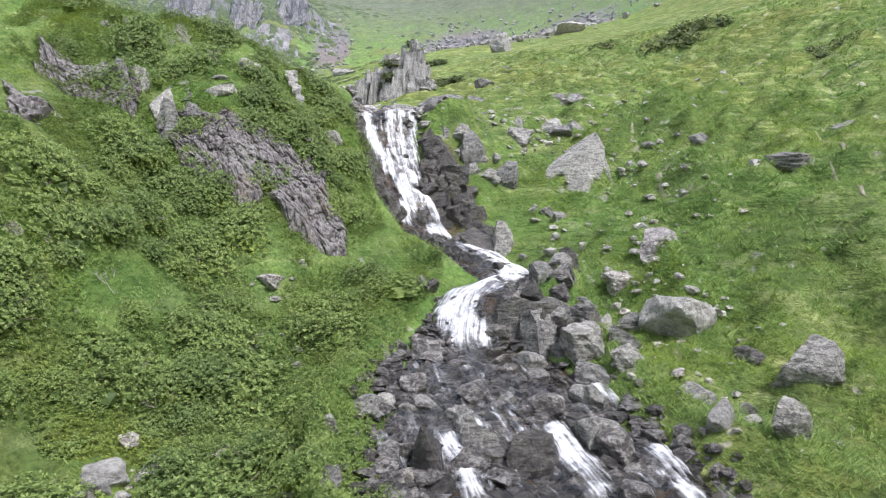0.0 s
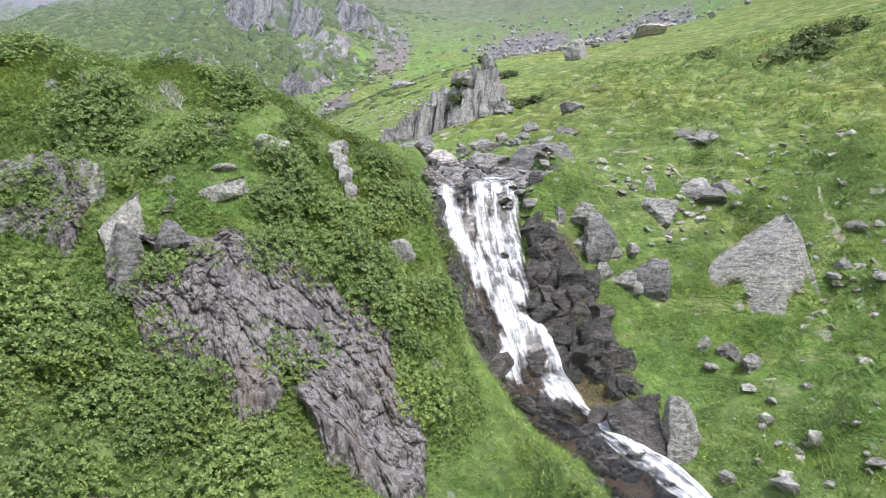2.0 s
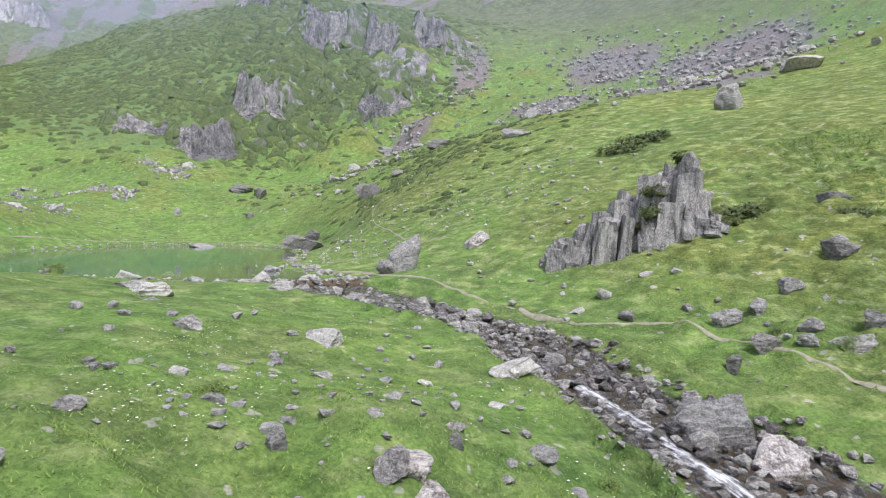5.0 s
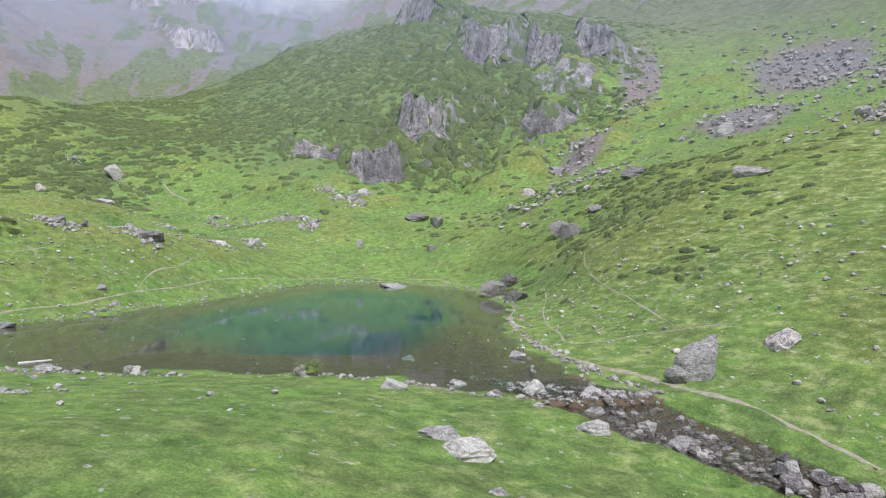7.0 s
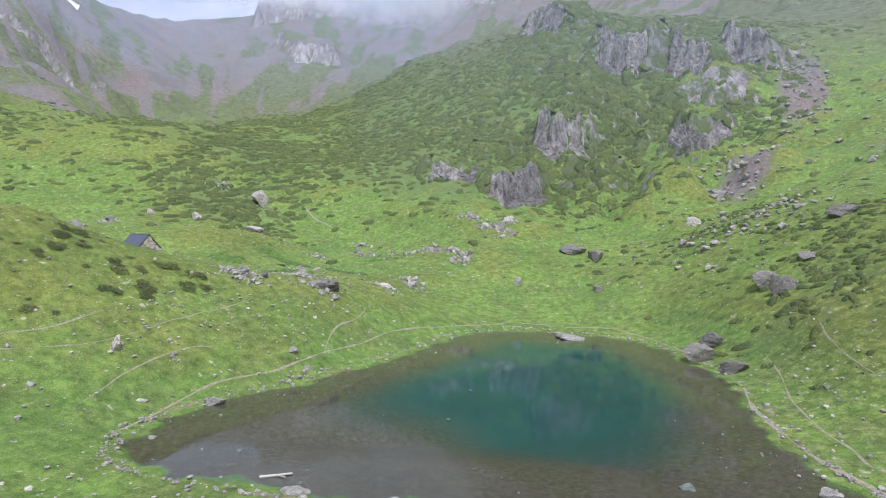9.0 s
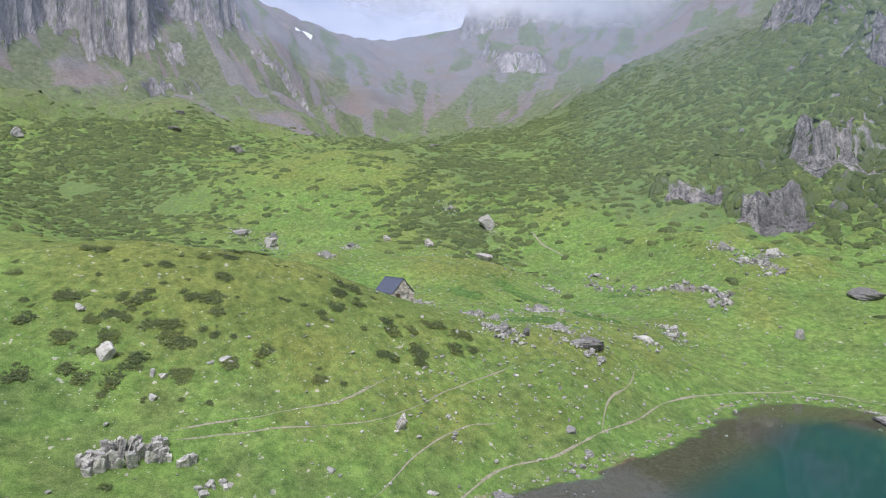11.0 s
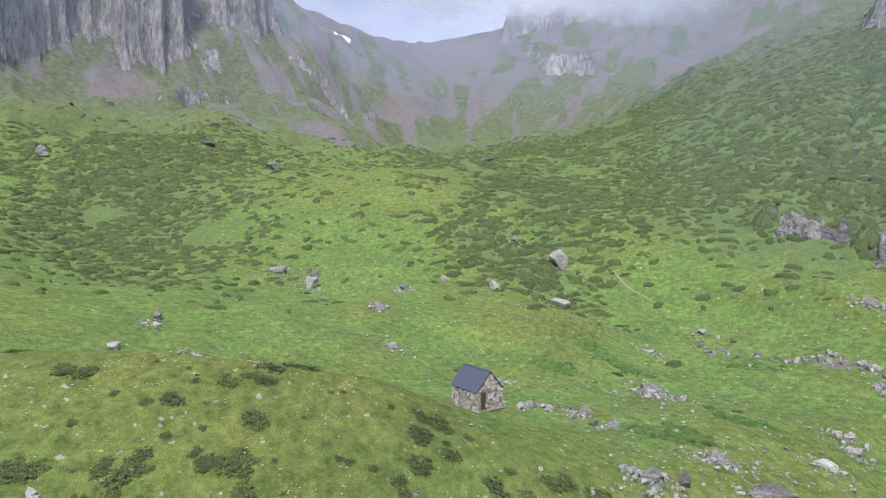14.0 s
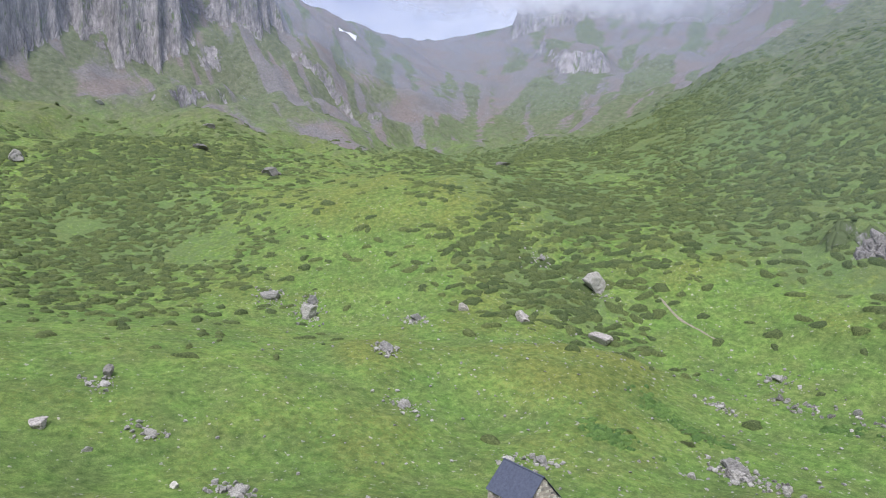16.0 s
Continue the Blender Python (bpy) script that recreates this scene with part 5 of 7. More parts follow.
blocks("outcrop", "dark wet rock wall along the falling water", [(-3.5, 25.6), (-3.0, 24.6), (-2.5, 23.7), (-1.9, 22.6)], [(-3.0, 24.0), (-2.6, 22.9), (-2.1, 21.9), (-1.6, 21.2)], 9, 4, WET, 0.62, 14)
blocks("outcrop", "grey broken rock under a grassy knoll", [(0.5, 26.7), (1.4, 26.7), (2.5, 26.5)], [(0.6, 25.6), (1.5, 25.2), (2.5, 25.2)], 4, 2, BOULDERS[:4], 0.6, 17)
blocks("rock_pile", "heap of broken dark boulders beside the cascade", [(1.9, 16.6), (2.6, 16.6), (3.3, 16.4)], [(1.5, 14.4), (2.4, 13.8), (3.3, 13.6)], 5, 5, WET[:3] + GREY_BROOK[:2] + BROOK_STONES[:3], 0.66, 15, "rocks")
for x, y, wide, high, turn in ((-8.0, 18.2, 0.8, 1.1, 20), (-7.5, 17.75, 0.75, 1.2, 70), (-7.3, 18.35, 0.7, 0.8, 110), (-9.0, 18.1, 0.55, 1.0, 40), (-8.7, 18.5, 0.5, 0.7, 10), (-6.3, 20.55, 0.5, 0.3, 60), (-6.9, 19.9, 0.5, 0.25, 30)):
    put("rock", rng.choice(PALE + BOULDERS[:2]), seat(x, y, wide, high, turn=turn, tilt=rng.uniform(-10, 10), sink=0.35), "pale grey lichened block set in the heathy bank", "rock", "blocks in the bank")
for x, y, s in ((-1.5, 24.9, 0.5), (-0.75, 24.0, 0.65), (-1.25, 22.3, 0.5), (-0.75, 22.7, 0.6), (0.45, 21.2, 0.7), (-2.75, 25.9, 0.4), (-2.45, 26.3, 0.55), (-0.55, 26.3, 0.5), (0.2, 20.7, 0.5), (1.3, 21.1, 0.8), (0.2, 15.0, 0.35), (0.8, 15.3, 0.4), (-0.3, 16.0, 0.5), (-0.4, 17.4, 0.6), (1.0, 19.9, 0.5)):
    put("wet_rock", rng.choice(WET), seat(x, y, s, s * 0.85, turn=rng.uniform(0, 360), sink=0.12), "black wet rock splashed by falling water", "rock", "rocks in the waterfall")


def along_brook(lo, hi, spread):
    def place(rng):
        t = rng.uniform(lo, hi) * (len(BROOK_LINE) - 1)
        i = min(int(t), len(BROOK_LINE) - 2)
        row = BROOK_LINE[i] + (BROOK_LINE[i + 1] - BROOK_LINE[i]) * (t - i)
        return row[0] + rng.uniform(-1, 1) * row[3] * spread, row[1] + rng.uniform(-1, 1) * 0.5
    return place


def scatter(rng, name, meshes, count, place, size, label, category, group, flat=(0.5, 0.9), sink=0.2):
    for _ in range(count):
        x, y = place(rng)
        s = size(rng)
        put(name, rng.choice(meshes), seat(x, y, s, s * rng.uniform(*flat), turn=rng.uniform(0, 360), tilt=rng.uniform(-12, 12), lean=rng.uniform(-12, 12), deep=s * rng.uniform(0.6, 1.0), sink=sink), label, category, group)


scatter(rng, "brook_stone", BROOK_STONES + GREY_BROOK[:1] + WET[:2], 100, along_brook(0.03, 0.23, 1.1), lambda r: 0.28 + 0.5 * r.random() ** 2, "dark wet stone lying in the brook", "stone", "stones in the lower brook", flat=(0.35, 0.75), sink=0.25)
scatter(rng, "brook_stone", BROOK_STONES + GREY_BROOK + WET[:3], 140, along_brook(0.56, 0.90, 1.3), lambda r: 0.32 + 0.7 * r.random() ** 2, "flat grey-brown stone lying in the brook", "stone", "stones in the upper brook", sink=0.05)


scatter(rng, "brook_stone", WET + BROOK_STONES[:3], 58, along_brook(0.22, 0.46, 1.15), lambda r: 0.22 + 0.45 * r.random() ** 2, "black wet stone in the cascade", "stone", "stones in the cascade", flat=(0.5, 0.9), sink=0.15)


def shallow(rng):
    while True:
        x, y = rng.uniform(-80, -24), rng.uniform(47, 75)
        d = float(shore_distance(np.array([x]), np.array([y]))[0])
        if -9 < d < 1.2 and rng.random() < (0.9 if x > -40 else 0.25):
            return x, y


scatter(rng, "stone", STONES, 60, shallow, lambda r: 0.2 + 0.55 * r.random() ** 3, "pale stone lying in the shallow lake water", "stone", "stones in the lake shallows", flat=(0.4, 0.8), sink=0.1)


def loose_stuff(name, label, category, count, place, size, mats, seed, detail=1, flat=(0.4, 0.8)):
    """Countless small stones, joined."""
    rng = random.Random(seed)
    unit = []
    for k in range(5):
        me = rock_mesh("loose", seed * 10 + k, mats[0], detail=detail, cuts=11, rough=0.16)
        v = np.array([p.co[:] for p in me.vertices])
        f = np.array([p.vertices[:] for p in me.polygons])
        unit.append((v, f))
        bpy.data.meshes.remove(me)
    where = [place(rng) for _ in range(count)]
    xs, ys = np.array([w[0] for w in where]), np.array([w[1] for w in where])
    zs = surface(xs, ys)
    verts, faces, base, which = [], [], 0, []
    for x, y, z in zip(xs, ys, zs):
        v, f = rng.choice(unit)
        s, a = size(rng), rng.uniform(0, 6.28)
        c, q = math.cos(a) * s, math.sin(a) * s
        h = s * rng.uniform(*flat)
        w = np.stack([x + v[:, 0] * c - v[:, 1] * q, y + v[:, 0] * q + v[:, 1] * c, z + v[:, 2] * h * 1.3 - 0.3 * h], -1)
        verts.append(w)
        faces.append(f + base)
        which += [rng.randrange(len(mats))] * len(f)
        base += len(v)
    me = bpy.data.meshes.new(name)
    me.from_pydata(np.vstack(verts).tolist(), [], np.vstack(faces).tolist())
    for m in mats:
        me.materials.append(m)
    me.polygons.foreach_set("material_index", np.array(which, np.int32))
    me.update()
    return tagged(new(name, me), label, category, kind="stuff")


def spread(zones):
    """Places at random in ellipses (x, y, rx, ry), thinning outwards."""
    area = [z[2] * z[3] for z in zones]

    def place(rng):
        z = rng.choices(zones, area)[0]
        return z[0] + rng.gauss(0, 0.55) * z[2], z[1] + rng.gauss(0, 0.55) * z[3]
    return place


loose_stuff("scree", "grey scree of broken blocks on the hillside", "scree", 3600, spread([(8, 120, 16, 9), (20, 150, 18, 22), (34, 200, 24, 38), (5, 235, 20, 34), (-14, 190, 13, 22), (-42, 245, 8, 30), (-52, 195, 9, 18), (-45, 145, 10, 14)]), lambda r: 0.3 + 1.5 * r.random() ** 4, [GREY_ROCK], 3)
loose_stuff("loose_stones", "small pale stones strewn over the pasture", "stones", 2800, spread([(-90, 80, 14, 40), (-105, 100, 20, 20), (-10, 45, 14, 14), (5, 35, 7, 14), (-18, 34, 8, 8), (-30, 90, 10, 20), (-60, 150, 40, 25), (-140, 120, 50, 40), (-90, 70, 8, 16), (-45, 150, 20, 25), (6, 20, 5, 8)]), lambda r: 0.1 + 0.42 * r.random() ** 3, [PALE_ROCK, GREY_ROCK], 4, flat=(0.4, 0.7))
loose_stuff("brook_cobbles", "dark wet cobbles filling the bed of the brook", "cobbles", 2200, along_brook(0.02, 0.25, 1.2), lambda r: 0.11 + 0.3 * r.random() ** 2, [BROOK_ROCK, BROOK_ROCK, WET_ROCK], 6, detail=1, flat=(0.3, 0.6))
loose_stuff("outlet_cobbles", "flat grey cobbles along the upper brook", "cobbles", 2000, along_brook(0.55, 1.0, 1.5), lambda r: 0.16 + 0.4 * r.random() ** 2, [BROOK_ROCK, WET_ROCK, GREY_ROCK], 7, flat=(0.35, 0.7))
loose_stuff("brook_gravel", "dark gravel in the bed of the brook", "gravel", 2600, along_brook(0.0, 0.99, 1.35), lambda r: 0.06 + 0.2 * r.random() ** 2, [BROOK_ROCK, WET_ROCK], 5, flat=(0.5, 0.8))


loose_stuff("slope_stones", "small pale broken stones in the bumpy turf", "stones", 1100, spread([(4.5, 20, 2.2, 4), (5.5, 14.5, 2.0, 4), (7.5, 25, 2.5, 4), (8.2, 22, 0.6, 4), (5, 31, 3, 4), (2.6, 29, 1.6, 2.5), (10, 34, 5, 4), (-4, 12, 1.2, 5)]), lambda r: 0.06 + 0.30 * r.random() ** 3, [GREY_ROCK, PURPLE_ROCK, PALE_ROCK, GREY_ROCK], 8, flat=(0.35, 0.7))
loose_stuff("meadow_stones", "broken stones lying round the pasture boulders", "stones", 2600, spread([(q[0] + 0.3, q[1] - 0.4, 2.0 + 0.5 * q[2], 1.3 + 0.3 * q[2]) for q in GREY_ROWS + PALE_ROWS if q[2] > 0.9 and -210 < q[0] < -84 and q[1] > 56]), lambda r: 0.14 + 0.6 * r.random() ** 3, [PALE_ROCK, GREY_ROCK], 9, flat=(0.4, 0.8))


loose_stuff("turf_stones", "small pale tan stones in the short turf", "stones", 150, spread([(-10, 27, 3, 2), (-14, 30, 5, 4), (-18, 33, 6, 5), (-12, 36, 6, 4)]), lambda r: 0.1 + 0.3 * r.random() ** 2, [PALE_ROCK, PALE_ROCK, PURPLE_ROCK], 13, flat=(0.3, 0.6))
loose_stuff("pasture_stones", "pale stones strewn over the slopes round the lake", "stones", 900, spread([(-90, 68, 8, 22), (-100, 92, 12, 8), (-30, 85, 9, 20), (-14, 75, 10, 18), (-60, 45, 18, 5)]), lambda r: 0.13 + 0.38 * r.random() ** 3, [PALE_ROCK, GREY_ROCK, GREY_ROCK], 12, flat=(0.4, 0.7))


def along_shore(rng):
    k, t = rng.randrange(len(RING)), rng.random()
    p = RING[k] + (RING[(k + 1) % len(RING)] - RING[k]) * t
    out = (p - RING.mean(0)) / np.linalg.norm(p - RING.mean(0))
    return tuple(p + out * rng.gauss(0.2, 0.45))


loose_stuff("shore_stones", "small stones along the waterline of the lake", "stones", 900, along_shore, lambda r: 0.1 + 0.4 * r.random() ** 3, [PALE_ROCK, GREY_ROCK, PURPLE_ROCK], 14, flat=(0.4, 0.7))


def ruined_wall(line, count, label, seed):
    rng = random.Random(seed)
    line = spline(line, 6)
    thing = tagged(new("stone_wall"), label, "wall")
    thing.matrix_world = Matrix.Translation((line[0][0], line[0][1], spot(*line[0][:2])))
    for _ in range(count):
        p = line[rng.randrange(len(line))]
        x, y = p[0] + rng.gauss(0, 1.3), p[1] + rng.gauss(0, 1.0)
        s = rng.choice((0.3, 0.4, 0.5, 0.6, 0.8, 1.2)) * rng.uniform(0.85, 1.15)
        ob = new("stone", rng.choice(STONES + BROOK_STONES[:3] + PALE_STONES[:2]))
        ob.parent = thing
        ob.matrix_world = seat(x, y, s, s * rng.uniform(0.45, 0.8), turn=rng.uniform(0, 360), sink=0.55)


ruined_wall([(-127, 137), (-120, 137.5), (-112, 137), (-106, 137), (-100, 136.5), (-96, 134.5), (-94.7, 131)], 150, "tumbled dry-stone wall of an old sheepfold", 21)
ruined_wall([(-122, 87), (-119.5, 91), (-114.5, 91.5), (-108, 89)], 70, "low tumbled dry-stone wall beside the hut", 22)
ruined_wall([(-120, 115), (-116, 113), (-112, 110)], 40, "scattered stones of a fallen wall", 23)
ruined_wall([(-96, 146), (-93, 148), (-95, 149), (-98, 152)], 80, "heap of pale broken stones on a knoll", 24)


# ---- the standing crag above the brook ----
def slab_mesh(seed, mat=None):
    rng = random.Random(seed)
    bm = bmesh.new()
    bmesh.ops.create_cube(bm, size=1)
    bmesh.ops.subdivide_edges(bm, edges=bm.edges[:], cuts=3, use_grid_fill=True)
    tilt, off = rng.uniform(-0.5, 0.5), Vector((rng.uniform(0, 40), 0, 0))
    for v in bm.verts:
        v.co.z += 0.5
        v.co += Vector((0.16, 0.16, 0.05)) * noise.noise(v.co * 2.2 + off)
        v.co.z += 0.06 * noise.noise(v.co * 3 + off)
        v.co += 0.05 * noise.noise_vector(v.co * 6 + off)
        if v.co.z > 0.5:
            v.co.z += tilt * v.co.x * 0.35
            v.co.x *= 0.85
            v.co.y *= 0.8
    me = bpy.data.meshes.new("slab")
    bm.to_mesh(me)
    bm.free()
    me.materials.append(mat or CRAG_ROCK)
    return me


def crag_profile(u):
    return float(np.interp(u, (-5.4, -4.3, -3.4, -2.3, -1.4, 0.0, 1.2, 2.5, 3.6, 4.3, 5.0, 5.6), (0.4, 0.8, 1.8, 3.0, 3.3, 4.7, 5.5, 6.1, 5.8, 4.2, 2.7, 0.8)))


def build_crag():
    rng = random.Random(31)
    slabs = [slab_mesh(400 + i) for i in range(9)]
    thing = tagged(new("crag"), "standing crag of upright grey rock slabs with shrubs", "crag")
    thing.matrix_world = Matrix.Translation((-5.6, 58.2, 2.2))
    for depth in range(5):
        u = -5.4
        while u < 5.5:
            wide = rng.uniform(0.45, 1.25)
            x, y = -5.95 + u * 0.87 + depth * 0.12, 58.0 - u * 0.10 + depth * 0.75 + rng.uniform(-0.3, 0.3)
            z = spot(x, y) - 0.4
            share = (rng.uniform(0.25, 0.75), rng.uniform(0.45, 0.95), rng.uniform(0.75, 1.0), rng.uniform(0.7, 0.95), rng.uniform(0.4, 0.7))[depth]
            top = max(2.2 + crag_profile(u) * share - z, 0.6)
            ob = new("slab", rng.choice(slabs))
            ob.parent = thing
            ob.matrix_world = Matrix.Translation((x, y, z)) @ pose(0, 0, 0, rng.uniform(-6, 6), rng.uniform(3, 15), rng.uniform(-22, 22)) @ Matrix.Diagonal((wide * 1.25, rng.uniform(0.8, 1.4), top, 1))
            u += wide * 0.85


build_crag()


def slab_outcrop(label, x, y, half, deep, tall, count, seed):
    """A low outcrop of leaning slabs along a north-south line."""
    rng = random.Random(seed)
    slabs = [slab_mesh(430 + i, PALE_ROCK) for i in range(5)] + PALE[:3]
    thing = tagged(new("rock_outcrop"), label, "outcrop", "slab outcrops above the lake")
    thing.matrix_world = Matrix.Translation((x, y, spot(x, y) - 0.2))
    for _ in range(count):
        u, d = rng.uniform(-1, 1), rng.uniform(-0.5, 0.5)
        px, py = x + d * deep, y + u * half
        high = tall * (1 - 0.5 * u * u) * rng.uniform(0.6, 1.1) + 0.5
        ob = new("slab", rng.choice(slabs))
        ob.parent = thing
        ob.matrix_world = Matrix.Translation((px, py, spot(px, py) - 0.5)) @ pose(0, 0, 0, rng.uniform(6, 26), rng.uniform(-16, 16), 90 + rng.uniform(-40, 40)) @ Matrix.Diagonal((rng.uniform(0.3, 0.75), rng.uniform(0.3, 0.6), high, 1))


slab_outcrop("pale jagged outcrop of upright slabs in the meadow", -93.8, 36.4, 2.8, 1.9, 1.3, 64, 471)
slab_outcrop("small pale slabs sticking out of the meadow", -92.0, 40.2, 0.5, 0.5, 0.8, 9, 472)
slab_outcrop("low mossy slabs at the edge of a grassy knoll", -89.0, 41.0, 1.0, 0.7, 0.3, 12, 473)


# cliffs of the rocky hill
def offset(line, by):
    line = np.array(line, float)
    way = np.gradient(line, axis=0)
    way /= np.linalg.norm(way, axis=1)[:, None]
    return (line + np.stack([-way[:, 1], way[:, 0]], -1) * by).tolist()


for i, (line, rise, back) in enumerate(CLIFFS[:8]):
    rock_face("grey rock cliff of upright broken ribs on the heathy hill", offset(line, 0.42 * rise + 2.5), offset(line, -1.2), CLIFF_ROCK, 1.7, 460 + i, 130, 56, 0.53, (0.3, -0.9, 0.25), 6.0, "cliff")


# ---- shrubs and grass ----
def foliage_mesh(name, seed, rosettes, leaves, leaf, wide, high, mat):
    """A dome of leaf rosettes on a spread of unit width; each leaf a folded pair of triangles."""
    rng = np.random.default_rng(seed)
    verts, faces = [], []
    lobes = [(rng.uniform(-0.28, 0.28) * wide, rng.uniform(-0.28, 0.28) * wide, rng.uniform(0.2, 0.34) * wide, rng.uniform(0.6, 1.0) * high) for _ in range(6)]
    for _ in range(rosettes):
        lx, ly, lr, lh = lobes[rng.integers(len(lobes))]
        a, r = rng.uniform(0, 2 * np.pi), np.sqrt(rng.uniform(0, 1))
        nx, ny, nz = r * np.cos(a), r * np.sin(a), np.sqrt(max(0.0, 1 - r * r))
        c = np.array([lx + nx * lr, ly + ny * lr, 0.03 + nz * lh * rng.uniform(0.8, 1.1)])
        up = np.array([nx, ny, nz + 0.7])
        up /= np.linalg.norm(up)
        side = np.cross(up, [0.3, 0.9, 0.1])
        side /= np.linalg.norm(side)
        fwd = np.cross(up, side)
        turn = rng.uniform(0, 6.28)
        for k in range(leaves):
            b = turn + k * 2.4
            out = (np.cos(b) * side + np.sin(b) * fwd) * rng.uniform(0.7, 1.0) + up * rng.uniform(0.15, 0.8)
            out /= np.linalg.norm(out)
            w = np.cross(out, up)
            w /= np.linalg.norm(w) + 1e-6
            size = leaf * rng.uniform(0.7, 1.2)
            n = len(verts)
            verts += [c, c + out * size * 0.55 + w * size * 0.24, c + out * size, c + out * size * 0.55 - w * size * 0.24]
            faces.append((n, n + 1, n + 2, n + 3))
    # the dense inside of each lobe
    for lx, ly, lr, lh in lobes:
        n = len(verts)
        for ring in range(4):
            for k in range(7):
                a, e = 0.8976 * k + 0.3 * ring, ring / 3.2 * np.pi / 2
                q = rng.uniform(0.3, 0.58)
                verts.append(np.array([lx + np.cos(a) * np.cos(e) * lr * q, ly + np.sin(a) * np.cos(e) * lr * q, np.sin(e) * lh * q]))
        faces += [(n + r * 7 + k, n + r * 7 + (k + 1) % 7, n + r * 7 + 7 + (k + 1) % 7, n + r * 7 + 7 + k) for r in range(3) for k in range(7)]
    me = bpy.data.meshes.new(name)
    me.from_pydata([tuple(v) for v in verts], [], faces)
    me.materials.append(mat)
    me.update()
    return me


def stem_mesh(seed):
    rng = random.Random(seed)
    bm = bmesh.new()
    for _ in range(9):
        a, r = rng.uniform(0, 6.28), rng.uniform(0.15, 0.42)
        tip = Vector((math.cos(a) * r, math.sin(a) * r, rng.uniform(0.2, 0.42)))
        cone = bmesh.ops.create_cone(bm, segments=5, radius1=0.012, radius2=0.004, depth=1, cap_ends=False)
        m = Matrix.Translation(tip / 2 + Vector((0, 0, -0.02))) @ tip.to_track_quat("Z", "Y").to_matrix().to_4x4() @ Matrix.Diagonal((1, 1, tip.length, 1))
        bmesh.ops.transform(bm, matrix=m, verts=cone["verts"])
    for v in bm.verts:
        if v.co.length < 0.06:
            v.co = Vector((0, 0, -0.02))
    bmesh.ops.remove_doubles(bm, verts=bm.verts[:], dist=0.001)
    me = bpy.data.meshes.new("woody_stem")
    bm.to_mesh(me)
    bm.free()
    me.materials.append(TWIG)
    return me


FOLIAGE = [foliage_mesh("foliage", 500 + i, 330, 5, 0.046, 1.2, 0.48, SHRUB_LEAF) for i in range(5)]
STEMS = [stem_mesh(520 + i) for i in range(3)]
FOLIAGE_FAR = [foliage_mesh("foliage", 540 + i, 120, 4, 0.11, 1.15, 0.34, JUNIPER_LEAF) for i in range(4)]


def on_slope(x, y, reach, share=0.85):
    """Turns the upright towards the ground's normal."""
    nx = (spot(x - reach, y) - spot(x + reach, y)) / (2 * reach)
    ny = (spot(x, y - reach) - spot(x, y + reach)) / (2 * reach)
    return Vector((nx * share, ny * share, 1)).to_track_quat("Z", "Y").to_matrix().to_4x4()


def shrub(rng, x, y, wide, high, label, group, far=False):
    thing = tagged(new("juniper" if far else "alpine_rose"), label, "shrub", group)
    thing.matrix_world = Matrix.Translation((x, y, spot(x, y) - 0.05 * wide)) @ on_slope(x, y, 0.45 * wide) @ pose(0, 0, 0, 0, 0, rng.uniform(0, 360)) @ Matrix.Diagonal((wide, wide, high, 1))
    for name, mesh in (("foliage", rng.choice(FOLIAGE_FAR if far else FOLIAGE)), ("woody_stem", rng.choice(STEMS))):
        ob = new(name, mesh)
        ob.parent = thing


# thickets of alpine rose: x, y, rx, ry
THICKETS_LOW = [
    (-6.8, 16.9, 1.4, 0.7), (-6.7, 14.9, 1.9, 1.0), (-6.0, 11.4, 2.0, 1.5), (-4.7, 12.3, 1.6, 1.2), (-2.9, 10.3, 1.0, 1.0), (-5.9, 9.0, 1.0, 0.6), (-3.0, 9.0, 1.1, 0.5), (-4.8, 8.0, 1.2, 0.5), (-3.3, 7.9, 1.2, 0.5),
    (-1.5, 16.2, 0.8, 1.0), (-2.9, 14.6, 0.6, 1.0), (-5.6, 16.6, 1.0, 0.5), (-8.3, 16.6, 1.0, 0.5),
    (-7.6, 13.2, 1.2, 0.9), (-5.0, 14.2, 1.0, 0.6), (-7.8, 10.6, 1.2, 1.2), (-4.2, 10.2, 1.0, 0.9), (-1.9, 13.6, 0.6, 0.7),
]
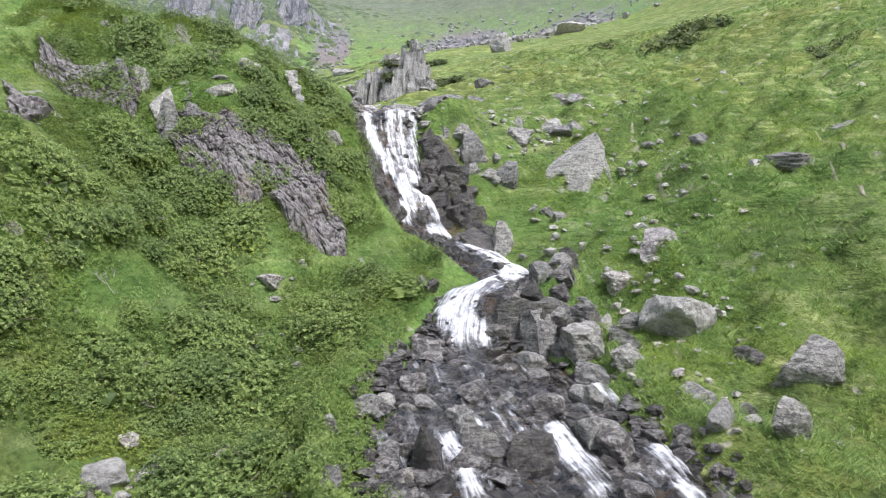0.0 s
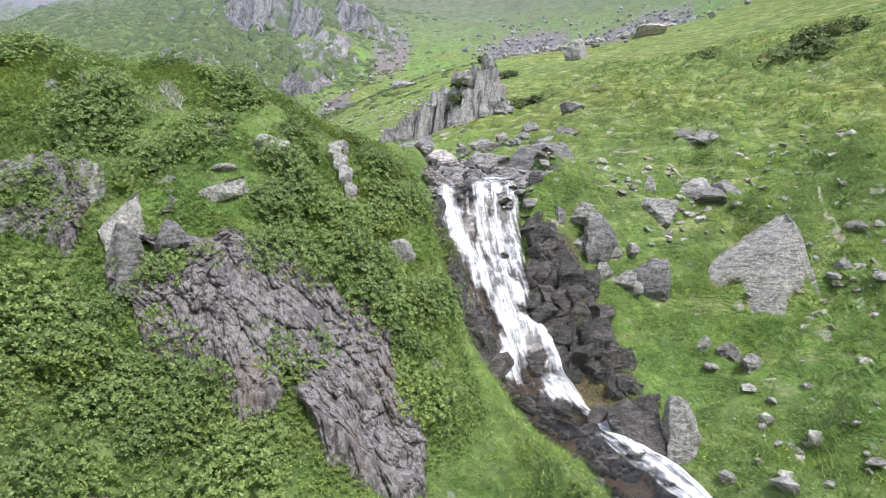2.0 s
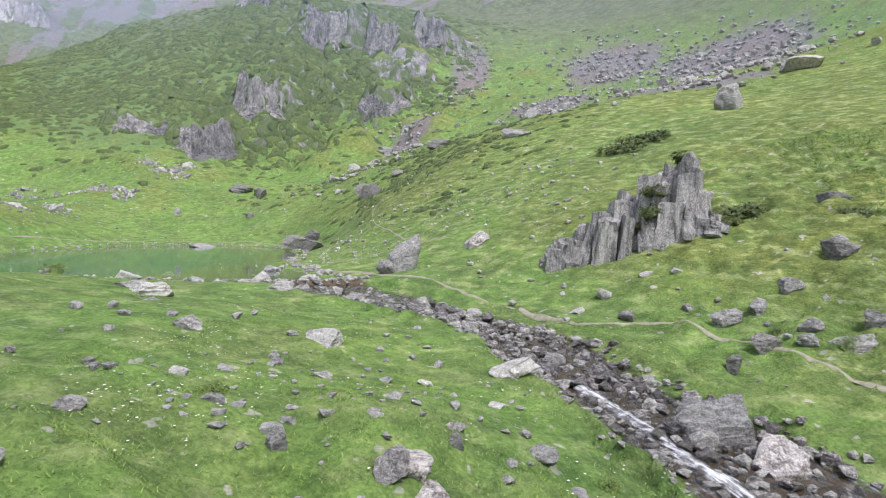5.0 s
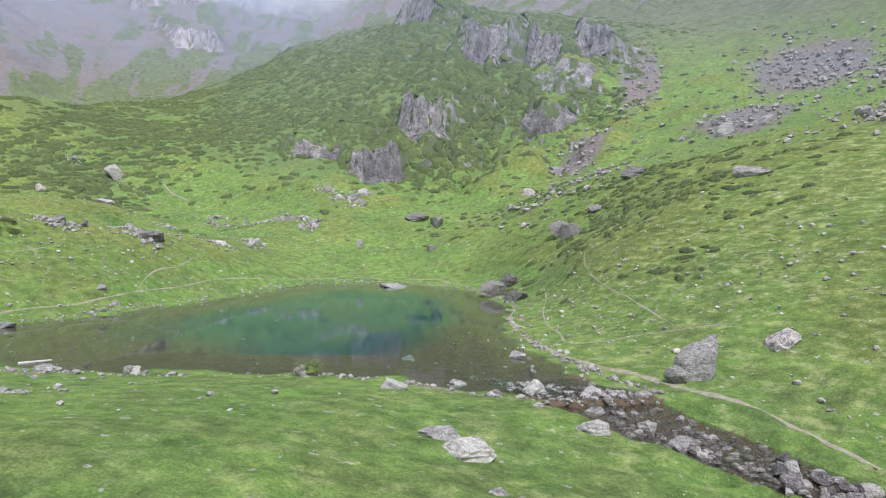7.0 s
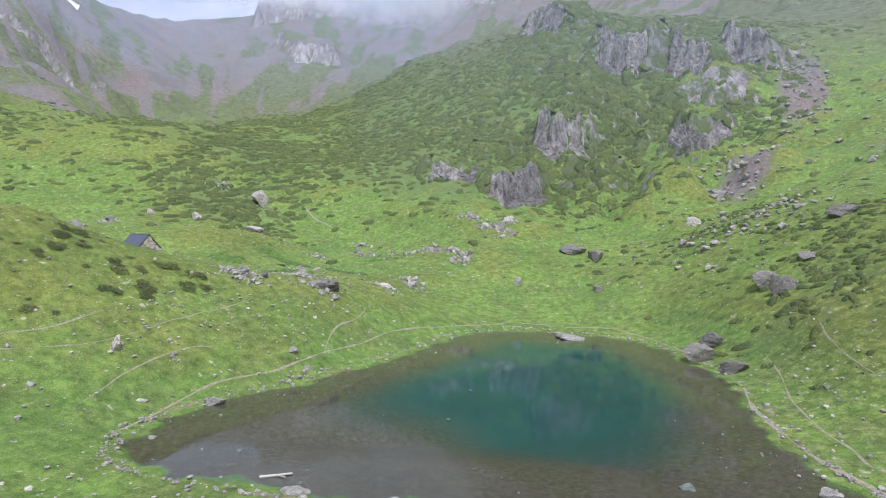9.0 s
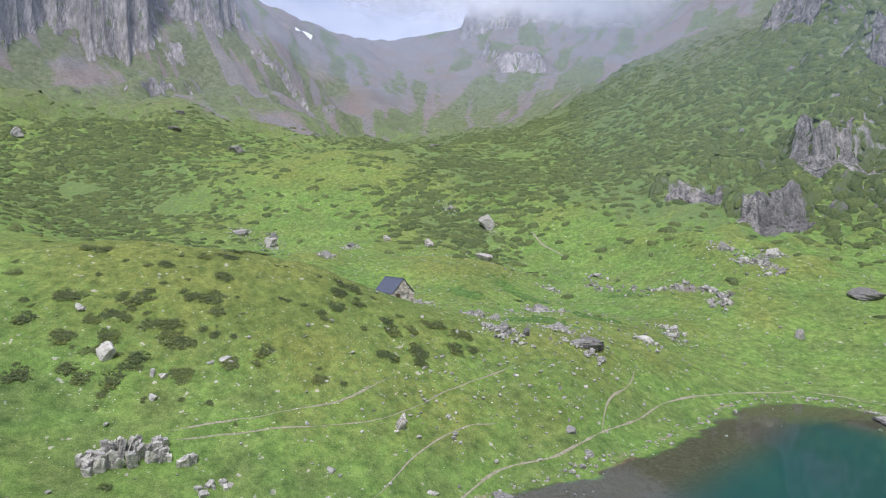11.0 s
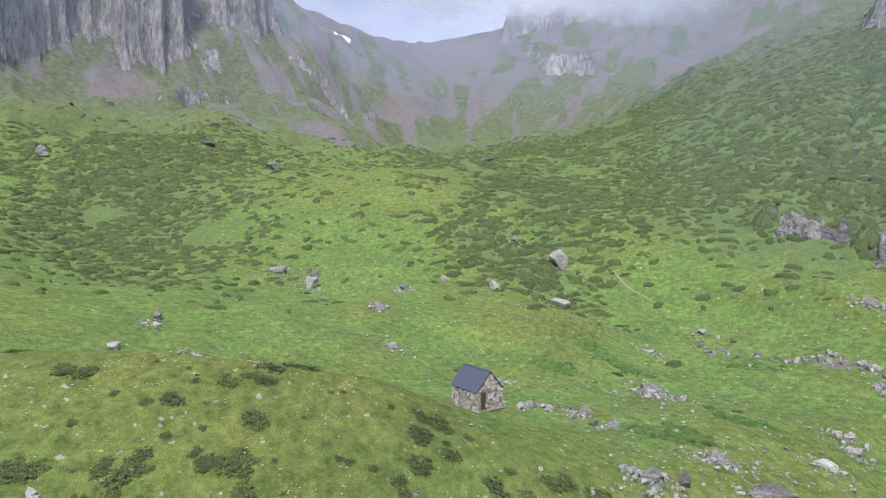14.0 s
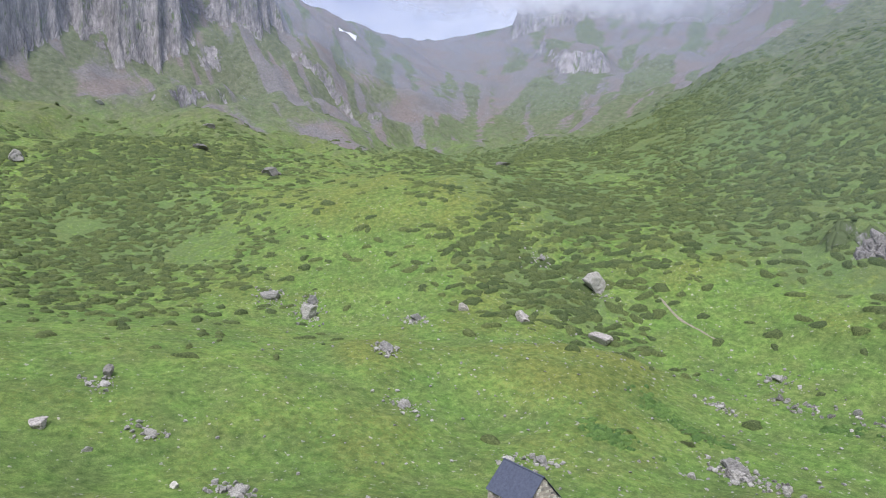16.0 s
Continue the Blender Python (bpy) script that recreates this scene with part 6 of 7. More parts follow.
THICKETS_HIGH = [
    (-11.7, 21.2, 1.2, 1.5), (-9.2, 19.9, 1.8, 0.6), (-8.4, 21.9, 0.9, 0.7), (-7.0, 22.2, 1.1, 0.7), (-5.9, 23.3, 0.9, 0.8), (-3.9, 22.9, 0.9, 1.6), (-5.3, 20.5, 1.1, 0.7), (-6.7, 19.6, 0.9, 0.4), (-4.3, 20.5, 0.8, 0.6),
    (-9.6, 19.4, 1.0, 0.5), (-8.3, 19.5, 0.9, 0.5), (-6.8, 20.1, 1.0, 0.4), (-5.3, 20.1, 0.9, 0.4), (-4.1, 20.2, 0.8, 0.4), (-6.1, 17.0, 1.2, 0.25), (-4.6, 17.1, 0.8, 0.2), (-7.6, 18.85, 0.7, 0.22), (-6.3, 19.1, 0.8, 0.25), (-5.0, 19.35, 0.8, 0.25), (-4.0, 19.6, 0.6, 0.25), (-6.9, 18.2, 0.25, 0.2), (-4.9, 18.2, 0.25, 0.2), (-10.2, 18.7, 0.9, 0.2), (-9.0, 18.2, 0.4, 0.3), (-3.0, 19.4, 0.4, 0.6), (-3.4, 21.2, 0.7, 1.0), (-2.9, 20.2, 0.5, 0.7), (-7.9, 20.6, 1.0, 0.6), (-3.2, 19.0, 0.4, 0.6), (-4.5, 24.8, 0.5, 0.6), (-10.8, 20.0, 1.2, 0.5), (-9.1, 23.2, 0.6, 0.5), (-4.6, 23.4, 0.9, 1.0), (-5.0, 21.8, 0.9, 0.8),
]


def in_brook(x, y, pad):
    d, row = near_line(np.array([x]), np.array([y]), BROOK_LINE)
    return d[0] < row[0, 3] + pad


NEAR_ROCKS = [q for rows, *_ in KINDS.values() for q in rows if q[1] < 30 and abs(q[0]) < 14] + [(-4.2, 15.6, 0.6, 0.3)]
rng = random.Random(9)
for zones, dense, label, group in ((THICKETS_LOW, 5.6, "low leafy alpine rose shrub on the grassy slope", "alpine roses on the lower slope"), (THICKETS_HIGH, 3.1, "low leafy alpine rose shrub on top of the bank", "alpine roses on the bank")):
    for cx, cy, rx, ry in zones:
        for _ in range(max(2, round(dense * rx * ry * 1.2))):
            a, r = rng.uniform(0, 6.28), math.sqrt(rng.random())
            x, y = cx + rx * r * math.cos(a), cy + ry * r * math.sin(a)
            w = rng.uniform(0.8, 1.7) * (0.75 if r > 0.8 else 1)
            clear = min(math.hypot(x - q[0], y - q[1]) - 0.55 * q[2] for q in NEAR_ROCKS) > 0.25
            if clear and not in_brook(x, y, 0.35):
                shrub(rng, x, y, w, w * rng.uniform(0.6, 1.0), label, group)
for x, y, w in ((-13.8, 24.6, 0.9), (-9.4, 26.6, 1.0), (-8.9, 26.9, 0.8), (-17.7, 31.9, 0.7), (-5.9, 30.6, 0.8), (-6.4, 32.4, 0.7), (-1.3, 46.6, 0.7), (-7.5, 43.6, 0.9), (0.5, 44.7, 1.0), (1.2, 45.0, 0.8), (-8.9, 33.8, 0.6), (0.4, 30.3, 0.6), (-3.9, 29.5, 0.6), (3.0, 12.6, 0.6), (3.4, 13.6, 0.5), (5.8, 11.0, 0.7), (-0.9, 8.3, 0.7), (-1.9, 8.4, 0.9)):
    shrub(rng, x, y, w, w * 0.9, "small leafy shrub standing alone in the grass", "single shrubs")
# on and beside the crag and up the right-hand slope
for x, y, w in ((0.4, 60.3, 2.6), (1.2, 60.0, 2.2), (-0.2, 59.3, 1.6), (-4.3, 83.1, 3.6), (-2.0, 85.5, 4.2), (-0.6, 86.2, 3.0), (21, 59, 4.5), (24, 62, 4.5), (27, 65, 4.0), (21.8, 37.9, 2.4), (17.7, 70.6, 3.4), (5.8, 57.2, 1.8), (24, 38.5, 1.6)):
    shrub(rng, x, y, w, w * 0.8, "dark green juniper cushion on the steep pasture", "junipers on the slope", True)
crag_top = [(-4.5, 58.3, 5.6, 1.7), (-4.9, 58.0, 4.6, 1.5), (-5.3, 57.8, 3.9, 1.1), (-2.9, 60.0, 7.9, 1.3), (-2.3, 60.6, 7.4, 1.4)]
for x, y, z, w in crag_top:
    thing = tagged(new("shrub"), "dark green shrub growing in a cleft of the crag", "shrub", "shrubs on the crag")
    thing.matrix_world = Matrix.Translation((x, y, z)) @ pose(0, 0, 0, 25, 0, rng.uniform(0, 360)) @ Matrix.Diagonal((w, w, w, 1))
    ob = new("foliage", rng.choice(FOLIAGE_FAR))
    ob.parent = thing
# the hill before the hut
HILL_SHRUBS_A = [
    (-128.6, 37.3), (-120.8, 40.3), (-127.3, 45.6), (-115.8, 46.3), (-115.5, 48.8), (-114.7, 51.8), (-111.2, 50.3), (-114.9, 56.0), (-119.9, 34.4), (-113.5, 34.4), (-112.7, 36.8), (-108.2, 38.2),
    (-105.8, 37.5), (-110.3, 42.0), (-109.4, 42.9), (-105.9, 43.1), (-104.7, 43.8), (-108.7, 46.3), (-107.5, 47.6), (-104.8, 48.6), (-102.8, 43.1), (-102.4, 38.9), (-104.0, 36.4), (-104.1, 32.1),
]
HILL_SHRUBS_B = [
    (-99.6, 47.7), (-99.5, 42.1), (-102.1, 57.3), (-106.6, 61.8), (-104.1, 60.1), (-105.3, 60.5), (-98.6, 61.8), (-95.6, 61.0), (-100.0, 63.3), (-99.9, 66.0), (-99.4, 67.3), (-94.5, 64.8),
    (-96.1, 71.2), (-96.2, 72.8), (-98.6, 68.3), (-108.3, 35.8), (-110.4, 32.6), (-98.4, 50.8), (-94.4, 51.4), (-105.5, 63.4), (-102.7, 62.7), (-100.8, 92.8), (-127.5, 118.1), (-105.9, 110.6), (-132.7, 108.8), (-125.4, 117.2), (-140.7, 134.6),
]
for x, y in HILL_SHRUBS_A + HILL_SHRUBS_B:
    for _ in range(rng.choice((1, 2, 2, 3))):
        w = rng.uniform(0.9, 2.2)
        shrub(rng, x + rng.gauss(0, 0.7), y + rng.gauss(0, 1.0), w, w * 0.42, "dark low juniper cushion on the grassy hill", "junipers on the hill", True)
for _ in range(60):
    x, y = rng.gauss(-108, 9), rng.gauss(47, 11)
    w = rng.uniform(0.35, 0.9)
    shrub(rng, x, y, w, w * 0.45, "small juniper cushion on the grassy hill", "junipers on the hill", True)


def heath_stuff(name, label, zones, count, size, seed, cut, leaf=None):
    """Dwarf shrubs beyond counting, as low rounded cushions stretched along the slope."""
    rng = np.random.default_rng(seed)
    area = np.array([z[2] * z[3] for z in zones], float)
    pick = rng.choice(len(zones), count * 4, p=area / area.sum())
    zs = np.array(zones)[pick]
    x, y = zs[:, 0] + rng.normal(0, 0.6, len(pick)) * zs[:, 2], zs[:, 1] + rng.normal(0, 0.6, len(pick)) * zs[:, 3]
    drift = rough_noise(x, y, 16, 3, seed)
    keep = np.argsort(-(drift + 0.12 * rng.random(len(x))))[: int(len(x) * cut)]
    keep = rng.permutation(keep)[:count]
    x, y = x[keep], y[keep]
    z = surface(x, y)
    s = size * rng.uniform(0.5, 1.6, len(x))
    n, k = len(x), 8
    gx, gy = (surface(x + 0.7, y) - surface(x - 0.7, y)) / 1.4, (surface(x, y + 0.7) - surface(x, y - 0.7)) / 1.4
    along = np.arctan2(gx, -gy)[:, None] + rng.normal(0, 0.35, (n, 1))
    a = np.arange(k)[None] * 2 * np.pi / k + rng.uniform(0, 0.7, (n, 1))
    lobes = 1 + 0.28 * np.sin(2 * a + rng.uniform(0, 6.28, (n, 1))) + 0.16 * np.sin(3 * a + rng.uniform(0, 6.28, (n, 1)))
    long, deep, tall = s[:, None] * rng.uniform(0.5, 1.0, (n, 1)), s[:, None] * rng.uniform(0.28, 0.5, (n, 1)), s[:, None] * rng.uniform(0.18, 0.34, (n, 1))
    rings = []
    for reach, level in ((1.0, -0.35), (0.86, 0.45), (0.5, 0.9), (0.0, 1.0)):
        u, v = np.cos(a) * lobes * reach * long * rng.uniform(0.88, 1.12, (n, k)), np.sin(a) * lobes * reach * deep * rng.uniform(0.88, 1.12, (n, k))
        if not reach:
            u, v = u[:, :1], v[:, :1]
        dx, dy = u * np.cos(along) - v * np.sin(along), u * np.sin(along) + v * np.cos(along)
        lift = tall * level * rng.uniform(0.75, 1.2, dx.shape)
        rings.append(np.stack([x[:, None] + dx, y[:, None] + dy, z[:, None] + np.clip(gx, -1.2, 1.2)[:, None] * dx + np.clip(gy, -1.2, 1.2)[:, None] * dy + lift], -1))
    verts = np.concatenate(rings, 1)
    tris = []
    for ring in range(2):
        for q in range(k):
            p0, p1 = ring * k + q, ring * k + (q + 1) % k
            tris += [(p0, p1, p1 + k), (p0, p1 + k, p0 + k)]
    tris += [(2 * k + q, 2 * k + (q + 1) % k, 3 * k) for q in range(k)]
    tri = (np.array(tris)[None] + (np.arange(n) * (3 * k + 1))[:, None, None]).reshape(-1)
    me = bpy.data.meshes.new(name)
    me.vertices.add(n * (3 * k + 1))
    me.vertices.foreach_set("co", verts.ravel())
    me.loops.add(len(tri))
    me.loops.foreach_set("vertex_index", tri.astype(np.int32))
    me.polygons.add(len(tri) // 3)
    me.polygons.foreach_set("loop_start", np.arange(0, len(tri), 3, dtype=np.int32))
    me.polygons.foreach_set("use_smooth", np.ones(len(tri) // 3, bool))
    me.update(calc_edges=True)
    me.materials.append(leaf or HEATH)
    return tagged(new(name, me), label, "heath", kind="stuff")


heath_stuff("heath", "dark green dwarf shrubs in drifts on the valley sides", [(-200, 170, 45, 26), (-265, 75, 55, 36), (-150, 215, 55, 40), (-240, 270, 70, 55), (-300, 240, 50, 50), (-175, 138, 26, 12), (-320, 100, 40, 50)], 15000, 1.55, 71, 0.9)
heath_stuff("crag_scrub", "dark scrub clinging to the rocky hill", [(-105, 195, 32, 18), (-95, 235, 36, 24), (-65, 240, 22, 22), (-130, 265, 34, 26), (-90, 290, 44, 24)], 5200, 1.45, 72, 0.9)
heath_stuff("slope_scrub", "low scrub on the slope above the lake", [(-34, 108, 8, 14), (-22, 100, 10, 12), (-50, 150, 18, 18), (-28, 128, 14, 14)], 800, 0.9, 73, 0.75)


def undergrowth(name, label, box, count, seed):
    """Leafy sprays of low heath plants that carpet the banks."""
    rng = np.random.default_rng(seed)
    x, y = rng.uniform(box[0], box[1], count), rng.uniform(box[2], box[3], count)
    d, row = near_line(x, y, BROOK_LINE)
    near = np.full(count, 9.0)
    for cx, cy, rx, ry in THICKETS_LOW + THICKETS_HIGH:
        near = np.minimum(near, np.hypot((x - cx) / (rx + 0.5), (y - cy) / (ry + 0.5)))
    dense = rough_noise(x, y, 2.2, 3, seed) + 0.1 * rng.random(count) - np.where(y > 18, 0.7, 0.25) * np.maximum(near - np.where(y > 18, 0.75, 0.9), 0)
    keep = (d > row[:, 3] + 0.4) & (dense > (0.45 if box[1] < 1 else -2.0))
    x, y = x[keep], y[keep]
    k, n = 5, int(keep.sum())
    z = surface(x, y) + rng.uniform(0.02, 0.20, n)
    a = rng.uniform(0, 6.28, (n, 1)) + np.arange(k)[None] * 1.26
    tilt = rng.uniform(0.1, 0.9, (n, k))
    out = np.stack([np.cos(a), np.sin(a), tilt], -1) * rng.uniform(0.028, 0.052, (n, k, 1))
    wide = np.stack([-np.sin(a), np.cos(a), 0 * a], -1) * 0.010
    c = np.stack([x, y, z], -1)[:, None]
    quad = np.stack([c + 0 * out, c + out * 0.55 + wide, c + out, c + out * 0.55 - wide], 2).reshape(-1, 3)
    me = bpy.data.meshes.new(name)
    m = n * k
    me.vertices.add(m * 4)
    me.vertices.foreach_set("co", quad.ravel())
    me.loops.add(m * 4)
    me.loops.foreach_set("vertex_index", np.arange(m * 4, dtype=np.int32))
    me.polygons.add(m)
    me.polygons.foreach_set("loop_start", np.arange(0, m * 4, 4, dtype=np.int32))
    me.update(calc_edges=True)
    me.materials.append(SHRUB_LEAF)
    return tagged(new(name, me), label, "undergrowth", kind="stuff")


undergrowth("undergrowth", "low leafy heath plants carpeting the slope", (-13, 0, 7, 27), 130000, 91)
undergrowth("undergrowth", "low herbs among the grass beside the brook", (1, 8, 8, 29), 9000, 92)


heath_stuff("herbs", "rank fresh green herbs growing round the hut", [(-127.3, 118.4, 3.2, 1.6), (-102.6, 94.8, 3.2, 1.6), (-103.7, 107.2, 3.2, 1.6), (-115.3, 134.8, 3.2, 1.6), (-131.5, 105.6, 3.2, 1.6), (-104.4, 92.1, 3.2, 1.6), (-134.0, 119.3, 3.2, 1.6)], 420, 0.75, 74, 0.9, HERBS)


def grass_stuff(name, label, box, count, tall, seed, blades=9, wide=0.02):
    rng = np.random.default_rng(seed)
    x, y = rng.uniform(box[0], box[1], count), rng.uniform(box[2], box[3], count)
    d, row = near_line(x, y, BROOK_LINE)
    keep = (d > row[:, 3] + 0.15) & (shore_distance(x, y) > 0.4)
    keep &= rough_noise(x, y, 2.0, 3, seed) + 0.15 * rng.random(count) > 0.46
    x, y = x[keep], y[keep]
    z = surface(x, y)
    n = len(x)
    a, b = rng.uniform(0, 6.28, (n, blades)), rng.uniform(0, 6.28, (n, blades))
    h = tall * rng.uniform(0.5, 1.3, (n, 1)) * rng.uniform(0.6, 1.1, (n, blades))
    lean = h * rng.uniform(0.6, 1.7, (n, blades))
    root = np.stack([x[:, None] + rng.normal(0, 0.05, (n, blades)), y[:, None] + rng.normal(0, 0.05, (n, blades)), np.broadcast_to(z[:, None] - 0.02, (n, blades))], -1)
    tip = root + np.stack([np.cos(a) * lean, np.sin(a) * lean, h], -1)
    w = np.stack([np.cos(b), np.sin(b), 0 * b], -1) * wide
    tri = np.stack([root - w, root + w, tip], 2).reshape(-1, 3)
    k = len(tri) // 3
    me = bpy.data.meshes.new(name)
    me.vertices.add(k * 3)
    me.vertices.foreach_set("co", tri.ravel())
    me.loops.add(k * 3)
    me.loops.foreach_set("vertex_index", np.arange(k * 3, dtype=np.int32))
    me.polygons.add(k)
    me.polygons.foreach_set("loop_start", np.arange(0, k * 3, 3, dtype=np.int32))
    me.update(calc_edges=True)
    me.materials.append(GRASS_LEAF)
    return tagged(new(name, me), label, "grass", kind="stuff")


grass_stuff("grass", "long fresh green grass on the slopes by the brook", (-12, 9, 7, 27), 60000, 0.09, 81, blades=7, wide=0.007)
grass_stuff("grass", "short green grass around the upper brook", (-22, 9, 26, 50), 36000, 0.065, 82, blades=6, wide=0.012)
grass_stuff("tussocks", "tufts of grass on the bumpy bank", (3, 15, 8, 34), 30000, 0.16, 84, blades=7, wide=0.008)
grass_stuff("tussocks", "coarse tussock grass on the terraced slope", (6, 40, 14, 75), 16000, 0.2, 83, blades=8, wide=0.03)


def wildflowers(label, box, count, size, mat, seed):
    """Specks of blossom, each a small cup of four petals, in loose drifts."""
    rng = np.random.default_rng(seed)
    x, y = rng.uniform(box[0], box[1], count * 4), rng.uniform(box[2], box[3], count * 4)
    keep = np.argsort(-(rough_noise(x, y, 3.0, 3, seed) + 0.25 * rng.random(len(x))))[:count]
    x, y = x[keep], y[keep]
    d, row = near_line(x, y, BROOK_LINE)
    ok = (d > row[:, 3] + 0.4) & (shore_distance(x, y) > 0.6)
    x, y = x[ok], y[ok]
    z = surface(x, y) + rng.uniform(0.03, 0.10, len(x))
    verts, faces = [], []
    for px, py, pz in zip(x, y, z):
        r, n = size * rng.uniform(0.6, 1.4), len(verts)
        verts.append((px, py, pz))
        turn = rng.uniform(0, 6.28)
        for k in range(8):
            q = r * (1.0 if k % 2 else 0.55)
            verts.append((px + q * math.cos(turn + k * 0.785), py + q * math.sin(turn + k * 0.785), pz + 0.3 * r))
        faces += [(n, n + 1 + 2 * k, n + 2 + 2 * k, n + 1 + (2 * k + 2) % 8) for k in range(4)]
    me = bpy.data.meshes.new("wildflowers")
    me.from_pydata(verts, [], faces)
    me.materials.append(mat)
    tagged(new("wildflowers", me), label, "flowers", kind="stuff")


WHITE_PETAL = plain_material("white_petal", (0.62, 0.62, 0.52), (0.80, 0.80, 0.72), 30)
YELLOW_PETAL = plain_material("yellow_petal", (0.55, 0.50, 0.10), (0.75, 0.68, 0.18), 30)
wildflowers("scattered white wildflowers in the short grass", (-24, -5, 25, 48), 650, 0.035, WHITE_PETAL, 95)
wildflowers("scattered yellow wildflowers in the heath", (-13, 7, 8, 30), 700, 0.022, YELLOW_PETAL, 96)
wildflowers("pale flower heads on the grassy hill", (-122, -92, 32, 66), 500, 0.07, WHITE_PETAL, 97)


def dead_shrub(x, y, tall, seed):
    """Bare grey branches that fork three times."""
    rng = random.Random(seed)
    thing = tagged(new("dead_shrub"), "bare grey branches of a dead shrub in the heath", "dead shrub", "dead shrubs on the bank")
    thing.matrix_world = Matrix.Translation((x, y, spot(x, y) - 0.03))

    def fork(bm, a, way, size, depth):
        b = a + way * size
        limb = bmesh.ops.create_cone(bm, segments=5, radius1=0.012 * size / 0.35, radius2=0.008 * size / 0.35, depth=size, cap_ends=True)
        bmesh.ops.transform(bm, matrix=Matrix.Translation((a + b) / 2) @ way.to_track_quat("Z", "Y").to_matrix().to_4x4(), verts=limb["verts"])
        if depth:
            for _ in range(3):
                turn = Vector((rng.gauss(0, 0.5), rng.gauss(0, 0.5), rng.uniform(-0.1, 0.4)))
                fork(bm, b, (way + turn).normalized(), size * rng.uniform(0.6, 0.8), depth - 1)

    for _ in range(3):
        bm = bmesh.new()
        fork(bm, Vector((rng.gauss(0, 0.05), rng.gauss(0, 0.05), 0)), Vector((rng.gauss(0, 0.6), rng.gauss(0, 0.6), 1)).normalized(), tall * 0.42, 3)
        part("branch", bm, PALE_TWIG, thing)


PALE_TWIG = plain_material("bleached_twig", (0.30, 0.27, 0.25), (0.50, 0.47, 0.44), 18)
for i, (x, y, tall) in enumerate(((-7.96, 20.67, 0.8), (-8.4, 20.9, 0.55), (-8.5, 20.3, 0.5), (-7.2, 20.4, 0.5), (-9.6, 20.2, 0.5), (-6.5, 12.6, 0.5), (-4.9, 11.0, 0.4))):
    dead_shrub(x, y, tall, 600 + i)
for x, y, wide, high in ((-5.3, 22.05, 0.32, 0.4), (-5.1, 21.8, 0.36, 0.5), (-4.95, 21.66, 0.34, 0.5), (-4.8, 21.5, 0.3, 0.45)):
    put("slab", PALE[0], seat(x, y, wide, high, turn=30, sink=0.1), "pale upright slab edge showing in the heath", "rock", "pale slabs on the bank")
put("rock", PALE[2], seat(-6.2, 20.6, 0.9, 0.5, turn=20), "pale tan rock above bare brown soil", "rock")


# ---- trodden paths ----
def trail(points, wide, seed, lift=0.035):
    line = spline([(x, y) for x, y in points], 10)
    gap = np.linalg.norm(np.diff(line, axis=0), axis=1).sum()
    n = max(12, int(gap / 0.45))
    t = np.linspace(0, len(line) - 1, n)
    line = np.stack([np.interp(t, np.arange(len(line)), line[:, k]) for k in range(2)], -1)
    tang = np.gradient(line, axis=0)
    tang /= np.linalg.norm(tang, axis=1)[:, None]
    side = np.stack([-tang[:, 1], tang[:, 0]], -1)
    half = 0.65 * wide * np.clip(-0.2 + 1.7 * rough_noise(np.arange(n), np.full(n, seed * 3.1), 4.0, 3, seed), 0.12, 2) * np.minimum(1, np.minimum(np.arange(n), n - 1 - np.arange(n)) / 4 + 0.05)
    s = np.array([-1, -0.5, 0, 0.5, 1.0])
    xy = line[:, None] + side[:, None] * (s[None, :, None] * half[:, None, None])
    z = surface(xy[..., 0], xy[..., 1]) + lift * (1 - 0.9 * np.abs(s)[None] ** 4)
    me = grid_mesh("path", np.concatenate([xy, z[..., None]], -1))
    me.materials.append(EARTH)
    return tagged(new("path", me), "narrow trodden path of pale earth and gravel", "path", kind="structure")


EARTH = plain_material("trodden_earth", (0.16, 0.15, 0.095), (0.34, 0.315, 0.24), 3.0, 0.95, 0.5)
trail([(-40.5, 92), (-38.8, 84.5), (-34.7, 75), (-30.3, 68.9), (-26.9, 65.7), (-24.0, 63.7), (-21.6, 61.4), (-18, 58.3)], 0.5, 14)
trail([(-18, 58.3), (-15, 55.3), (-11.4, 51.7), (-8.8, 49.5), (-5.2, 48.8), (-2.7, 46.2), (-0.5, 43.5), (2.9, 38.8), (5.2, 36.5), (8, 31)], 0.22, 1)
trail([(-39.4, 100.9), (-37.5, 94.5), (-36.1, 87.0), (-33.7, 79.4), (-32.0, 76.1), (-30.5, 72.7), (-27.1, 72.6), (-22.7, 71.9), (-18.7, 70.5)], 0.2, 2)
trail([(-34.5, 101.7), (-33.4, 96.5), (-30.1, 87.4), (-27.2, 82.2), (-24.9, 77.3), (-22.4, 71.9)], 0.17, 3)
trail([(-95.4, 40), (-94.6, 43.3), (-93.0, 49.0), (-92.4, 54.2), (-93.3, 59.8)], 0.15, 4)
trail([(-94.4, 40.2), (-92.6, 45.3), (-90.4, 51.9), (-89.7, 58.6), (-90.8, 66.5), (-91.4, 75.6)], 0.13, 5)
trail([(-83.2, 50.7), (-85.6, 56.9), (-86.4, 62.8), (-85.9, 66.8)], 0.13, 6)
trail([(-78.8, 50.5), (-82.2, 61.9), (-81.2, 69.7), (-81.4, 76.5), (-81.5, 83.9), (-82.3, 91.6), (-80.9, 104), (-76, 113)], 0.22, 7)
trail([(-81.5, 77.1), (-83.8, 81.7), (-85.1, 87.8), (-87.2, 92.1)], 0.2, 8)
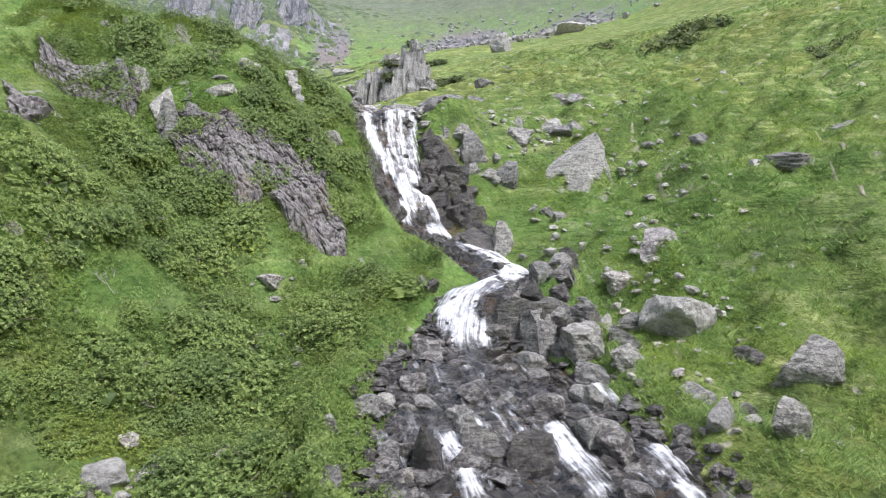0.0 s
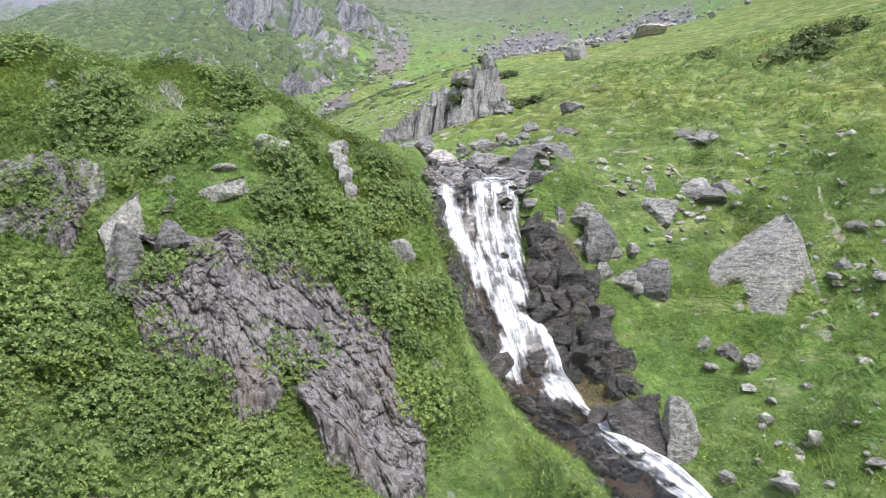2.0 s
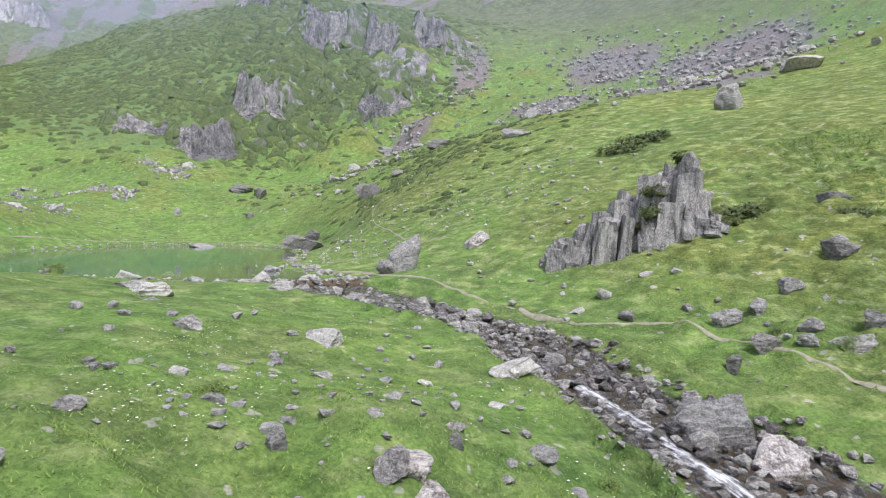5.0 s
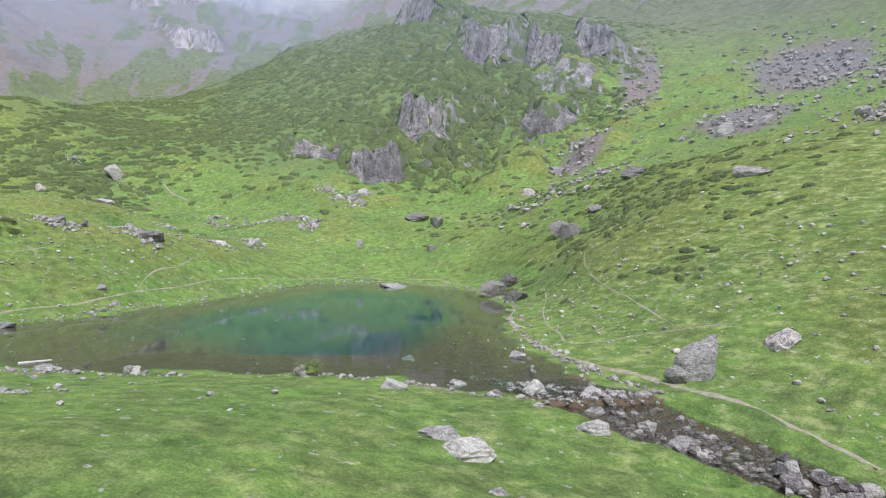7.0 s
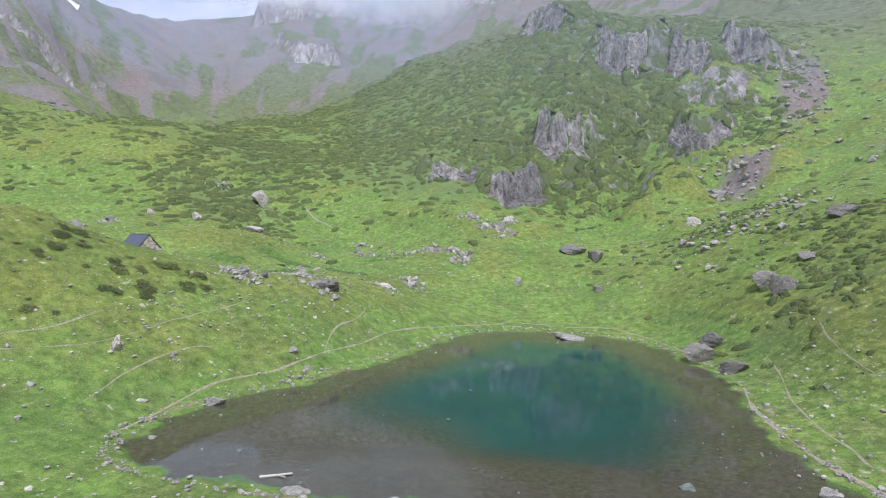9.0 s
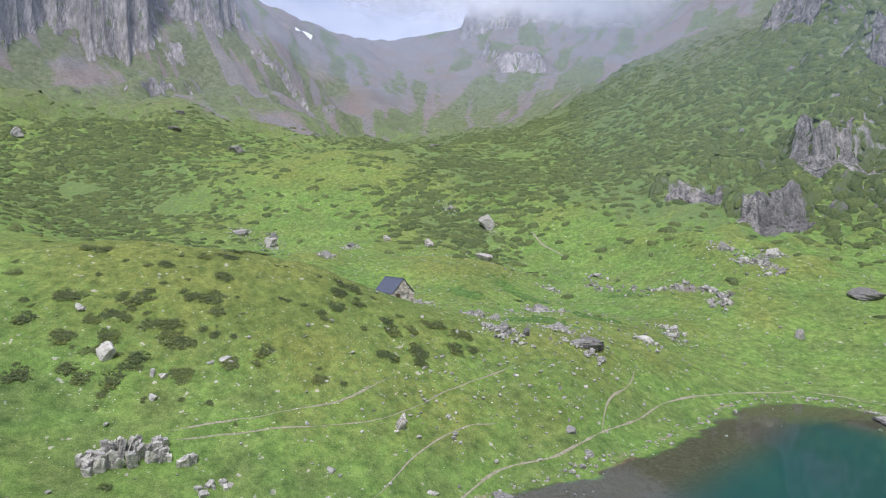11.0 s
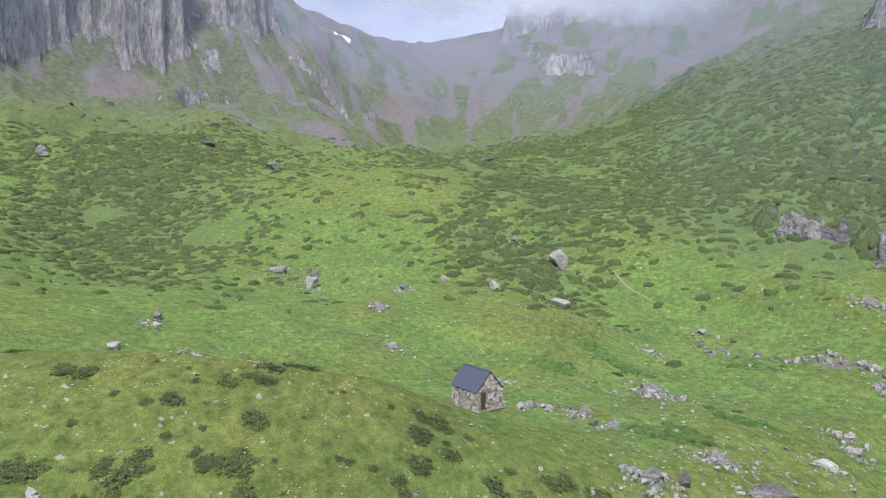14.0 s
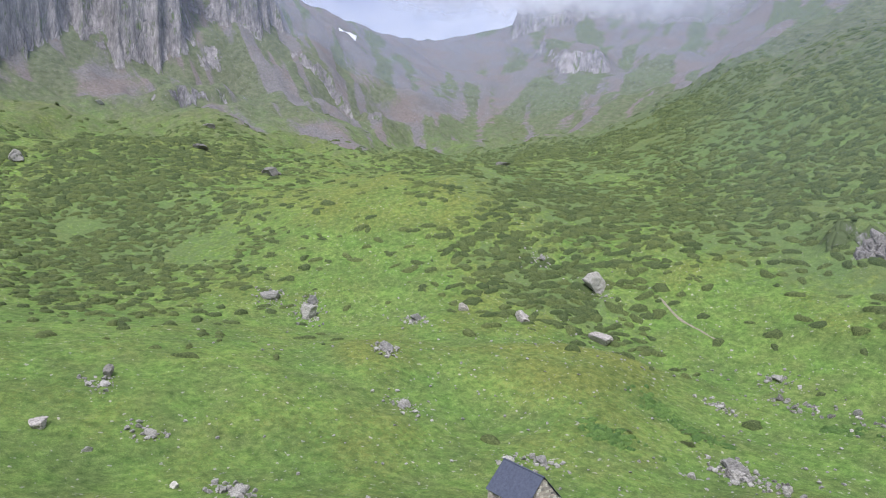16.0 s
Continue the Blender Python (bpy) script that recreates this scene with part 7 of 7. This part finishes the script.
trail([(-74.9, 113.7), (-69.7, 115.2), (-62.7, 117.0), (-55.8, 114.0), (-46.3, 104)], 0.25, 9)
trail([(8.9, 30.2), (8.4, 28.3), (8.4, 26.7), (8.0, 23.9), (7.8, 22.3), (8.0, 20.6), (8.5, 19.6)], 0.26, 10, 0.02)
trail([(12.1, 24.8), (13.3, 23.8), (13.3, 22.3), (13.1, 20.7), (13.1, 18.9)], 0.2, 11)
trail([(11.5, 19.2), (11.1, 17.5), (10.8, 16.3)], 0.2, 12)
trail([(-155.6, 152.1), (-149.7, 149.6), (-144.5, 148.4), (-140.5, 147.8)], 0.35, 13, 0.06)


# ---- the hut ----
def box_bm(x0, x1, y0, y1, z0, z1, bevel=0.0):
    bm = bmesh.new()
    bmesh.ops.create_cube(bm, size=1)
    for v in bm.verts:
        v.co = Vector(((x0 + x1) / 2 + v.co.x * (x1 - x0), (y0 + y1) / 2 + v.co.y * (y1 - y0), (z0 + z1) / 2 + v.co.z * (z1 - z0)))
    if bevel:
        bmesh.ops.bevel(bm, geom=bm.edges[:], offset=bevel, segments=2, affect="EDGES")
    return bm


def stonework(wall, rng, origin, along, out, long, top, holes=()):
    """Courses of rough stones on the face of a wall; top(s) is its height s metres along."""
    z = -0.5
    while z < 4.2:
        course = rng.uniform(0.16, 0.28)
        s = rng.uniform(-0.1, 0.0)
        while s < long:
            w = rng.uniform(0.22, 0.52)
            mid = min(max(s + w / 2, 0), long)
            if z + course < top(mid) + 0.05 and not any(a < mid < b and z < h for a, b, h in holes):
                c = origin + along * mid + out * rng.uniform(0.0, 0.05) + Vector((0, 0, z + course / 2))
                turn = Matrix((along * (w - 0.03), out * 0.16, Vector((0, 0, course - 0.025)))).transposed().to_4x4()
                piece = new("stone", rng.choice(WALL_STONES))
                piece.parent = wall
                piece.matrix_local = Matrix.Translation(c) @ turn
            s += w
        z += course


def wall_stone(seed):
    rng = random.Random(seed)
    bm = bmesh.new()
    bmesh.ops.create_cube(bm, size=1)
    bmesh.ops.bevel(bm, geom=bm.edges[:], offset=0.09, segments=1, affect="EDGES")
    for v in bm.verts:
        v.co += Vector((rng.uniform(-0.05, 0.05), rng.uniform(-0.12, 0.12), rng.uniform(-0.06, 0.06)))
    me = bpy.data.meshes.new("stone")
    bm.to_mesh(me)
    bm.free()
    me.materials.append(RUBBLE)
    return me


MORTAR = plain_material("lime_mortar", (0.20, 0.19, 0.17), (0.34, 0.32, 0.29), 6)
SLATE = plain_material("blue_slate", (0.055, 0.065, 0.10), (0.10, 0.115, 0.165), 4, 0.5, 0.2)
DOOR_WOOD = plain_material("weathered_door_wood", (0.05, 0.032, 0.02), (0.12, 0.08, 0.05), 9)
PALE_WOOD = plain_material("grey_driftwood", (0.34, 0.32, 0.29), (0.58, 0.56, 0.52), 12)


def stone_material():
    mat, n, l, bsdf = material("rubble_stone")
    isl = n.new("ShaderNodeObjectInfo").outputs["Random"]
    co = n.new("ShaderNodeNewGeometry").outputs["Position"]
    col = ramp(n, l, isl, [(0.0, (0.13, 0.115, 0.11)), (0.35, (0.33, 0.29, 0.26)), (0.7, (0.54, 0.46, 0.38)), (1.0, (0.76, 0.72, 0.64))])
    f = grain(n, l, co, 8, 5)
    col = mixed(n, l, 0.3, col, ramp(n, l, f, [(0.3, (0.16, 0.15, 0.14)), (0.7, (0.5, 0.48, 0.45))]))
    l.new(col, bsdf.inputs["Base Color"])
    bsdf.inputs["Roughness"].default_value = 0.9
    bump(n, l, bsdf, f, 0.5, 0.03)
    return mat


RUBBLE = stone_material()
WALL_STONES = [wall_stone(700 + i) for i in range(10)]


def build_hut():
    rng = random.Random(51)
    long, wide, eave, apex = 4.5, 3.6, 2.0, 3.95
    hut = tagged(new("stone_hut"), "small stone shepherd's hut with a blue-grey slate roof", "hut")
    gx, gy = -118.8, 79.2
    hut.matrix_world = pose(gx, gy, 10.15, 0, 0, -3)
    X, Y = Vector((1, 0, 0)), Vector((0, 1, 0))
    gable = lambda s: eave + (apex - eave) * (1 - abs(s - wide / 2) / (wide / 2))
    for name, x0, x1 in (("front_gable", -0.35, 0.0), ("rear_gable", -long, -long + 0.35)):
        bm = bmesh.new()
        ring = [(0, -1.6), (wide, -1.6), (wide, eave), (wide / 2, apex), (0, eave)]
        for x in (x0, x1):
            bm.faces.new([bm.verts.new((x, y, z)) for y, z in ring])
        bm.verts.ensure_lookup_table()
        for k in range(5):
            bm.faces.new([bm.verts[k], bm.verts[(k + 1) % 5], bm.verts[5 + (k + 1) % 5], bm.verts[5 + k]])
        bmesh.ops.recalc_face_normals(bm, faces=bm.faces[:])
        wall = part(name, bm, MORTAR, hut)
        front = x1 == 0.0
        stonework(wall, rng, Vector((x1 if front else x0, 0, -0.1)), Y, X if front else -X, wide, gable, [(0.42, 1.32, 2.0)] if front else [])
    for name, y0, y1, out in (("side_wall", 0.0, 0.35, -Y), ("side_wall", wide - 0.35, wide, Y)):
        wall = part(name, box_bm(-long + 0.35, -0.35, y0, y1, -1.6, eave), MORTAR, hut)
        stonework(wall, rng, Vector((-long, 0.0 if out == -Y else wide, -0.1)), X, out, long, lambda s: eave)
    run = math.hypot(wide / 2, apex - eave)
    pitch = math.degrees(math.atan2(apex - eave, wide / 2))
    for sign in (1, -1):
        roof = new("roof_slope")
        roof.parent = hut
        bm = bmesh.new()
        rows = 11
        for k in range(rows):
            a, b = k / rows * (run + 0.3), (k + 1) / rows * (run + 0.3) + 0.04
            x = -long - 0.2
            while x < 0.15:
                w = rng.uniform(0.35, 0.5)
                made = bmesh.ops.create_cube(bm, size=1)
                hi = min(x + w, 0.2)
                for v in made["verts"]:
                    v.co = Vector(((x + hi) / 2 + v.co.x * (hi - x - 0.008), (a + b) / 2 + v.co.y * (b - a), 0.02 + v.co.z * 0.02 + (0.5 - v.co.y) * 0.012 + rng.uniform(0, 0.004)))
                x += w
        me = bpy.data.meshes.new("roof_slope")
        bm.to_mesh(me)
        bm.free()
        me.materials.append(SLATE)
        roof.data = None
        bpy.data.objects.remove(roof)
        roof = new("roof_slope", me)
        roof.parent = hut
        tagged(roof, "overlapping blue-grey slates")
        if sign > 0:
            roof.matrix_local = Matrix.Translation((0, -0.19, eave - 0.19 * (apex - eave) / (wide / 2) + 0.05)) @ pose(0, 0, 0, pitch, 0, 0)
        else:
            roof.matrix_local = Matrix.Translation((-long, wide + 0.19, eave - 0.19 * (apex - eave) / (wide / 2) + 0.05)) @ pose(0, 0, 0, pitch, 0, 180)
    part("ridge_cap", box_bm(-long - 0.2, 0.2, wide / 2 - 0.1, wide / 2 + 0.1, apex + 0.03, apex + 0.10, 0.02), SLATE, hut)
    door = part("door", box_bm(-0.12, 0.03, 0.5, 1.24, -0.1, 1.78), DOOR_WOOD, hut, "dark weathered plank door")
    for k in range(5):
        part("plank", box_bm(0.03, 0.045, 0.51 + k * 0.146, 0.64 + k * 0.146, -0.06, 1.76), DOOR_WOOD, door)
    part("handle", box_bm(0.045, 0.08, 1.14, 1.17, 0.85, 0.99), SLATE, door)
    for y in (0.42, 1.24):
        part("jamb", box_bm(-0.1, 0.07, y, y + 0.1, -0.1, 1.8), RUBBLE, hut)
    part("lintel", box_bm(-0.1, 0.1, 0.34, 1.42, 1.8, 2.0, 0.02), RUBBLE, hut)
    footing = part("footing", box_bm(0.0, 0.16, 1.6, wide + 0.1, -1.7, -0.36), MORTAR, hut, "rough rubble footing under the gable")
    stonework(footing, rng, Vector((0.16, 1.6, -1.5)), Y, X, wide - 1.5, lambda s: 1.14)
    part("ledge", box_bm(0.0, 0.36, 1.6, wide + 0.25, -0.36, -0.22, 0.03), RUBBLE, hut, "thin stone ledge along the gable")


build_hut()


def driftwood():
    bm = bmesh.new()
    for a, b, r in (((-1.0, 0, 0.1), (1.0, 0.25, 0.2), 0.10), ((0.1, 0.1, 0.16), (0.7, -0.5, 0.25), 0.05)):
        a, b = Vector(a), Vector(b)
        cone = bmesh.ops.create_cone(bm, segments=9, radius1=r, radius2=r * 0.6, depth=(b - a).length, cap_ends=True)
        bmesh.ops.transform(bm, matrix=Matrix.Translation((a + b) / 2) @ (b - a).to_track_quat("Z", "Y").to_matrix().to_4x4(), verts=cone["verts"])
    me = bpy.data.meshes.new("driftwood")
    bm.to_mesh(me)
    bm.free()
    me.materials.append(PALE_WOOD)
    put("driftwood", me, Matrix.Translation((-63.2, 52.2, -0.1)) @ pose(0, 0, 0, 0, 0, 35), "bleached pale log lying at the lake edge", "log")


driftwood()
put("rock", BOULDERS[2], seat(-43.8, 56.2, 1.7, 0.8, turn=30), "mossy rock islet at the lake shore", "rock")
clump = tagged(new("willow"), "pale leafy clump growing on the shore rock", "shrub")
clump.matrix_world = Matrix.Translation((-43.8, 56.1, 0.45)) @ Matrix.Diagonal((1.8, 1.7, 1.5, 1))
for name, mesh in (("foliage", FOLIAGE[1]), ("woody_stem", STEMS[0])):
    new(name, mesh).parent = clump


# ---- last snow and low cloud on the heights ----
SNOW = plain_material("old_snow", (0.72, 0.74, 0.78), (0.88, 0.89, 0.91), 0.3)


def snow_patch():
    u, v = np.linspace(0, 1, 14), np.linspace(-1, 1, 5)
    cx, cy = -525 - 32 * u, 284 + 34 * u
    half = 3.2 * np.sin(np.pi * u) ** 0.5 * (0.7 + 0.6 * wobble(u * 10, 0 * u, 2.0, 5)) + 0.05
    x, y = cx[:, None] + 0.7 * v[None] * half[:, None], cy[:, None] + 0.7 * v[None] * half[:, None]
    z = np.maximum(surface(x, y), surface(x + 3, y + 3)) + 0.5
    me = grid_mesh("snow_patch", np.stack([x, y, z], -1))
    me.materials.append(SNOW)
    tagged(new("snow_patch", me), "narrow patch of old snow below the ridge", "snow")


snow_patch()


def cloud_material():
    mat, n, l, bsdf = material("hill_cloud")
    out = n["Material Output"]
    uv = n.new("ShaderNodeUVMap").outputs[0]
    co = n.new("ShaderNodeTexCoord").outputs["Object"]
    sep = socket(n, l, "ShaderNodeSeparateXYZ", [("Vector", uv)])
    fade_u = math_node(n, l, "MULTIPLY", step(n, l, sep.outputs[0], 0.0, 0.3), step(n, l, sep.outputs[0], 1.0, 0.7))
    fade = math_node(n, l, "MULTIPLY", fade_u, step(n, l, sep.outputs[1], 0.0, 0.45))
    puff = grain(n, l, co, 0.012, 7, 0.6)
    alpha = step(n, l, math_node(n, l, "ADD", math_node(n, l, "MULTIPLY", puff, 0.9), math_node(n, l, "MULTIPLY", fade, 0.7)), 0.62, 1.1)
    white = socket(n, l, "ShaderNodeBsdfDiffuse", [("Color", (0.80, 0.82, 0.88, 1))])
    glow = socket(n, l, "ShaderNodeBsdfTranslucent", [("Color", (0.80, 0.82, 0.88, 1))])
    body = socket(n, l, "ShaderNodeMixShader", [(0, 0.5), (1, white.outputs[0]), (2, glow.outputs[0])])
    clear = n.new("ShaderNodeBsdfTransparent")
    mix = socket(n, l, "ShaderNodeMixShader", [(0, alpha), (1, clear.outputs[0]), (2, body.outputs[0])])
    l.new(mix.outputs[0], out.inputs["Surface"])
    return mat


CLOUD = cloud_material()


def cloud_bank(x, y, z, long, high, turn, seed):
    """A ragged sheet of mist hanging before the heights."""
    u, v = np.meshgrid(np.linspace(0, 1, 40), np.linspace(0, 1, 14))
    px, pz = (u - 0.5) * long, v * high
    py = 30 * (rough_noise(px + seed * 500, pz, 90, 3, seed) - 0.5) + 40 * (u - 0.5) ** 2
    c, q = math.cos(radians(turn)), math.sin(radians(turn))
    pts = np.stack([x + px * c - py * q, y + px * q + py * c, z + pz], -1)
    me = grid_mesh("cloud", pts, np.stack([u, v], -1))
    me.materials.append(CLOUD)
    ob = tagged(new("cloud", me), "pale ragged cloud hanging on the mountain tops", "cloud", kind="stuff")
    ob.visible_shadow = False


cloud_bank(-470, 560, 195, 420, 190, 40, 1)
cloud_bank(-590, 470, 218, 300, 150, 52, 2)


def haze_sheet_material(name, thick):
    """Blue-tinted see-through sheet that imitates haze in the air, denser in slow wisps."""
    mat, n, l, bsdf = material(name)
    out = n["Material Output"]
    n.remove(bsdf)
    uv = n.new("ShaderNodeUVMap").outputs[0]
    co = n.new("ShaderNodeTexCoord").outputs["Object"]
    sep = socket(n, l, "ShaderNodeSeparateXYZ", [("Vector", uv)])
    ends = math_node(n, l, "MULTIPLY", step(n, l, sep.outputs[0], 0.0, 0.2), step(n, l, sep.outputs[0], 1.0, 0.8))
    fade = math_node(n, l, "MULTIPLY", ends, step(n, l, sep.outputs[1], 0.0, 0.7))
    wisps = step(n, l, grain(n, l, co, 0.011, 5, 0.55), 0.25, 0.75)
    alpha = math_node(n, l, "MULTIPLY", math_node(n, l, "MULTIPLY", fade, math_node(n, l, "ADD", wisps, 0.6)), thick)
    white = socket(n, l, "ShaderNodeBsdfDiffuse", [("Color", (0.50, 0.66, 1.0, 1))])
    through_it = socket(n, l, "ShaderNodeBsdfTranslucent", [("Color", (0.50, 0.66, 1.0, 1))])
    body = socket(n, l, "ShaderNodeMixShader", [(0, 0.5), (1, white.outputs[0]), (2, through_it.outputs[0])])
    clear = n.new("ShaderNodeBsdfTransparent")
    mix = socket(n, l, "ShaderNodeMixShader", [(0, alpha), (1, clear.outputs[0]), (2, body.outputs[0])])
    l.new(mix.outputs[0], out.inputs["Surface"])
    return mat


def mist(line, low, high, thick):
    """Stands a see-through sheet across the valley along a line, to imitate haze."""
    line = spline(line, 12)
    v = np.linspace(0, 1, 8)
    pts = np.concatenate([np.broadcast_to(line[None], (8, *line.shape)), np.broadcast_to((low + (high - low) * v)[:, None, None], (8, len(line), 1))], -1)
    u = np.broadcast_to(np.linspace(0, 1, len(line))[None], (8, len(line)))
    me = grid_mesh("mist", pts, np.stack([u, np.broadcast_to(v[:, None], u.shape)], -1))
    me.materials.append(haze_sheet_material("haze_sheet", thick))
    ob = tagged(new("mist", me), "see-through bluish sheet imitating haze before the mountains", "mist", kind="stuff")
    ob.visible_shadow = False


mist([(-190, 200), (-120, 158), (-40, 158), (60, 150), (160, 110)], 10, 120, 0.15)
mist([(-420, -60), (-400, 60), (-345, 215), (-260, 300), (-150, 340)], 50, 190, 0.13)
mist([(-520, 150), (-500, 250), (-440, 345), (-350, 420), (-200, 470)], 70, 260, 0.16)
